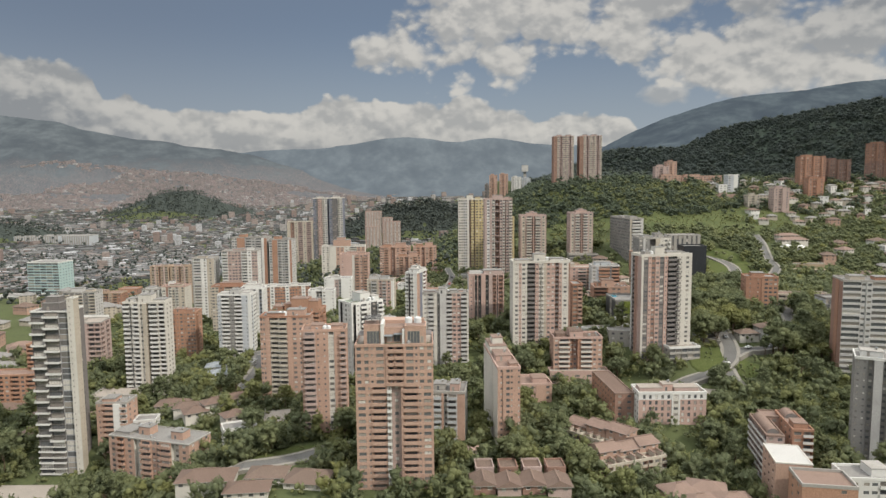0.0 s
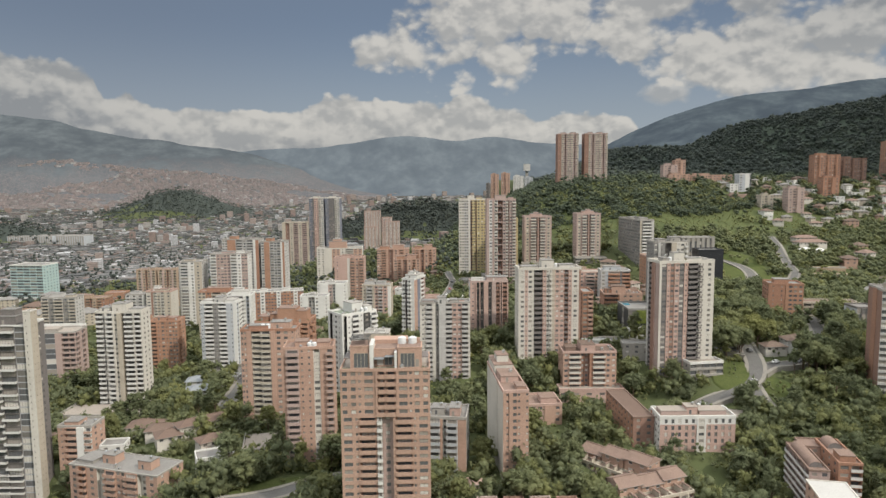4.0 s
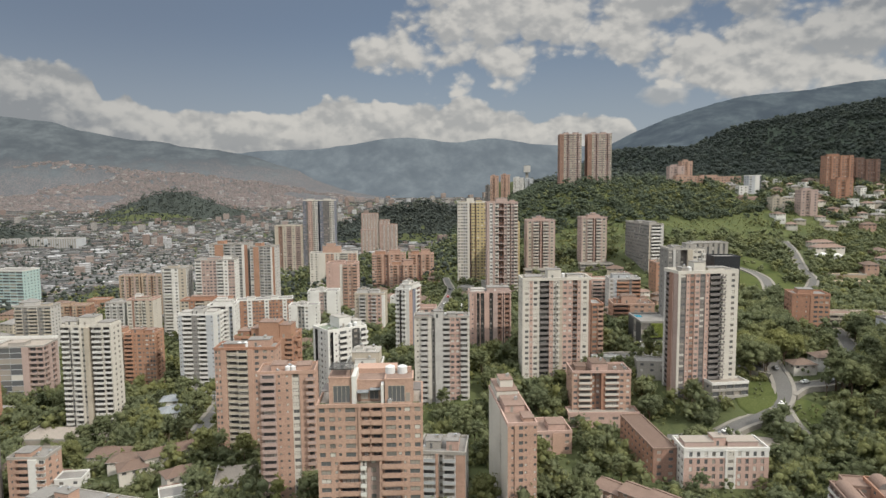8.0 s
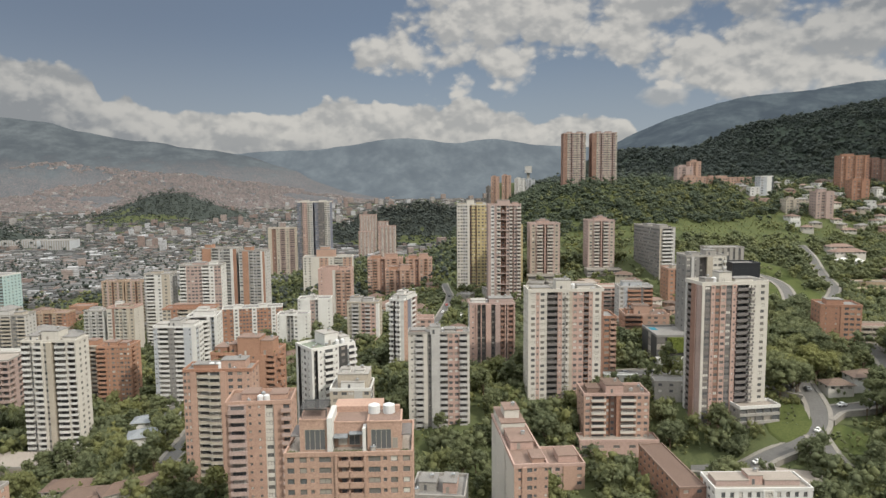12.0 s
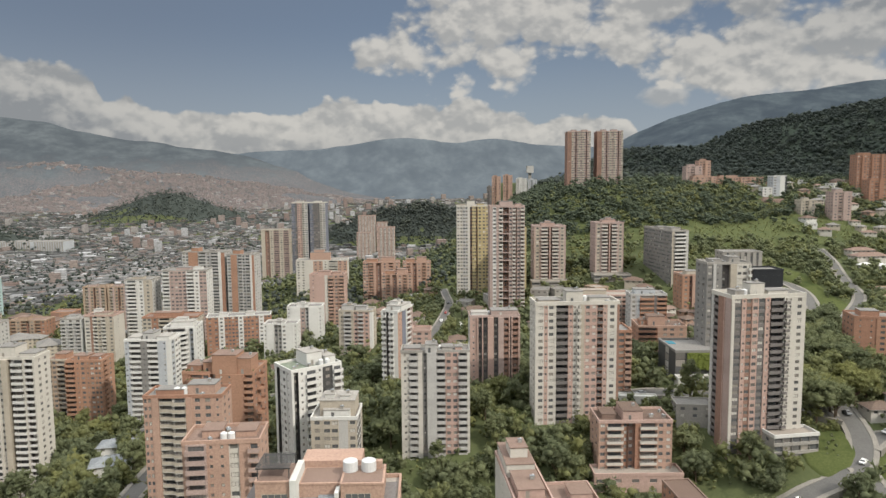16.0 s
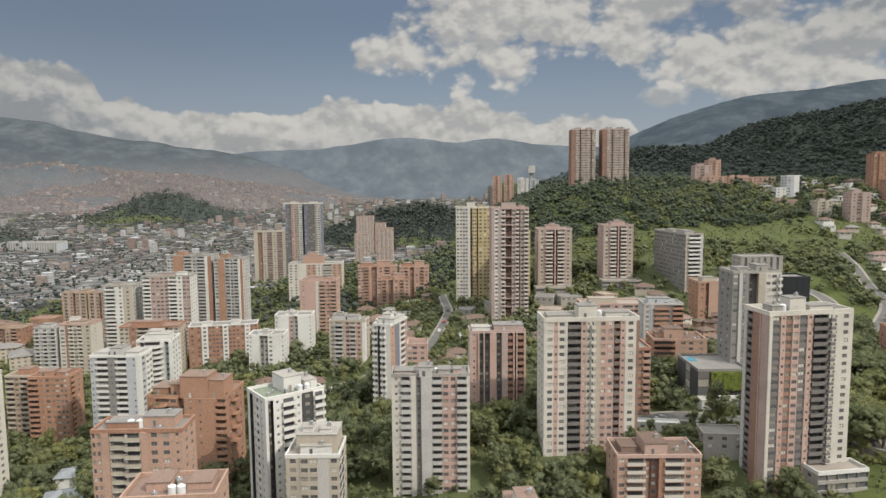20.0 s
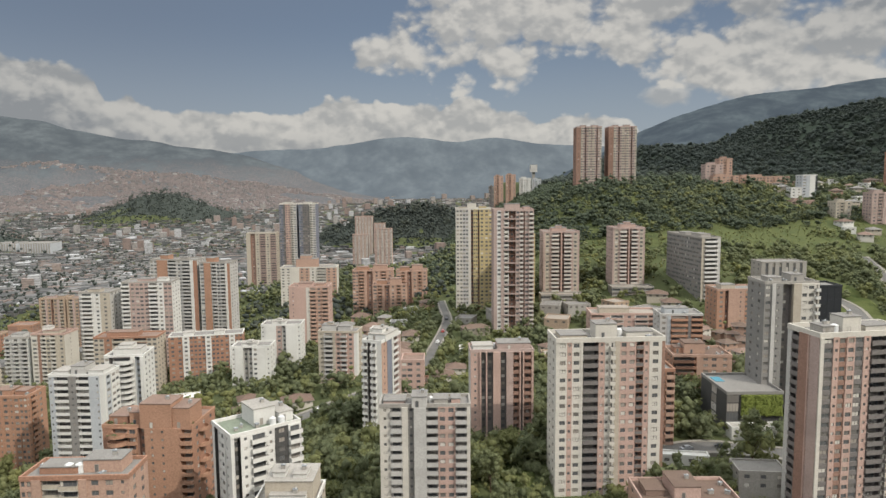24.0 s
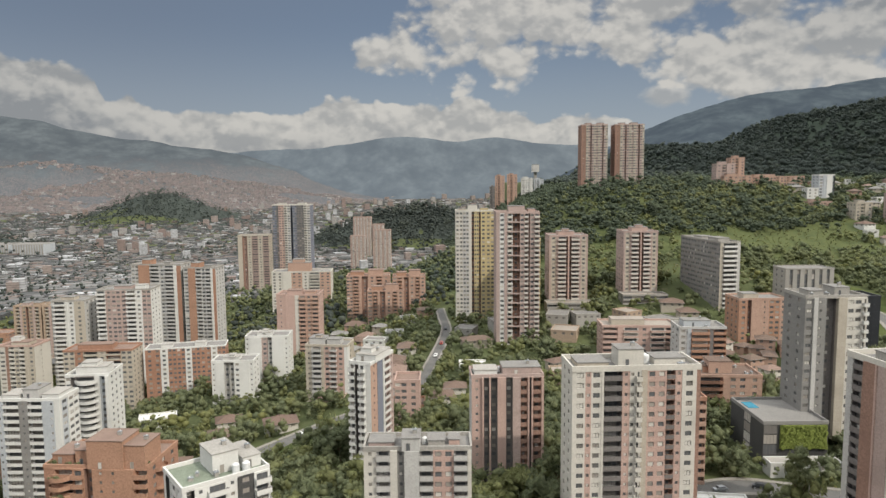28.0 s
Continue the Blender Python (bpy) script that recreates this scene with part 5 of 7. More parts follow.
tower("grey block with tall slotted crown", 197, 580, 27, 14, 0, 51, 2.9, [(2, "p", "concrete", 0)] + [(1.4, "g", "dark", -0.3), (2.0, "p", "concrete", 0)] * 6, cap="concrete", cap_h=0.6)
tower("black glazed office block", 181, 500, 17, 14, 0, 49, 3.2, [(3, "g", "black", 0)] * 5, cap="black", name="office_block", category="office building")
tower("salmon brick apartment block with stair tower", 159.5, 552, 25, 16, 2, 39, 2.7, [(4, "w", "orange", 0), (1.4, "n", "brown", 0.2), (4, "p", "salmon", 0.5), (4, "v", "salmon", 0.2), (5, "W", "orange", 0), (3, "w", "salmon", 0)], cap="salmon", trim="salmon", extras=[(4, 4, 8, 7, 2.4, "beige")])
tower("pink brick apartment block with terraces", 85, 534, 36, 16, -3, 29.5, 2.7, [(5, "b", "pink", 0), (2, "p", "pink", 0.4), (5, "R", "cream", 0), (4, "w", "pink", 0), (5, "R", "cream", 0), (4, "b", "salmon", 0)], near=False, cap="pink", trim="pink", roof="paving", extras=[(5, 4, 16, 8, 2.8, "beige")])
tower("grey and brick apartment block with metal-clad top", 114.5, 511, 21, 14, -3, 33.5, 2.7, [(3, "w", "grey", 0), (1.5, "p", "blue_grey", 0.3), (7, "R", "orange", 0), (1.5, "p", "dark", 0.3), (5, "b", "rust", 0)], near=True, cap="grey", trim="orange", extras=[(3, 4, 12, 7, 2.8, "blue_grey")])
tower("stepped brick apartment block with terrace gardens", 106.5, 468, 25, 17, -4, 24.0, 2.7, [(7, "B", "rust", 0), (1.5, "p", "salmon", 0.4), (5, "W", "salmon", 0), (4, "w", "salmon", 0)], near=True, cap="salmon", trim="rust", roof="clay", extras=[(6, 5, 9, 8, 4.6, "salmon"), (2, 6, 4, 6, 2.4, "rust")])
tower("brick apartment block behind the white tower", 79.0, 404, 6.0, 16, 0, 36, 2.6, [(4, "W", "rust", 0), (4, "b", "salmon", 0)], near=False, cap="rust", trim="salmon")
tower("plain brick apartment block on the slope", 197.5, 432, 19.5, 15, -12, 35.6, 2.7, [(5, "v", "rust", 0), (4, "v", "rust", 0), (1.4, "p", "orange", 0.3), (5, "W", "orange", 0), (3, "w", "orange", 0)], near=False, cap="rust", extras=[(4, 4, 8, 7, 2.6, "rust")])
tower("low long beige terrace block", 219, 432, 32, 12, -8, 24, 2.8, [(4, "b", "beige", 0)] * 6, cap="beige", trim="beige", roof="clay_pale")
tower("small brick apartment block near the plain", -245, 385, 18, 14, 0, 6, 2.6, [(4, "b", "orange", 0), (3, "w", "orange", 0)] * 2, cap="orange", trim="orange", roof="clay_pale")
tower("long low brick apartment block", -275, 372, 44, 13, 4, -9, 2.6, [(4, "b", "rust", 0), (3, "w", "orange", 0)] * 5, cap="orange", trim="orange", roof="clay_pale")
tower("pale teal glass office tower with white bands", -474, 757, 38, 26, -6, 11, 3.2, [(6, "h", "teal", 0)] * 5, cap="white", name="office_block", category="office building")
tower("low white-banded office wing", -500, 735, 66, 20, -6, -24, 3.2, [(6, "h", "white", 0)] * 8, cap="white", name="office_block", category="office building")
for hx, hw in ((-1190, 118), (-1058, 74)):
    tower("long ribbed pale exhibition hall", hx, 1850, hw, 60, 4, -44, 24, [(3, "p", "blue_grey", 0), (3, "p", "concrete", 1.2)] * int(hw / 6), cap="concrete", name="exhibition_hall", category="hall", zb=-82)
tower("grey terraced office block with glazed blue-grey front", -262, 446, 28, 18, 6, 5.5, 3.3, [(2.0, "p", "mauve", 0.3), (5.5, "g", "blue_grey", 0), (5.5, "g", "blue_grey", 0.4), (3.0, "p", "mauve", 0.6), (3.5, "b", "mauve", 0), (3.5, "b", "mauve", 0.2)], cap="concrete", trim="mauve", name="office_block", category="office building", roof="paving", right=[(3, "b", "mauve", 0.2), (2, "p", "mauve", 0.4), (3, "b", "mauve", 0.2), (2, "p", "mauve", 0)], extras=[(6, 5, 9, 8, 1.6, "concrete")])
tower("long white-roofed hall behind the office block", -287, 470, 42, 12, 2, 3.0, 3.2, [(4, "h", "grey", 0)] * 8, cap="white", cap_h=1.4, name="hall", category="hall", roof="concrete")
tower("weathered grey banded apartment block", -327, 568, 27, 15, 3, 7, 2.7, [(4, "R", "grey", 0), (3, "w", "dark_grey", 0), (5, "R", "grey", 0.3), (3, "w", "dark_grey", 0), (4, "R", "grey", 0)], cap="concrete", trim="beige", extras=[(5, 4, 9, 8, 3.0, "grey"), (18, 3, 6, 7, 2.0, "beige")])
tower("brown brick apartment block at the edge of the plain", -353, 664, 29, 15, 2, -10, 2.7, [(3, "b", "rust", 0), (2.4, "w", "tan", 0.2), (3, "b", "rust", 0), (1.4, "n", "brown", 0.2), (2.4, "w", "tan", 0.2), (3, "b", "rust", 0), (2.4, "w", "rust", 0)], cap="tan", trim="tan", roof="clay_pale", extras=[(5, 4, 8, 7, 2.6, "tan")])
tower("plain orange brick apartment block with a blank flank", -361, 735, 20, 16, 2, -17, 2.7, [(6, "p", "brown", 0), (2, "v", "orange", 0), (5, "p", "orange", 0.2), (2, "v", "orange", 0)], cap="orange", roof="clay_pale")
tower("white and grey gridded apartment block", -271.5, 596, 15.5, 14, 2, 4.5, 2.65, [(2.4, "R", "white", 0), (1.2, "p", "grey", 0.3), (2.4, "R", "white", 0), (1.2, "p", "grey", 0.3), (2.4, "R", "grey", 0), (1.0, "p", "white", 0.3)], cap="concrete", trim="grey", extras=[(3, 3, 7, 7, 2.2, "grey")])
# towers on the hill
for px0, pw in ((151.5, 27.0), (186.5, 30.0)):
    tower("tall pink brick apartment tower on the hilltop", px0, 917, pw, 22, -2, 158.5, 2.75, [(4.6, "v", "brown", 0), (2.0, "w", "beige", 0.4), (2.4, "w", "mauve", 0.2), (1.2, "n", "brown", 0.4), (2.4, "w", "mauve", 0.2), (2.0, "w", "beige", 0.4), (2.0, "w", "mauve", 0), (2.0, "w", "beige", 0.4), (2.4, "w", "mauve", 0.2), (1.2, "n", "brown", 0.4), (2.4, "w", "mauve", 0.2), (1.6, "w", "beige", 0.4)], near=False, cap="mauve", extras=[(5, 4, 6, 8, 2.4, "mauve"), (17, 4, 7, 8, 2.4, "mauve")])
for kx, kw in ((-188.5, 20.5), (-165.5, 20)):
    tower("dark violet and pink high-rise tower with pale centre", kx, 975, kw, 20, 0, 76, 2.8, [(4, "W", "blue", 0), (2, "w", "dark", 0.3), (5, "W", "pink" if kx < -170 else "dark", 0.5), (3, "R", "cream", 0), (3, "W", "grey", 0)], cap="cream", trim="cream", extras=[(5, 5, 9, 8, 2.6, "cream")])
tower("tan brick high-rise block", -222, 952, 34, 20, 3, 43, 2.8, [(3, "p", "beige", 0), (3, "n", "brown", 0.3), (3, "w", "beige", 0), (4, "b", "mauve", 0), (3, "w", "beige", 0), (4, "b", "mauve", 0)], cap="beige", trim="mauve")
for bx, by, bw, zt, mat in ((279, 882, 18, 116, "mauve"), (295, 886, 13, 122, "salmon"), (283, 872, 26, 104, "salmon"), (314, 880, 50, 103, "salmon"), (374, 757, 17, 88, "mauve"), (352, 772, 13, 80, "beige"), (440, 808, 18, 99, "rust"),
                            (452, 850, 30, 126, "rust"), (490, 866, 34, 122, "brown"), (560, 880, 32, 118, "brown"), (581, 914, 36, 145, "rust"), (333, 810, 20, 80, "pink"), (94, 1348, 16, 110, "salmon"), (115, 1354, 17, 112, "salmon"), (84, 1340, 9, 92, "dark"), (140, 1362, 20, 106, "white"), (163, 1370, 16, 104, "blue_grey")):
    tower("distant brick apartment block on the hillside" if mat not in ("white", "blue_grey") else "distant pale apartment block on the hillside", bx, by, bw, 15, -4, zt, 2.8, [(3, "w", mat, 0), (2.5, "b", mat, 0), (1.5, "p", mat, 0.4), (3, "w", mat, 0)] * max(1, int(bw / 10)), cap=mat, trim=mat, extras=[(3, 3, bw * 0.4, 7, 2.8, mat)])
tower("white and blue apartment tower on the slope", 352, 829, 14, 13, 0, 104, 2.8, [(4, "W", "blue_grey", 0), (3, "p", "blue_grey", 0.3), (2.6, "p", "white", 0.6), (2.6, "p", "white", 0.5), (2, "n", "blue_grey", 0.5)], cap="white")
tower("small white apartment block on the slope", 340, 826, 10, 10, 0, 92, 2.8, [(4, "w", "white", 0)] * 2, cap="white")
tower("slim control tower on the far ridge", 192, 1590, 6, 6, 0, 120, 3, [(3, "p", "concrete", 0)], cap="concrete", extras=[(-4, -4, 14, 14, 15, "grey")], name="watch_tower", category="tower")
for fx, fy, fw, zt in ((-205, 1770, 42, 21), (-160, 1770, 26, 4), (-130, 1495, 34, 10), (-175, 1505, 30, -2)):
    tower("distant pale apartment block beyond the woods", fx, fy, fw, 16, 0, zt, 2.9, [(3, "w", "pink", 0), (2, "b", "mauve", 0), (2, "w", "cream", 0)] * max(1, int(fw / 7)), cap="pink", trim="cream", zb=min(ground_z(fx, fy), zt - 12) - 2)


def on_road(x, y, extra=0.0):
    for line, half in ROAD_LINES:
        for a, b in zip(line, line[1:]):
            ab, ap = b - a, Vector((x, y)) - a
            t = max(0, min(1, ap.dot(ab) / ab.length_squared))
            if (ap - ab * t).length < half + extra:
                return True
    return False


def built(x, y, extra=0.0):
    for cx, cy, hw, hd, turn in TAKEN:
        dx, dy = x - cx, y - cy
        c, s = math.cos(radians(turn)), math.sin(radians(turn))
        if abs(c * dx + s * dy) < hw + extra and abs(c * dy - s * dx) < hd + extra:
            return True
    return False


# ---- low houses ----
def house(label, x, y, w, d, turn, wall_h, wall="white", roof="clay", rise=None, flat=False, windows=True, group="", ridge=True):
    """A low house: walls with window openings on two sides, a hipped roof with eaves, or a flat roof with parapet."""
    c, s = math.cos(radians(turn)), math.sin(radians(turn))
    gz = [ground_z(x + c * a - s * b, y + s * a + c * b) for a, b in ((-w / 2, -d / 2), (w / 2, -d / 2), (w / 2, d / 2), (-w / 2, d / 2))]
    z0 = min(gz) - 0.8
    top = max(gz) + wall_h - z0
    base = new("house")
    base.empty_display_size = 0.5
    base.matrix_basis = pose(x, y, z0, 0, 0, turn)
    tagged(base, label, "house", group)
    TAKEN.append((x, y, w / 2 + 1.2, d / 2 + 1.2, turn))
    a = Acc()
    for which in "frbl":
        side = Side(which, w, d)
        L = side.length
        n = max(1, int(L / 3.6))
        floors = max(1, int(wall_h / 2.7))
        lo = top - floors * 2.7
        shift = lambda q: (q[0] - w / 2, q[1] - d / 2, q[2])
        k0 = len(a.v)
        a.quad(side.p(0, 0, 0), side.p(L, 0, 0), side.p(L, 0, lo), side.p(0, 0, lo), wall)
        for f in range(floors):
            za = lo + f * 2.7
            for i in range(n):
                sa, sb = L * i / n, L * (i + 1) / n
                ww = min(1.6, (sb - sa) * 0.55)
                m = (sa + sb) / 2
                hole(a, side, sa, sb, za, za + 2.7, m - ww / 2, m + ww / 2, za + 0.9, za + 2.1, 0, 0.2, wall)
                if windows and which in "frl":
                    part("window", window_mesh(round(ww, 1), 1.2, "white" if wall in ("salmon", "rust", "brown") else "dark"), base, at=Matrix.Translation(shift(side.p(m, -0.18, za + 0.9))) @ Matrix.Rotation(radians(side.turn), 4, "Z"))
                else:
                    a.quad(side.p(m - ww / 2, -0.2, za + 0.9), side.p(m + ww / 2, -0.2, za + 0.9), side.p(m + ww / 2, -0.2, za + 2.1), side.p(m - ww / 2, -0.2, za + 2.1), "glass_far")
        a.v[k0:] = [shift(q) for q in a.v[k0:]]
    part("wall", a, base)
    r = Acc()
    if flat:
        r.quad((-w / 2, -d / 2, top), (w / 2, -d / 2, top), (w / 2, d / 2, top), (-w / 2, d / 2, top), roof)
        t = 0.25
        for b in ((-w / 2 - 0.1, -d / 2 - 0.1, w / 2 + 0.1, -d / 2 + t), (-w / 2 - 0.1, d / 2 - t, w / 2 + 0.1, d / 2 + 0.1), (-w / 2 - 0.1, -d / 2 + t, -w / 2 + t, d / 2 - t), (w / 2 - t, -d / 2 + t, w / 2 + 0.1, d / 2 - t)):
            r.box(b[0], b[1], top - 0.1, b[2], b[3], top + 0.6, wall)
    else:
        e = 0.7
        h = rise or min(w, d) * 0.24
        x0, x1, y0, y1 = -w / 2 - e, w / 2 + e, -d / 2 - e, d / 2 + e
        zt = top - 0.12
        inset = min(w, d) * 0.5 if ridge else 0.0
        if w >= d:
            p, q = (x0 + inset + e, 0, zt + h), (x1 - inset - e, 0, zt + h)
            r.poly([(x0, y0, zt), (x1, y0, zt), q, p], roof)
            r.poly([(x1, y1, zt), (x0, y1, zt), p, q], roof)
            r.poly([(x1, y0, zt), (x1, y1, zt), q], roof)
            r.poly([(x0, y1, zt), (x0, y0, zt), p], roof)
        else:
            p, q = (0, y0 + inset + e, zt + h), (0, y1 - inset - e, zt + h)
            r.poly([(x1, y0, zt), (x1, y1, zt), q, p], roof)
            r.poly([(x0, y1, zt), (x0, y0, zt), p, q], roof)
            r.poly([(x0, y0, zt), (x1, y0, zt), p], roof)
            r.poly([(x1, y1, zt), (x0, y1, zt), q], roof)
        r.box(x0, y0, zt - 0.2, x1, y1, zt - 0.02, "concrete")
    made = part("roof", r, base)
    if not flat and windows:
        e = Acc()
        long = abs(q[0] - p[0]) >= abs(q[1] - p[1])
        e.box(p[0] - (0 if long else 0.2), p[1] - (0.2 if long else 0), zt + h - 0.06, q[0] + (0 if long else 0.2), q[1] + (0.2 if long else 0), zt + h + 0.2, "clay_pale" if roof == "clay" else roof)
        part("ridge_cap", e, made)
    return base


house("white villa with a grey metal hip roof", -131, 384, 15, 10, 20, 3.2, "white", "metal_roof")
house("white villa with a grey metal hip roof", -141, 409, 14, 9, 10, 3.2, "white", "metal_roof")
house("white flat-roofed villa among trees", -121, 402, 10, 8, 0, 3.4, "white", "membrane", flat=True)
house("long low house with a brown clay roof", -109, 326, 24, 8, 38, 3.0, "cream", "clay")
house("low house with a brown clay roof", -99, 306, 11, 8, 38, 2.9, "cream", "clay")
house("white modern villa with broken roof planes", -91, 287, 14, 9, 25, 4.6, "white", "membrane", flat=True)
house("white lean-to villa with pale pitched roof", -97, 297, 9, 7, 25, 3.0, "white", "clay_pale")
for hx, hy, hw, hd, ht in ((-141, 338, 15, 10, 5), (-128, 326, 13, 9, 8), (-121, 316, 11, 9, 30), (-156, 326, 11, 8, 0), (-190, 345, 13, 10, 20), (-205, 325, 12, 9, 0), (-215, 350, 14, 9, 10)):
    house("low house with a mottled clay hip roof", hx, hy, hw, hd, ht, 3.0, "cream", "clay")
for hx, hy, hw, hd, ht in ((-88, 238, 20, 11, 6), (-66, 240, 14, 10, 0), (-50, 236, 15, 12, -8), (-70, 228, 15, 9, 5)):
    house("low house with red-brown clay roof", hx, hy, hw, hd, ht, 2.7, "cream", "clay")
for k in range(4):
    house("stepped brown terrace house with white balconies", 13.6 + k * 8.8, 230 - (k % 2) * 1.2, 8.2, 9.5, 2, 3.6, "mauve" if k % 2 else "brown", "clay", group="terrace row", ridge=False)
    house("stepped brown terrace house with grey box dormers", 14.6 + k * 8.8, 240.5, 6.6, 8.0, 2, 4.6, "brown" if k % 2 else "mauve", "clay", flat=True, group="terrace row")


# stepped terracotta terraces round a court, with open roof terraces in front
def terrace_house(x, y, w, d, turn, eave, deep=5.0):
    gz = ground_z(x, y)
    house("stepped brick terrace house with weathered terracotta roof", x, y, w, d, turn, eave - gz, "salmon", "clay_pale", group="terracotta terraces", ridge=False, rise=2.0)
    c, s = math.cos(radians(turn)), math.sin(radians(turn))
    fx, fy = x - c * w / 2 + s * (d / 2 + deep + 0.1), y - s * w / 2 - c * (d / 2 + deep + 0.1)
    tower("lower brick terrace house with open roof terrace", fx, fy, w, deep, turn, eave - 2.6, 2.7, [(2.4, "b", "salmon", 0, "beige"), (0.9, "p", "beige", 0.3), (2.6, "W", "beige", 0), (0.9, "p", "beige", 0.3), (2.4, "b", "salmon", 0, "beige")],
          cap="beige", cap_h=0.8, roof="clay_pale", name="terrace_house", category="house", extras=[(w * 0.4, 0.6, 0.5, deep - 1.2, 1.9, "beige"), (w * 0.78, 0.6, 0.5, deep - 1.2, 1.9, "beige")], group="terracotta terraces")


for hx, hy in ((61.0, 288.0), (67.8, 280.4), (74.6, 272.8)):
    terrace_house(hx, hy, 9.6, 8.5, -48, -7.0, 4.0)
for hx, hy in ((63.5, 257.5), (72.2, 260.8), (80.9, 264.2)):
    terrace_house(hx, hy, 9.0, 8.5, 21, -7.4)
for hx, hy, hw, hd, ht in ((86, 236, 12, 10, 15), (97, 238, 13, 10, -20), (91, 228, 12, 9, 10), (103, 229, 12, 9, 0)):
    house("house with overlapping terracotta roofs", hx, hy, hw, hd, ht, 4.6, "salmon", "clay_pale")
# brick courtyard block, white-roofed hall and brick wing
wing = tower("brick courtyard block with barrel-vaulted terracotta roofs", 123.5, 248, 6.5, 24, -10, 1.6, 2.7, [(4, "w", "mauve", 0), (4, "w", "mauve", 0)], cap="clay_pale", cap_h=0.5, roof="clay_pale", left=[(4, "b", "mauve", 0)] * 6)
tower("brick courtyard block with barrel-vaulted terracotta roofs", 130.5, 266, 9, 8, -10, 2.6, 2.7, [(4, "w", "salmon", 0)] * 3, cap="clay_pale", cap_h=0.5, roof="clay_pale")
corner = tower("brick corner block with an arched roof window", 134, 249, 7.5, 22, -10, 3.4, 2.7, [(4, "W", "rust", 0), (4, "b", "rust", 0)], cap="rust", cap_h=0.6, roof="clay_pale", extras=[(1, 2, 5, 6, 2.0, "rust")])


def barrel_roof(owner, x0, y0, w, d, z):
    """A half-round tiled vault with glazed ends."""
    a, n = Acc(), 10
    arc = [(x0 + w / 2 - w / 2 * math.cos(math.pi * i / n), z + w * 0.42 * math.sin(math.pi * i / n)) for i in range(n + 1)]
    for (xa, za), (xb, zb) in zip(arc, arc[1:]):
        a.quad((xb, y0, zb), (xa, y0, za), (xa, y0 + d, za), (xb, y0 + d, zb), "clay_pale")
    for y in (y0 + 0.1, y0 + d - 0.1):
        a.poly([(xa, y, za) for xa, za in arc], "dark")
    part("vault", a, owner, "half-round terracotta roof vault")


barrel_roof(wing, 0.9, 3.0, 4.6, 19, 1.6 - wing.location.z)
barrel_roof(corner, 1.2, 13.5, 5.0, 7.5, 3.4 - corner.location.z)
tower("brick hall with a plain white roof", 117, 227.5, 12, 17.5, -12, 0.0, 3.0, [(5, "p", "salmon", 0)] * 3, cap="cream", cap_h=0.25, roof="grey", name="hall", category="hall")
tower("orange brick wing with curved grey gutter roof", 117.5, 211, 17, 13, -10, -0.8, 2.8, [(5, "p", "orange", 0), (5, "w", "orange", 0)], cap="concrete", roof="clay_pale")
tower("white flat-roofed modern house with terraces", 141, 224, 16, 12, -4, -5.0, 3.0, [(4, "w", "white", 0), (5, "W", "white", 0), (5, "b", "white", 0)], cap="white", roof="membrane", name="house", category="house", extras=[(9, 3, 6, 7, 2.8, "white")])
tower("white flat-roofed modern house with terraces", 158, 220, 16, 16, -4, -5.4, 3.0, [(4, "W", "grey", 0), (5, "b", "grey", 0)], cap="concrete", roof="membrane", name="house", category="house")
house("cream roadside restaurant with a long terracotta roof", 333, 636, 26, 11, 4, 4.4, "cream", "clay_pale")
house("cream roadside restaurant with a long terracotta roof", 336, 652, 20, 9, 4, 4.0, "cream", "clay_pale")
house("white tent roof beside the restaurant", 322, 622, 9, 7, 10, 2.6, "white", "white", rise=2.2, windows=False)
house("white tent roof beside the restaurant", 333, 620, 8, 7, 10, 2.6, "white", "white", rise=2.2, windows=False)
tower("dark glazed round-fronted office block", 228, 394, 12, 12, 0, 28, 3.2, [(2.4, "g", "blue_grey", 0), (2.4, "g", "dark", 0.6), (2.4, "g", "dark", 0.9), (2.4, "g", "dark", 0.6), (2.4, "g", "blue_grey", 0)], cap="dark", name="office_block", category="office building")
house("white flat-roofed hall beside the office block", 246, 388, 22, 10, 0, 5.0, "rust", "white", flat=True, windows=False)
house("villa with brown hip roof beside the junction", 172, 373, 11, 8, 0, 3.2, "cream", "clay")
house("villa with brown hip roof beside the junction", 186, 376, 14, 9, 0, 4.6, "white", "clay")
# drive, canopy and modern house below the green wall
house("grey modern house with flat roof and glazed front", 101, 376, 14, 9, -6, 5.6, "concrete", "membrane", flat=True)
house("long white canopy roof over parked cars", 84, 391, 15, 4, -8, 3.0, "white", "white", flat=True, windows=False)
house("white low garage building with dark openings", 118, 411, 22, 5, 0, 3.2, "white", "concrete", flat=True)
house("white flat canopy building", -131, 524, 17, 9, 20, 3.2, "white", "white", flat=True)
for hx, hy, hw, hd, ht in ((-90, 492, 13, 9, 15), (-66, 501, 14, 10, 20), (-99, 462, 13, 9, 10), (-112, 470, 12, 9, 0), (6, 487, 10, 9, 10), (12, 498, 9, 8, 0), (-17, 545, 12, 10, 10), (-20, 562, 12, 10, 0), (-92, 510, 11, 9, 20), (58, 440, 13, 10, 0), (62, 456, 11, 9, 5), (-14, 585, 10, 12, 0)):
    house("small house with a red-brown tile roof", hx, hy, hw, hd, ht, 3.2, "cream", "clay")
house("white low car park building beside the street", 21, 532, 13, 9, 0, 3.4, "white", "white", flat=True)
house("pink brick house on the street", -16, 526, 9, 12, 0, 7.0, "pink", "clay_pale")


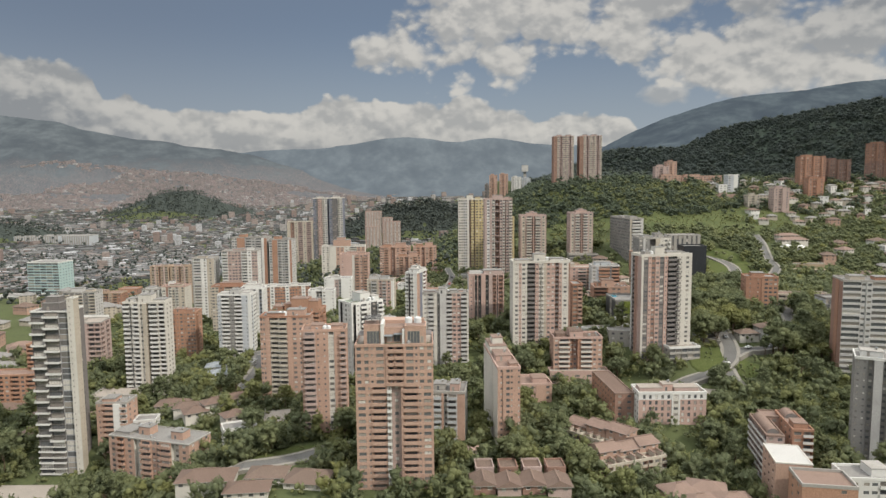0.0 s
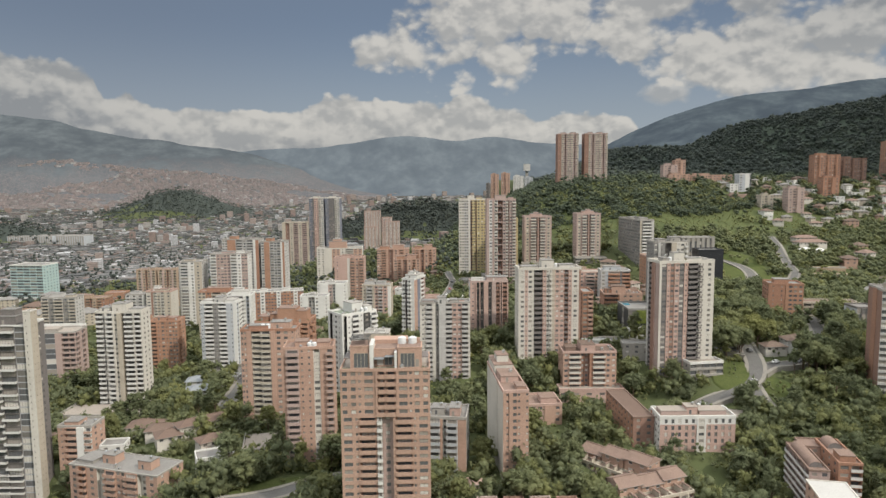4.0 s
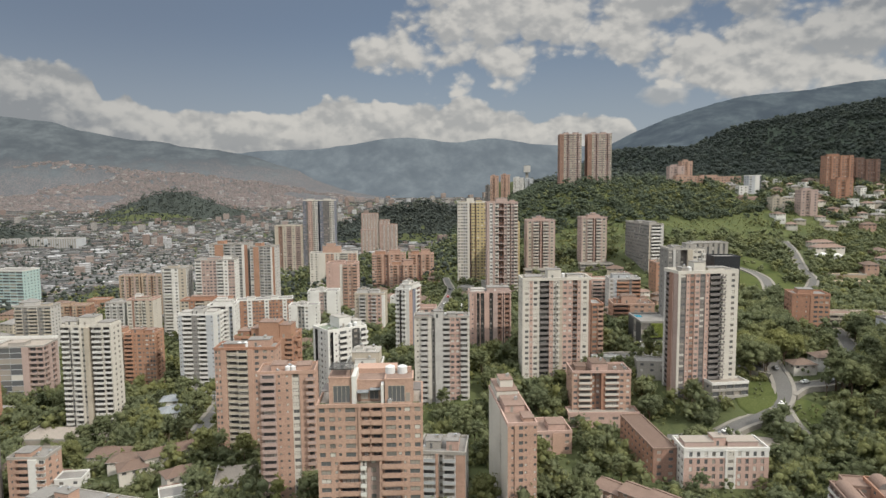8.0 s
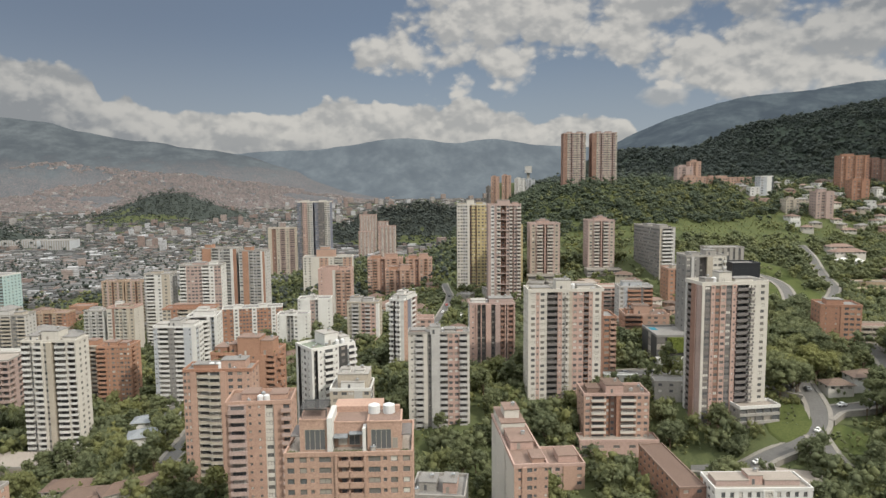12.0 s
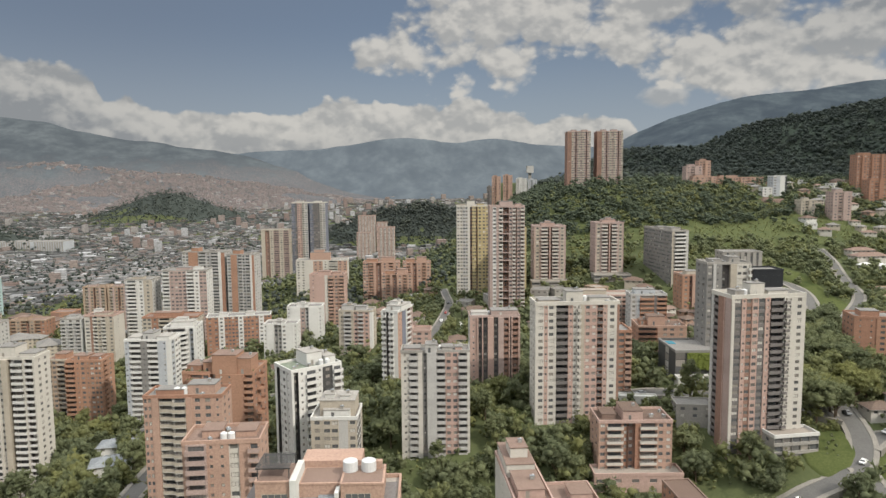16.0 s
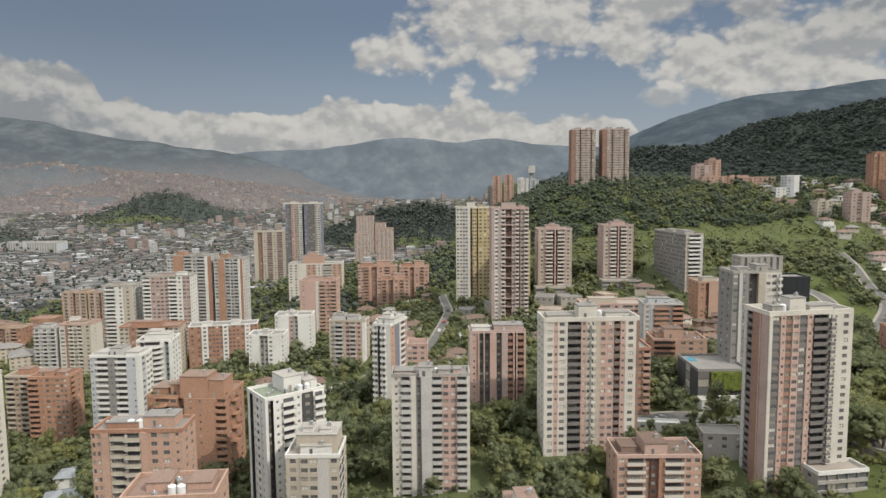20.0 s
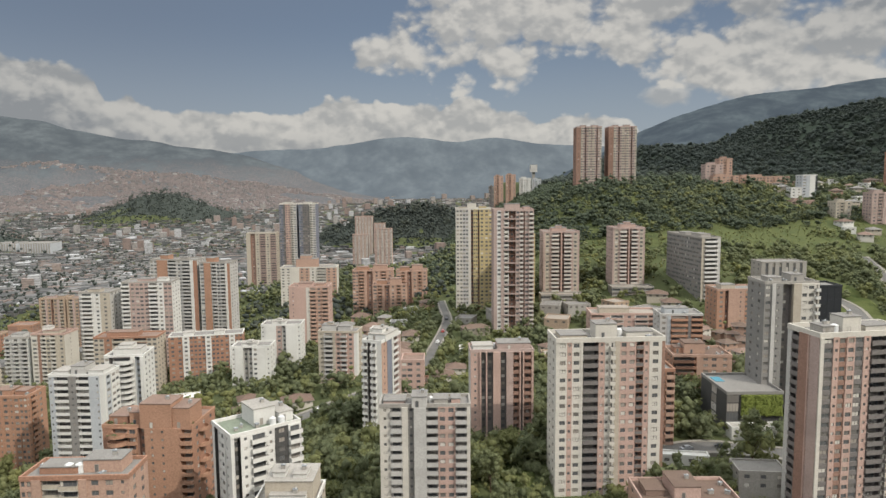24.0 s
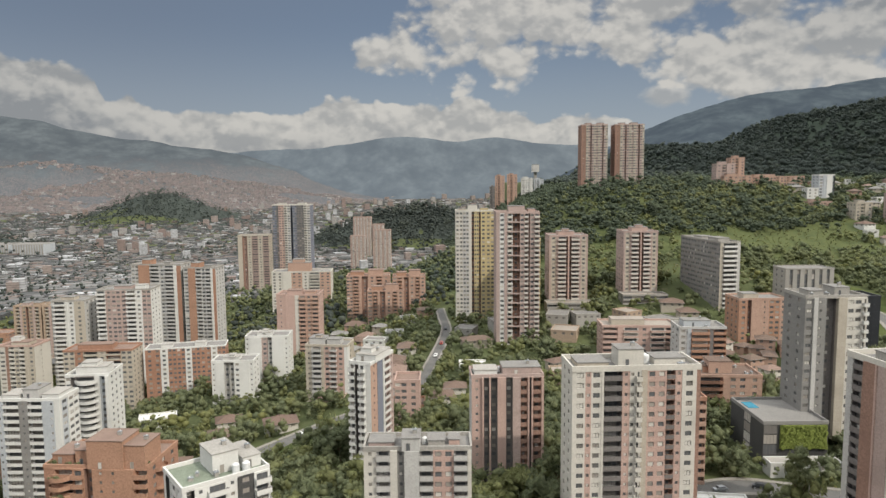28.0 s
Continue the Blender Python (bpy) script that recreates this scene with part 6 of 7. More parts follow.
def house_field(count, x0, x1, y0, y1, seed, label_set, size=(8, 14), tall=(2.8, 6.0)):
    r = random.Random(seed)
    made = tries = 0
    while made < count and tries < count * 14:
        tries += 1
        x, y = r.uniform(x0, x1), r.uniform(y0, y1)
        w, d = r.uniform(*size), r.uniform(size[0] * 0.8, size[1] * 0.8)
        if built(x, y, max(w, d) * 0.55) or on_road(x, y, max(w, d) * 0.5):
            continue
        label, wall, roof, flat = label_set[r.randrange(len(label_set))]
        house(label, x, y, w, d, r.choice((0, 12, -15, 30, 75)) + r.uniform(-5, 5), r.uniform(*tall), wall, roof, flat=flat, windows=False)
        made += 1


HOMES = [("small white house with a clay tile roof", "white", "clay", False), ("small cream house with pale terracotta roof", "cream", "clay_pale", False), ("brick house with a clay tile roof", "salmon", "clay", False), ("white flat-roofed house on the slope", "white", "membrane", True), ("small house with a grey sheet roof", "beige", "membrane", False)]
FLATS = [("low flat-roofed tan building between the towers", "tan", "paving", True), ("low flat-roofed concrete building", "concrete", "membrane", True), ("low house with a weathered tile roof", "beige", "clay", False)]
house_field(24, 134, 178, 494, 550, 31, [HOMES[1], HOMES[2], HOMES[2]], (6, 10), (4, 7))
house_field(16, 112, 152, 486, 510, 32, HOMES[:3], (7, 10), (3, 6))
house_field(20, 300, 430, 430, 640, 33, HOMES, (8, 16))
house_field(84, 340, 600, 705, 880, 34, HOMES, (7, 13))
house_field(16, -330, -205, 300, 540, 35, [HOMES[4], HOMES[2], HOMES[1], HOMES[4]], (10, 20))
house_field(30, -470, -250, 490, 800, 39, [HOMES[4], HOMES[2], HOMES[4]], (12, 24), (5, 12))
house_field(14, -90, 10, 600, 690, 36, HOMES, (8, 14))
house_field(14, 20, 150, 575, 615, 37, FLATS, (10, 18), (3, 5))
house_field(14, 60, 110, 478, 528, 38, FLATS, (8, 13), (3, 6))


# ---- paved terraces ----
def terrace(label, x, y, w, d, turn, mat="paving"):
    z = max(ground_z(x + a, y + b) for a in (-w / 2, 0, w / 2) for b in (-d / 2, 0, d / 2)) + 0.5
    a = Acc()
    a.box(-w / 2, -d / 2, -7, w / 2, d / 2, 0, mat)
    for b in ((-w / 2, -d / 2, w / 2, -d / 2 + 0.3), (-w / 2, -d / 2 + 0.3, -w / 2 + 0.3, d / 2), (w / 2 - 0.3, -d / 2 + 0.3, w / 2, d / 2)):
        a.box(b[0], b[1], 0.004, b[2], b[3], 0.9, "concrete")
    ob = new("terrace", a.mesh("terrace"))
    ob.matrix_basis = pose(x, y, z, 0, 0, turn)
    tagged(ob, label, "terrace", kind="structure")
    TAKEN.append((x, y, w / 2, d / 2, turn))
    return z


house("white stepped villa behind the brick block", -143, 312, 10, 8, 8, 5.5, "white", "membrane", flat=True)
terrace("pale paved forecourt with a low wall", -182, 382, 44, 19, 0)
terrace("pale paved forecourt with parked cars", -76, 305, 17, 20, 12)
terrace("bare beige building plot", -186, 283, 34, 20, 0)
terrace("brick-paved forecourt beside the block", 10, 265, 15, 8, -8, "pink")
terrace("bare earth building site with low retaining walls", 316, 566, 34, 16, -6, "earth")
terrace("upper bench of a bare earth building site", 318, 584, 28, 12, -6, "earth")
terrace("beige stepped retaining wall on the slope", 262, 468, 26, 8, -6, "beige")
terrace("pale paved forecourt by the road", 128, 318, 15, 17, -20)


# ---- cars ----
PAINT = {"white_paint": (0.72, 0.72, 0.70), "grey_paint": (0.22, 0.23, 0.24), "dark_paint": (0.03, 0.032, 0.036), "red_paint": (0.35, 0.04, 0.03), "yellow_paint": (0.65, 0.45, 0.05)}
for key, value in PAINT.items():
    M[key] = surface(key, value, 0.28, 0.03, dirt=0.05)
M["rubber"] = surface("rubber", (0.02, 0.02, 0.02), 0.9, 0.1)


def car_model(paint):
    body = bmesh.new()
    outline = [(-2.1, 0.35), (-2.15, 0.85), (-1.35, 0.98), (-0.75, 1.45), (0.85, 1.48), (1.55, 1.0), (2.1, 0.88), (2.15, 0.35)]
    rows = [[body.verts.new((x, s * (0.84 if z < 1.1 else 0.68), z)) for x, z in outline] for s in (-1, 1)]
    n = len(outline)
    for i in range(n):
        j = (i + 1) % n
        body.faces.new((rows[0][i], rows[0][j], rows[1][j], rows[1][i]))
    body.faces.new(list(reversed(rows[0])))
    body.faces.new(rows[1])
    bmesh.ops.recalc_face_normals(body, faces=body.faces)
    me = bpy.data.meshes.new("body")
    body.to_mesh(me)
    body.free()
    me.materials.append(M[paint])
    panes = [("side_window", [(-1.15, s * 0.80, 1.02), (1.30, s * 0.80, 1.02), (0.8, s * 0.72, 1.4), (-0.7, s * 0.72, 1.4)][::s]) for s in (-1, 1)]
    panes.append(("windscreen", [(-1.34, -0.7, 1.03), (-1.34, 0.7, 1.03), (-0.8, 0.6, 1.44), (-0.8, -0.6, 1.44)]))
    panes.append(("rear_window", [(1.52, 0.7, 1.06), (1.52, -0.7, 1.06), (0.9, -0.6, 1.47), (0.9, 0.6, 1.47)]))
    glass = []
    for pane_name, corners in panes:
        pane = Acc()
        pane.poly(corners, "black")
        glass.append((pane_name, pane.mesh(pane_name)))
    wheel = Acc()
    wheel.tube(0, 0, -0.11, 0.11, 0.32, 0.32, "rubber", 12)
    return me, glass, wheel.mesh("wheel")


def rim_mesh():
    a = Acc()
    a.tube(0, 0, -0.13, 0.13, 0.19, 0.19, "tank", 10)
    return a.mesh("rim")


RIM = rim_mesh()
CARS = {k: car_model(k) for k in PAINT}


def car(x, y, turn, paint, z=None):
    base = new("car", CARS[paint][0])
    base.matrix_basis = pose(x, y, (ground_z(x, y) + 1.07) if z is None else z, 0, 0, turn)
    tagged(base, paint.split("_")[0] + " car standing on the road", "car", "parked cars")
    for pane_name, pane in CARS[paint][1]:
        part(pane_name, pane, base)
    for wx in (-1.35, 1.35):
        for wy in (-0.8, 0.8):
            w = part("wheel", CARS[paint][2], base, at=pose(wx, wy, 0.32, 90, 0, 0))
            part("rim", RIM, w, "silver wheel rim")


for cx, cy, ct, cp in ((150, 346.5, 42, "white_paint"), (160.5, 374, 82, "grey_paint"), (120, 332.2, 14, "white_paint"), (168, 361.6, 18, "white_paint"), (181, 361.2, 8, "grey_paint"), (196, 369, 30, "white_paint"), (205, 384, 65, "dark_paint"), (176, 438, 68, "white_paint"),
                       (2.6, 560, 84, "white_paint"), (5.6, 585, 84, "red_paint"), (8, 618, 85, "dark_paint"), (-52, 487.5, 35, "white_paint"), (-79, 464.5, 40, "grey_paint"), (100, 400.5, -20, "dark_paint"), (88, 399.5, 12, "grey_paint"), (-100, 251.5, 0, "white_paint")):
    car(cx, cy, ct, cp)


# ---- plants ----
def blob(rng, level=1):
    bm = bmesh.new()
    bmesh.ops.create_icosphere(bm, subdivisions=level, radius=1.0)
    v = np.array([p.co for p in bm.verts])
    f = np.array([[q.index for q in p.verts] for p in bm.faces])
    bm.free()
    v *= 1 + rng.uniform(-0.28, 0.28, (len(v), 1))
    return v, f


def crown_arrays(rng, clumps, leaves, level=1, tall=0.8):
    """A crown of unit radius: lumpy clumps of many sizes with loose leaf sprays round them."""
    vs, fs, n = [], [], 0
    cs = []
    for i in range(clumps):
        a, h = rng.uniform(0, 2 * math.pi), rng.uniform(-0.4, 1.0)
        r = math.sqrt(max(0.05, 1 - (h * 0.9) ** 2)) * rng.uniform(0.35, 0.95)
        c = np.array([r * math.cos(a), r * math.sin(a), h * tall])
        s = rng.uniform(0.2, 0.36) if clumps > 20 else rng.uniform(0.26, 0.46)
        cs.append((c, s))
        v, f = blob(rng, level)
        vs.append(v * s * 0.84 * np.array([1, 1, 0.8]) + c)
        fs.append(f + n)
        n += len(v)
    lv = []
    for i in range(leaves):
        c, s = cs[rng.integers(len(cs))]
        d = rng.normal(size=3)
        d /= np.linalg.norm(d) + 1e-6
        p = c + d * s * rng.uniform(0.72, 1.25)
        q = rng.normal(size=(3, 3)) * (0.085 if leaves > 500 else 0.12)
        lv.append(p + q)
    if leaves:
        lv = np.concatenate(lv)
        vs.append(lv)
        fs.append(np.arange(len(lv)).reshape(-1, 3) + n)
    return np.concatenate(vs), np.concatenate(fs)


def trunk_acc(rng, height):
    a = Acc()
    a.tube(0, 0, -1.5, height * 0.55, 0.28, 0.2, "bark", 7)
    for i in range(4):
        an = rng.uniform(0, 2 * math.pi)
        r = height * 0.22
        n = len(a.v)
        a.tube(0, 0, 0, 1, 0.13, 0.06, "bark", 5)
        b, e = Vector((0, 0, height * (0.32 + 0.05 * i))), Vector((math.cos(an) * r, math.sin(an) * r, height * 0.72))
        d = e - b
        m4 = Matrix.Translation(b) @ d.to_track_quat("Z", "Y").to_matrix().to_4x4() @ Matrix.Diagonal((1, 1, d.length, 1))
        a.v[n:] = [tuple(m4 @ Vector(p)) for p in a.v[n:]]
    return a


rng = np.random.default_rng(5)
TREES = []
for kind, (mat, rad, tall, hgt) in enumerate((("leaf", 4.6, 0.75, 8.5), ("leaf_dark", 5.2, 0.85, 10.5), ("leaf", 5.8, 0.65, 9.5), ("leaf_bright", 4.2, 0.8, 8.0), ("leaf_dark", 3.4, 1.5, 11.0), ("leaf_bright", 5.0, 0.6, 7.5), ("leaf", 3.8, 1.1, 10.0))):
    v, f = crown_arrays(rng, 34, 800, 1, tall)
    v = v * rad + np.array([0, 0, hgt * 0.85])
    crown = np_mesh("crown", v, f, [mat])
    crown.polygons.foreach_set("use_smooth", [True] * len(f))
    trunk = trunk_acc(rng, hgt).mesh("trunk")
    TREES.append((trunk, crown, mat))
TREE_LABEL = {"leaf": "broad green tree with an uneven leafy crown", "leaf_dark": "tall dark green tree with a dense crown", "leaf_bright": "bright yellow-green garden tree"}


def near_trees(count):
    r = random.Random(11)
    got = []
    tries = 0
    while len(got) < count and tries < 20000:
        tries += 1
        y = r.uniform(225, 470)
        half = 40 + 0.60 * y
        x = r.uniform(-half, half)
        if built(x, y, 2.2) or on_road(x, y, 1.0) or in_clearing(x, y):
            continue
        if any((x - a) ** 2 + (y - b) ** 2 < 38 for a, b in got):
            continue
        got.append((x, y))
        k = r.randrange(len(TREES))
        trunk, crown, mat = TREES[k]
        base = new("tree", trunk)
        s = r.uniform(0.6, 1.15)
        base.matrix_basis = Matrix.Translation((x, y, ground_z(x, y) + 0.2)) @ Matrix.Rotation(r.uniform(0, 6.3), 4, "Z") @ Matrix.Diagonal((s, s, s * r.uniform(0.85, 1.15), 1))
        tagged(base, TREE_LABEL[mat], "tree", "garden trees")
        part("crown", crown, base)
    return got


CLEARINGS = [(102, 284, 11), (141, 354, 11), (134, 345, 7), (160, 341, 8), (148, 336, 6), (-76, 304, 9), (95, 402, 9), (-62, 262, 8), (-72, 464, 9), (-60, 472, 11), (-48, 479, 10), (-36, 486, 8)]


def in_clearing(x, y):
    return any((x - a) ** 2 + (y - b) ** 2 < c * c for a, b, c in CLEARINGS)


def scatter(name, label, mats, count, pick, size, clumps, leaves, seed, category="woodland", level=1, flat=1.0):
    """One mass of trees that nobody could count."""
    g = np.random.default_rng(seed)
    protos = [crown_arrays(g, clumps, leaves, level, g.uniform(0.6, 1.2)) for _ in range(7)]
    r = random.Random(seed)
    vs, fs, ms, n = [], [], [], 0
    for i in range(count):
        p = pick(r)
        if p is None:
            continue
        x, y = p
        v, f = protos[r.randrange(7)]
        s = r.uniform(*size)
        a = r.uniform(0, 6.3)
        c, q = math.cos(a) * s, math.sin(a) * s
        w = np.empty_like(v)
        w[:, 0], w[:, 1], w[:, 2] = v[:, 0] * c - v[:, 1] * q + x, v[:, 0] * q + v[:, 1] * c + y, v[:, 2] * s * flat * r.uniform(0.8, 1.3) + ground_z(x, y) + s * 0.55 * flat
        vs.append(w)
        fs.append(f + n)
        ms.append(np.full(len(f), r.randrange(len(mats))))
        n += len(w)
    me = np_mesh(name, np.concatenate(vs), np.concatenate(fs), mats, np.concatenate(ms))
    me.polygons.foreach_set("use_smooth", [True] * len(me.polygons))
    tagged(new(name, me), label, category, kind="stuff")


def on_bank(x, y):
    """Whether a spot lies on the mown bank between the two roads."""
    dx, dy = x - 248, y - 562
    return ((0.988 * dx - 0.156 * dy) / 21) ** 2 + ((0.156 * dx + 0.988 * dy) / 67) ** 2 < 1


def pick_town(r):
    y = r.uniform(455, 860)
    x = r.uniform(-0.62 * y, 0.66 * y) if r.random() < 0.7 else r.uniform(200, 0.7 * y)
    if built(x, y, 1.5) or on_road(x, y, 1.0) or in_clearing(x, y):
        return None
    if x > 190 and 670 < y < 790 and noise.noise((x * 0.012, y * 0.02, 3)) > -0.3:
        return None
    if on_bank(x, y) and r.random() < 0.93:
        return None
    if x < -230 and r.random() < 0.25:
        return None
    return x, y


def pick_gaps(r):
    x, y = r.uniform(-215, 150), r.uniform(400, 690)
    return None if built(x, y, 1.2) or on_road(x, y, 0.8) or in_clearing(x, y) else (x, y)


def pick_slope(r):
    y = r.uniform(400, 900)
    x = r.uniform(205, 0.70 * y + 40)
    if built(x, y, 1.2) or on_road(x, y, 0.5) or on_bank(x, y) or ((x - 290) / 120) ** 2 + ((y - 728) / 38) ** 2 < 1:
        return None
    return x, y


def pick_meadow(r):
    x, y = r.uniform(150, 480), r.uniform(640, 800)
    return None if built(x, y, 0.6) or on_road(x, y) else (x, y)


def pick_under(r):
    y = r.uniform(222, 470)
    half = 40 + 0.62 * y
    x = r.uniform(-half, half)
    return None if built(x, y, -0.4) or on_road(x, y, 0.3) else (x, y)


def pick_hill(r):
    if r.random() < 0.3:
        return r.uniform(-50, 340), r.uniform(1000, 1450)
    y = r.uniform(745, 1010)
    x = r.uniform(-20, 760)
    if built(x, y, 1.5) or (x > 300 and r.random() < 0.55):
        return None
    return x, y


def pick_ridge(r):
    y = r.uniform(980, 1680)
    x = r.uniform(200, 1250)
    return None if built(x, y, 1.0) else (x, y)


def pick_knoll(r):
    k = r.random()
    if k < 0.35:
        return r.gauss(-60, 190), r.gauss(1960, 80)
    if k < 0.6:
        return r.gauss(-1180, 210), r.gauss(2890, 120)
    if k < 0.75:
        return r.gauss(-1330, 190), r.gauss(1930, 70)
    return r.gauss(60, 200), r.gauss(1960, 90)


def pick_plain(r):
    y = 700 + 2600 * r.random() ** 1.6
    x = r.uniform(-0.70 * y, 0.02 * y)
    return None if built(x, y, 3) else (x, y)


def pick_garden(r):
    y = r.uniform(222, 480)
    half = 40 + 0.64 * y
    x = r.uniform(-half, half)
    return None if built(x, y, 1.6) or on_road(x, y, 1.2) or in_clearing(x, y) else (x, y)


near_trees(240)


def roadside_trees():
    """Tall trees close along both sides of the winding road, which they half hide."""
    r = random.Random(19)
    spots = []
    for line, lo, hi in ((ROAD_LINES[0][0], 366, 485), (ROAD_LINES[2][0], 361, 425)):
        for i in range(1, len(line) - 1):
            p, q = line[i], line[i + 1]
            d = (q - line[i - 1]).normalized()
            if lo < p.y < hi:
                for k in range(max(1, int((q - p).length / 5))):
                    c = p + d * 5 * k
                    spots += [(c.x - d.y * off, c.y + d.x * off) for off in ((-12, -5.6, 5.6, 12) if lo == 366 else (-12, -5.6))]
    for x, y in spots:
            x, y = x + r.uniform(-1, 1), y + r.uniform(-1, 1)
            if built(x, y, 1.0):
                continue
            trunk, crown, mat = TREES[r.randrange(len(TREES))]
            base = new("tree", trunk)
            s = r.uniform(0.95, 1.4)
            base.matrix_basis = Matrix.Translation((x, y, ground_z(x, y) + 0.2)) @ Matrix.Rotation(r.uniform(0, 6.3), 4, "Z") @ Matrix.Diagonal((s, s, s, 1))
            tagged(base, TREE_LABEL[mat], "tree", "roadside trees")
            part("crown", crown, base)


roadside_trees()


def half_round(radius, high, mat="orange"):
    """A half-round balcony: slab and upright parapet."""
    a = Acc()
    n = 12
    for i in range(n):
        u, w = math.pi * i / n, math.pi * (i + 1) / n
        for r0, r1, z0, z1, m in ((0.0, radius, -0.2, 0.0, mat), (radius - 0.12, radius, 0.0, high, mat)):
            p = [(-r * math.cos(q), -r * math.sin(q)) for q in (u, w) for r in (r0, r1)]
            a.poly([(*p[0], z1), (*p[1], z1), (*p[3], z1), (*p[2], z1)], m)
            a.poly([(*p[1], z0), (*p[3], z0), (*p[3], z1), (*p[1], z1)], m)
            a.poly([(*p[1], z0), (*p[0], z0), (*p[2], z0), (*p[3], z0)], m)
    return a.mesh("balcony")


def dress_curved():
    """Rounded white balconies up the front of the white tower."""
    top = 23.4 - curved.location.z
    bow = half_round(4.2, 1.0, "white")
    for k in range(1, 14):
        part("balcony", bow, curved, at=Matrix.Translation((8.6, -0.2, top - k * 2.65 + 0.1)))


dress_curved()


def dress_sail():
    """Curved balconies and roof plants of the orange brick tower."""
    H = 24.6 - sail.location.z
    g = np.random.default_rng(4)

    wide, slim = half_round(3.3, 0.95), half_round(2.4, 0.9)
    v, f = crown_arrays(g, 8, 260, 1, 0.7)
    shrub = np_mesh("roof_plants", v, f, ["leaf"])
    for k in range(1, 16):
        part("balcony", wide, sail, at=Matrix.Translation((5.4, -0.5, H - k * 2.55 + 0.1)))
        if k < 9 and k % 2:
            part("balcony", slim, sail, at=Matrix.Translation((29.1, 6.5, H - k * 2.55 + 0.1)) @ Matrix.Rotation(radians(90), 4, "Z"))
        if k in (1, 3, 4, 7):
            part("roof_plants", shrub, sail, "green hanging balcony plants", Matrix.Translation((4.6 + k * 0.4, -3.2, H - k * 2.55 + 0.8)) @ Matrix.Diagonal((1.5, 0.7, 0.8, 1)))
    for px, py, pz, s in ((2.0, 1.2, 0.3, 1.1), (6.6, 0.9, 0.3, 0.9), (26.0, 0.9, 0.3, 1.3), (27.6, 2.0, 0.3, 1.2), (25.4, 4.0, 3.4, 1.0), (9.0, 1.0, 0.3, 0.8)):
        part("roof_plants", shrub, sail, "green terrace plants", Matrix.Translation((px, py, H + pz + s * 0.4)) @ Matrix.Diagonal((s, s, s * 0.8, 1)))


dress_sail()
scatter("shrubbery", "dense green shrubs and undergrowth between the gardens", ["leaf", "leaf_dark", "leaf_bright"], 4000, pick_under, (1.3, 3.2), 3, 14, 21, "shrubs")
scatter("garden_woods", "crowded green trees filling the gully and gardens", ["leaf", "leaf_dark", "leaf_dark", "leaf_bright"], 3200, pick_garden, (3.0, 6.2), 8, 130, 27)
scatter("town_trees", "green street and garden trees among the blocks", ["leaf", "leaf_dark", "leaf_bright"], 4300, pick_town, (2.6, 5.6), 5, 30, 22)
scatter("street_woods", "dense green trees filling the gaps between the blocks", ["leaf", "leaf_dark", "leaf_dark", "leaf_bright"], 1500, pick_gaps, (3.0, 5.8), 7, 36, 31)
scatter("meadow_shrubs", "low olive scrub and tall grass on the open slope", ["leaf_bright", "leaf", "leaf_bright"], 2600, pick_meadow, (0.9, 2.2), 2, 14, 28, "shrubs")
scatter("hillside_trees", "green trees crowding round the hillside villas", ["leaf", "leaf_dark", "leaf_dark"], 2100, pick_slope, (3.0, 6.2), 6, 40, 29)
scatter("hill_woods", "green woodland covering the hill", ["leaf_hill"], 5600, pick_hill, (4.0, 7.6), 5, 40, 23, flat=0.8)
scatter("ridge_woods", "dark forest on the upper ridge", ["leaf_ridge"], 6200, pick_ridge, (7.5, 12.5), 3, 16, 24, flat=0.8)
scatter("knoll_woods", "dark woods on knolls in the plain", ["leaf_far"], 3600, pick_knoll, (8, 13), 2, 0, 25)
scatter("spur_woods", "green woodland on the low spur behind the blocks", ["leaf", "leaf_dark", "leaf_dark"], 900, lambda r: (r.gauss(-70, 95), r.gauss(890, 60)), (4.5, 7.5), 4, 8, 33)
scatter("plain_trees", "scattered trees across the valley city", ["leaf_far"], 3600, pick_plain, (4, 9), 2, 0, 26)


# ---- the far city and the mountains ----
def town_material(name, stops):
    """Roofs or walls of many colours, one for each building, with storey lines."""
    m = bpy.data.materials.new(name)
    m.use_nodes = True
    nt = m.node_tree
    bsdf = nt.nodes["Principled BSDF"]
    geo = nt.nodes.new("ShaderNodeNewGeometry")
    cr = nt.nodes.new("ShaderNodeValToRGB")
    cr.color_ramp.interpolation = "CONSTANT"
    while len(cr.color_ramp.elements) < len(stops):
        cr.color_ramp.elements.new(0.5)
    for e, (at, c) in zip(cr.color_ramp.elements, stops):
        e.position, e.color = at, (*c, 1)
    nt.links.new(geo.outputs["Random Per Island"], cr.inputs[0])
    w = node(nt, "ShaderNodeTexWave", Scale=0.105)
    w.wave_type, w.bands_direction = "BANDS", "Z"
    nt.links.new(geo.outputs["Position"], w.inputs["Vector"])
    g = node(nt, "ShaderNodeTexNoise", Scale=0.25, Detail=4)
    nt.links.new(geo.outputs["Position"], g.inputs["Vector"])
    col = mix(nt, ramp(nt, w.outputs[1], 0.55, 0.75, 0.0, 0.35), cr.outputs[0], (0.05, 0.05, 0.055))
    col = mix(nt, ramp(nt, g.outputs[0], 0.4, 0.7, 0.0, 0.45), col, (0.09, 0.085, 0.08))
    nt.links.new(col, bsdf.inputs["Base Color"])
    bsdf.inputs["Roughness"].default_value = 0.9
    bsdf.inputs["Specular IOR Level"].default_value = 0.1
    return m


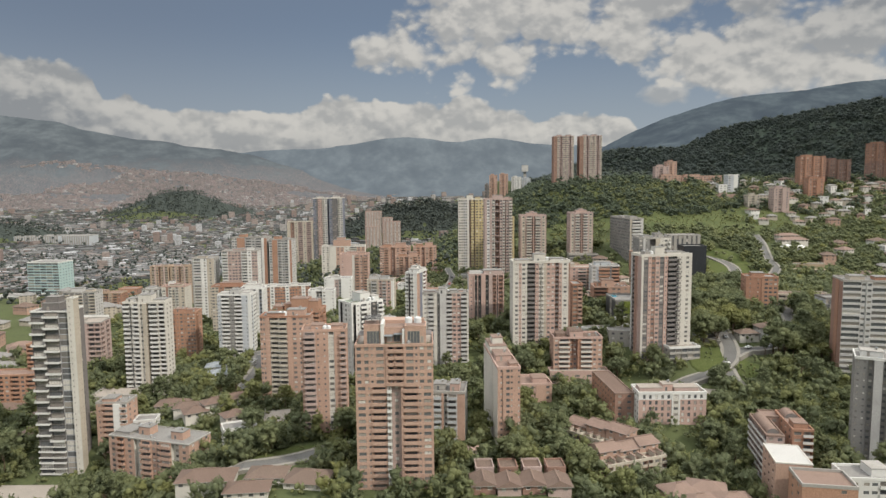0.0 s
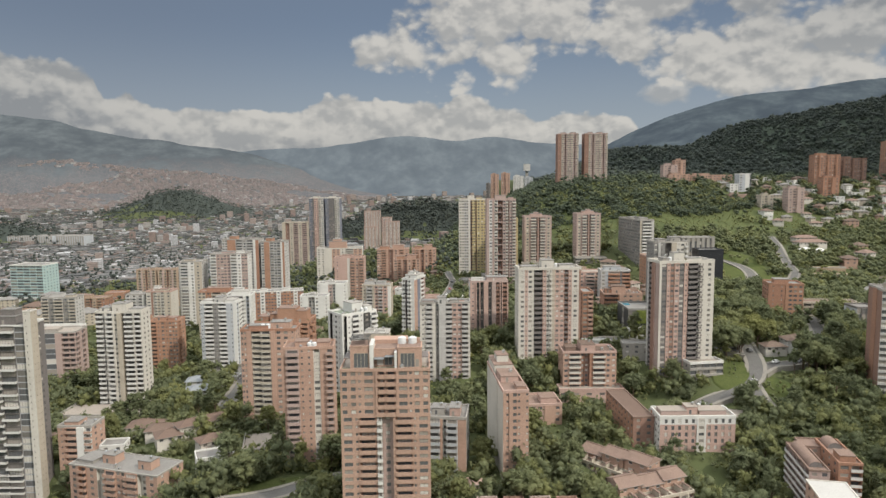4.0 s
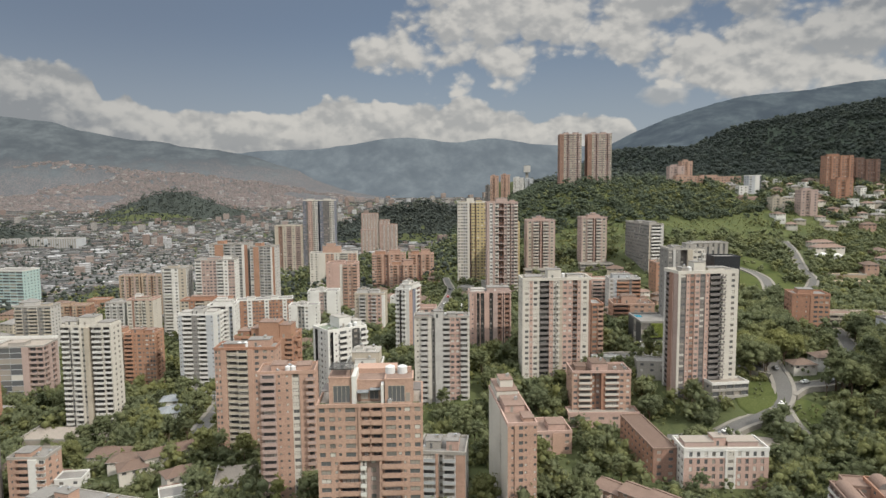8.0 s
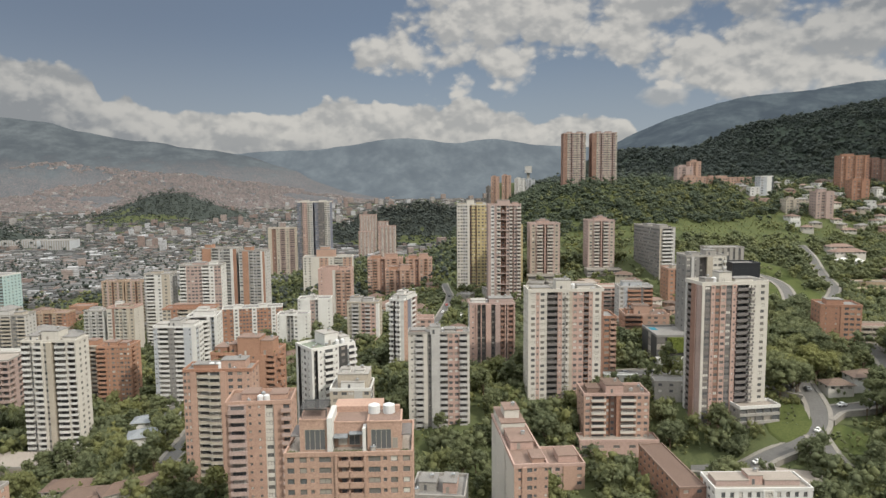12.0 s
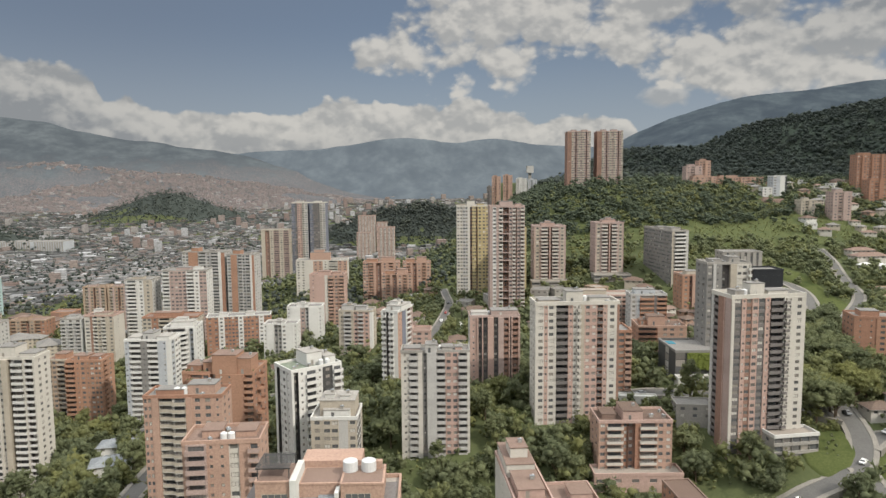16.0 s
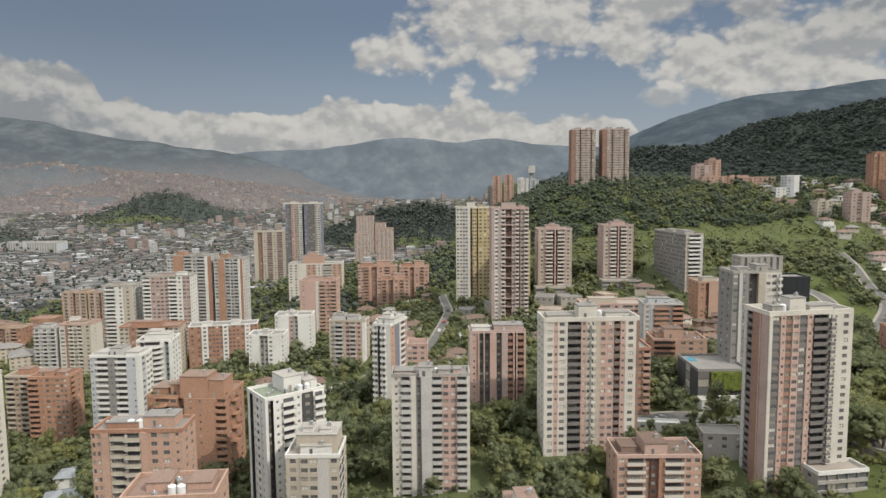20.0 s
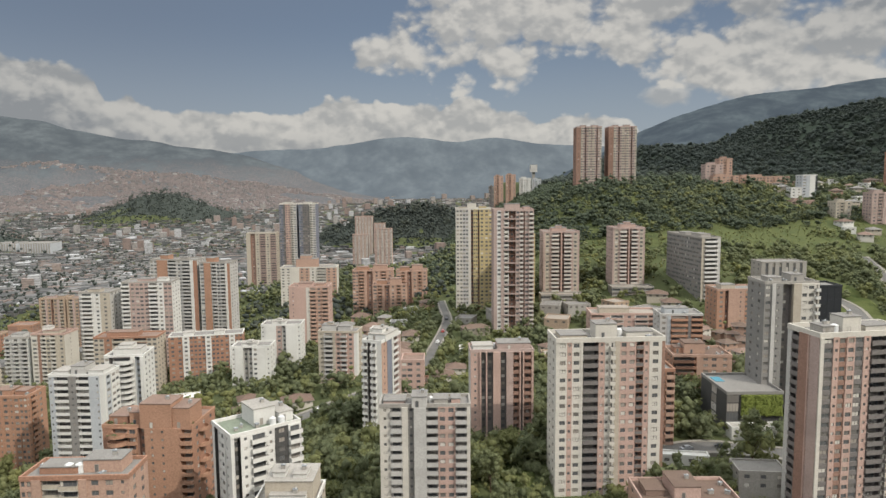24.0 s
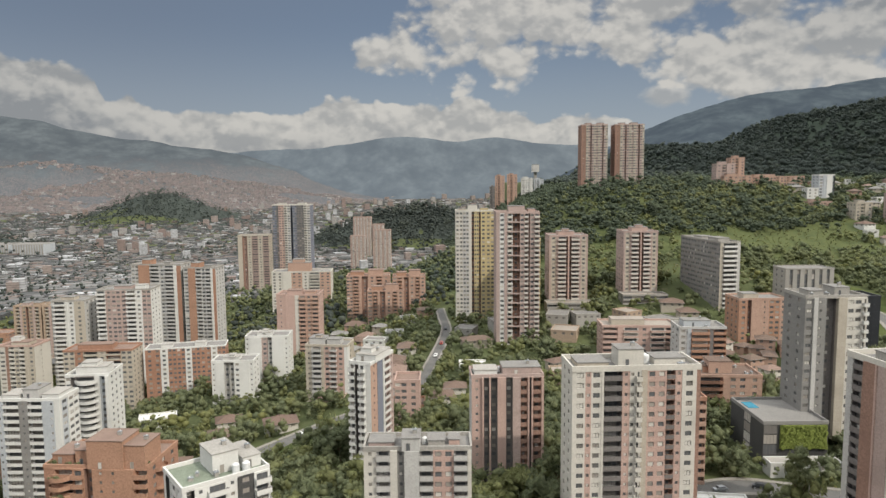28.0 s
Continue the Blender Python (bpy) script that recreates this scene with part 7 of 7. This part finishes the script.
# far roofs and walls: greyed tints carry the distance haze
M["far_roof"] = town_material("far_city", ((0.0, (0.075, 0.078, 0.078)), (0.28, (0.12, 0.12, 0.118)), (0.52, (0.165, 0.13, 0.115)), (0.70, (0.20, 0.197, 0.19)), (0.93, (0.40, 0.405, 0.41))))
M["far_wall"] = town_material("far_blocks", ((0.0, (0.235, 0.18, 0.16)), (0.35, (0.285, 0.235, 0.21)), (0.6, (0.31, 0.295, 0.28)), (0.8, (0.40, 0.405, 0.41))))


def far_city():
    r = random.Random(3)
    low, high = Acc(), Acc()
    for i in range(19000):
        y = 780 + 3650 * r.random() ** 1.3
        x = r.uniform(-0.74 * y - 40, (0.10 if y > 1900 else -0.02) * y + 40)
        if built(x, y, 6) or (x > -420 and 700 < y < 900):
            continue
        k = noise.noise((x * 0.004, y * 0.003, 1.7))
        z = ground_z(x, y) - 2
        if y > 1500 and z > -72 + 75 * sstep(2000, 4500, y) + 12:
            continue
        g = 0.8 + y / 3000
        if r.random() < (0.028 if y > 2300 else 0.002) + (0.04 if k > 0.3 and y > 1900 else 0):
            w, d, h = r.uniform(8, 14) * g, r.uniform(8, 13) * g, r.uniform(12, 34)
            acc, mat = high, "far_wall"
        else:
            w, d, h = r.uniform(6, 14) * g, r.uniform(6, 12) * g, r.uniform(2.5, 6) + 2
            if k < -0.2:
                w, d = w * 1.8, d * 1.5
            acc, mat = low, "far_roof"
        turn = Matrix.Translation((x, y, z)) @ Matrix.Rotation(0.25 + r.uniform(-0.1, 0.1), 4, "Z")
        acc.box(-w / 2, -d / 2, 0, w / 2, d / 2, h, mat, turn)
    tagged(new("far_low_city", low.mesh("far_low_city")), "low roofs of the distant valley city in haze", "city", kind="stuff")
    tagged(new("far_apartment_blocks", high.mesh("far_apartment_blocks")), "distant brick and white apartment blocks in haze", "city", kind="stuff")


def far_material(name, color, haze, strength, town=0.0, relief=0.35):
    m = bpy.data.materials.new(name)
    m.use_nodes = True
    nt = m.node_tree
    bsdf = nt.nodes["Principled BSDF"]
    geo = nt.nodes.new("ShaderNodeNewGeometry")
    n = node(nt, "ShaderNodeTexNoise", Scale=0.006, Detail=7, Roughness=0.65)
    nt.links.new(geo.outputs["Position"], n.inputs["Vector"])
    # noise tones paint woods and shaded folds into the slope colour
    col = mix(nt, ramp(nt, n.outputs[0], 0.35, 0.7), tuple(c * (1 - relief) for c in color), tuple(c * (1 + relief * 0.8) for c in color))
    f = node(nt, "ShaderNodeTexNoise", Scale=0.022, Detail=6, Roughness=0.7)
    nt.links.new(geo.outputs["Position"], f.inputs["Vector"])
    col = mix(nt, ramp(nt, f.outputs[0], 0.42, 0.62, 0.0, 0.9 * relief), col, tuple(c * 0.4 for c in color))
    if town:
        v = node(nt, "ShaderNodeTexVoronoi", Scale=0.12)
        nt.links.new(geo.outputs["Position"], v.inputs["Vector"])
        sep = nt.nodes.new("ShaderNodeSeparateXYZ")
        nt.links.new(geo.outputs["Position"], sep.inputs[0])
        patch = calc(nt, "ADD", calc(nt, "MULTIPLY", n.outputs[0], 420), sep.outputs[2])
        roofs = mix(nt, ramp(nt, v.outputs["Distance"], 0.25, 0.6), (0.19, 0.14, 0.12), (0.055, 0.052, 0.048))
        col = mix(nt, ramp(nt, patch, 470, 330, 0.0, town), col, roofs)
    nt.links.new(col, bsdf.inputs["Base Color"])
    bsdf.inputs["Roughness"].default_value = 1.0
    bsdf.inputs["Specular IOR Level"].default_value = 0.0
    # distance haze is added as a bluish glow of the slope itself
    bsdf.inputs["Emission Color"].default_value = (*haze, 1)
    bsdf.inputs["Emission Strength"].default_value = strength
    return m


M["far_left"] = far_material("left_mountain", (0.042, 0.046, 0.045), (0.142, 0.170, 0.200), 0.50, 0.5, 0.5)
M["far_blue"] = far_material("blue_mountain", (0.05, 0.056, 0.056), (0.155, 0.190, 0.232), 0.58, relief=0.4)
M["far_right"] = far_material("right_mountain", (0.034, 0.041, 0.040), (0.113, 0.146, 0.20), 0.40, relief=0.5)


def mountain(name, label, mat, ridge, y0, y1, foot, rough, seed):
    """A range whose skyline passes through the given (across, height) marks; it climbs from the foot to the crest."""
    nx, ny = 220, 40
    xs = np.linspace(ridge[0][0], ridge[-1][0], nx)
    tops = np.interp(xs, [p[0] for p in ridge], [p[1] for p in ridge])
    k = np.ones(7) / 7
    tops = np.convolve(np.pad(tops, 3, mode="edge"), k, mode="valid")
    verts = []
    for j in range(ny + 6):
        f = j / ny
        for x, h in zip(xs, tops):
            y = y0 + (y1 - y0) * f
            up = min(1.0, f) ** 1.15 if f <= 1 else 1 - (f - 1) * 1.5
            fold = noise.fractal(Vector((x * 0.0023, y * 0.0016, seed)), 0.9, 2.0, 6)
            z = foot + (h - foot) * up * (1 - rough * (1 - min(1, f)) * (0.5 + fold)) + 16 * fold * min(1, f)
            verts.append((x * (y / y1), y, z))
    faces = np.array([(j * nx + i, j * nx + i + 1, (j + 1) * nx + i + 1, (j + 1) * nx + i) for j in range(ny + 5) for i in range(nx - 1)])
    me = np_mesh(name, np.array(verts), faces, [mat])
    me.polygons.foreach_set("use_smooth", [True] * len(faces))
    tagged(new(name, me), label, "mountain", kind="structure")
    return verts, nx


def marks(pairs, y, f=1184.0):
    """Skyline marks given as tangents times 1184, across and above the eye's level."""
    return [(a / f * y, 100 + b / f * y) for a, b in pairs]


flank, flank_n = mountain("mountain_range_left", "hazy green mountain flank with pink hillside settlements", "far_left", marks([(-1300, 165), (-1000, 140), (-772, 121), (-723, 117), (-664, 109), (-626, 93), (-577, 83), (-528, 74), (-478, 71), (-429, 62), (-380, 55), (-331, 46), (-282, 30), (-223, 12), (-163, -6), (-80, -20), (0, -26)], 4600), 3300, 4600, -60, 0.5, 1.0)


def hillside_town(verts, nx):
    """Small pink-brown houses crowded on the lower flank of the range."""
    r = random.Random(17)
    a = Acc()
    for i in range(15000):
        j = int(40 * r.random() ** 0.9 * 0.62)
        k = r.randrange(nx - 1)
        x, y, z = verts[j * nx + k]
        x2, y2, z2 = verts[(j + 1) * nx + k + 1]
        t = r.random()
        x, y, z = x + (x2 - x) * r.random(), y + (y2 - y) * t, z + (z2 - z) * t
        if z > 340 or noise.noise((x * 0.0022, y * 0.004, 4.0)) + 0.25 * noise.noise((x * 0.01, y * 0.02, 1.0)) < -0.30 + 0.6 * sstep(170, 350, z) + 0.7 * sstep(-0.52, -0.62, x / (y - 100)) * sstep(-30, 60, z):
            continue
        w, d, h = r.uniform(11, 24), r.uniform(8, 16), r.uniform(7, 13)
        turn = Matrix.Translation((x, y, z - 3)) @ Matrix.Rotation(r.uniform(-0.3, 0.3), 4, "Z")
        a.box(-w / 2, -d / 2, 0, w / 2, d / 2, h, "far_hill", turn)
    tagged(new("hillside_settlement", a.mesh("hillside_settlement")), "dense pink-brown hillside settlement on the mountain flank", "city", kind="stuff")


# house tints paled and greyed to put haze into them
M["far_hill"] = town_material("hillside_houses", ((0.0, (0.25, 0.222, 0.215)), (0.4, (0.29, 0.245, 0.235)), (0.75, (0.21, 0.20, 0.195)), (0.96, (0.38, 0.37, 0.36))))
hillside_town(flank, flank_n)
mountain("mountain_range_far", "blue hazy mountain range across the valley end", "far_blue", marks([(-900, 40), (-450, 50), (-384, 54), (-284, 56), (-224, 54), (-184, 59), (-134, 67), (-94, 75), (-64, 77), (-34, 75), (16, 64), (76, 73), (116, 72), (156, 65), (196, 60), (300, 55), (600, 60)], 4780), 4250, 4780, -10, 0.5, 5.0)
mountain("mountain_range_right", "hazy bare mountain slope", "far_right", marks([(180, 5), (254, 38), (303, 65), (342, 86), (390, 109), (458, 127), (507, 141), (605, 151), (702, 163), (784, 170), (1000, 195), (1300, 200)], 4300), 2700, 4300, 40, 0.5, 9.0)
far_city()


# ---- two unseen clouds, added to shade the right-hand ridge and hillside ----
M["cloud"] = surface("cloud", (0.85, 0.85, 0.85), 1.0, 0.03, dirt=0)


def shade_cloud(x, y, z, sx, sy, seed):
    g = np.random.default_rng(seed)
    v, f = [], []
    n = 0
    for i in range(60):
        a, b = blob(g, 2)
        v.append(a * np.array([sx * 0.22, sy * 0.22, 45]) + np.array([x + g.uniform(-0.8, 0.8) * sx, y + g.uniform(-0.8, 0.8) * sy, z + g.uniform(-20, 40)]))
        f.append(b + n)
        n += len(a)
    tagged(new("cloud", np_mesh("cloud", np.concatenate(v), np.concatenate(f), ["cloud"])), "white fair-weather cloud above the ridge", "cloud", kind="structure")


def sun_shift(x, y, z, h):
    k = (h - z) / sun_dir.z
    return x + sun_dir.x * k, y + sun_dir.y * k


cx, cy = sun_shift(760, 1270, 200, 900)
shade_cloud(cx, cy, 900, 430, 430, 8)
cx, cy = sun_shift(640, 930, 130, 900)
shade_cloud(cx, cy, 900, 170, 110, 12)
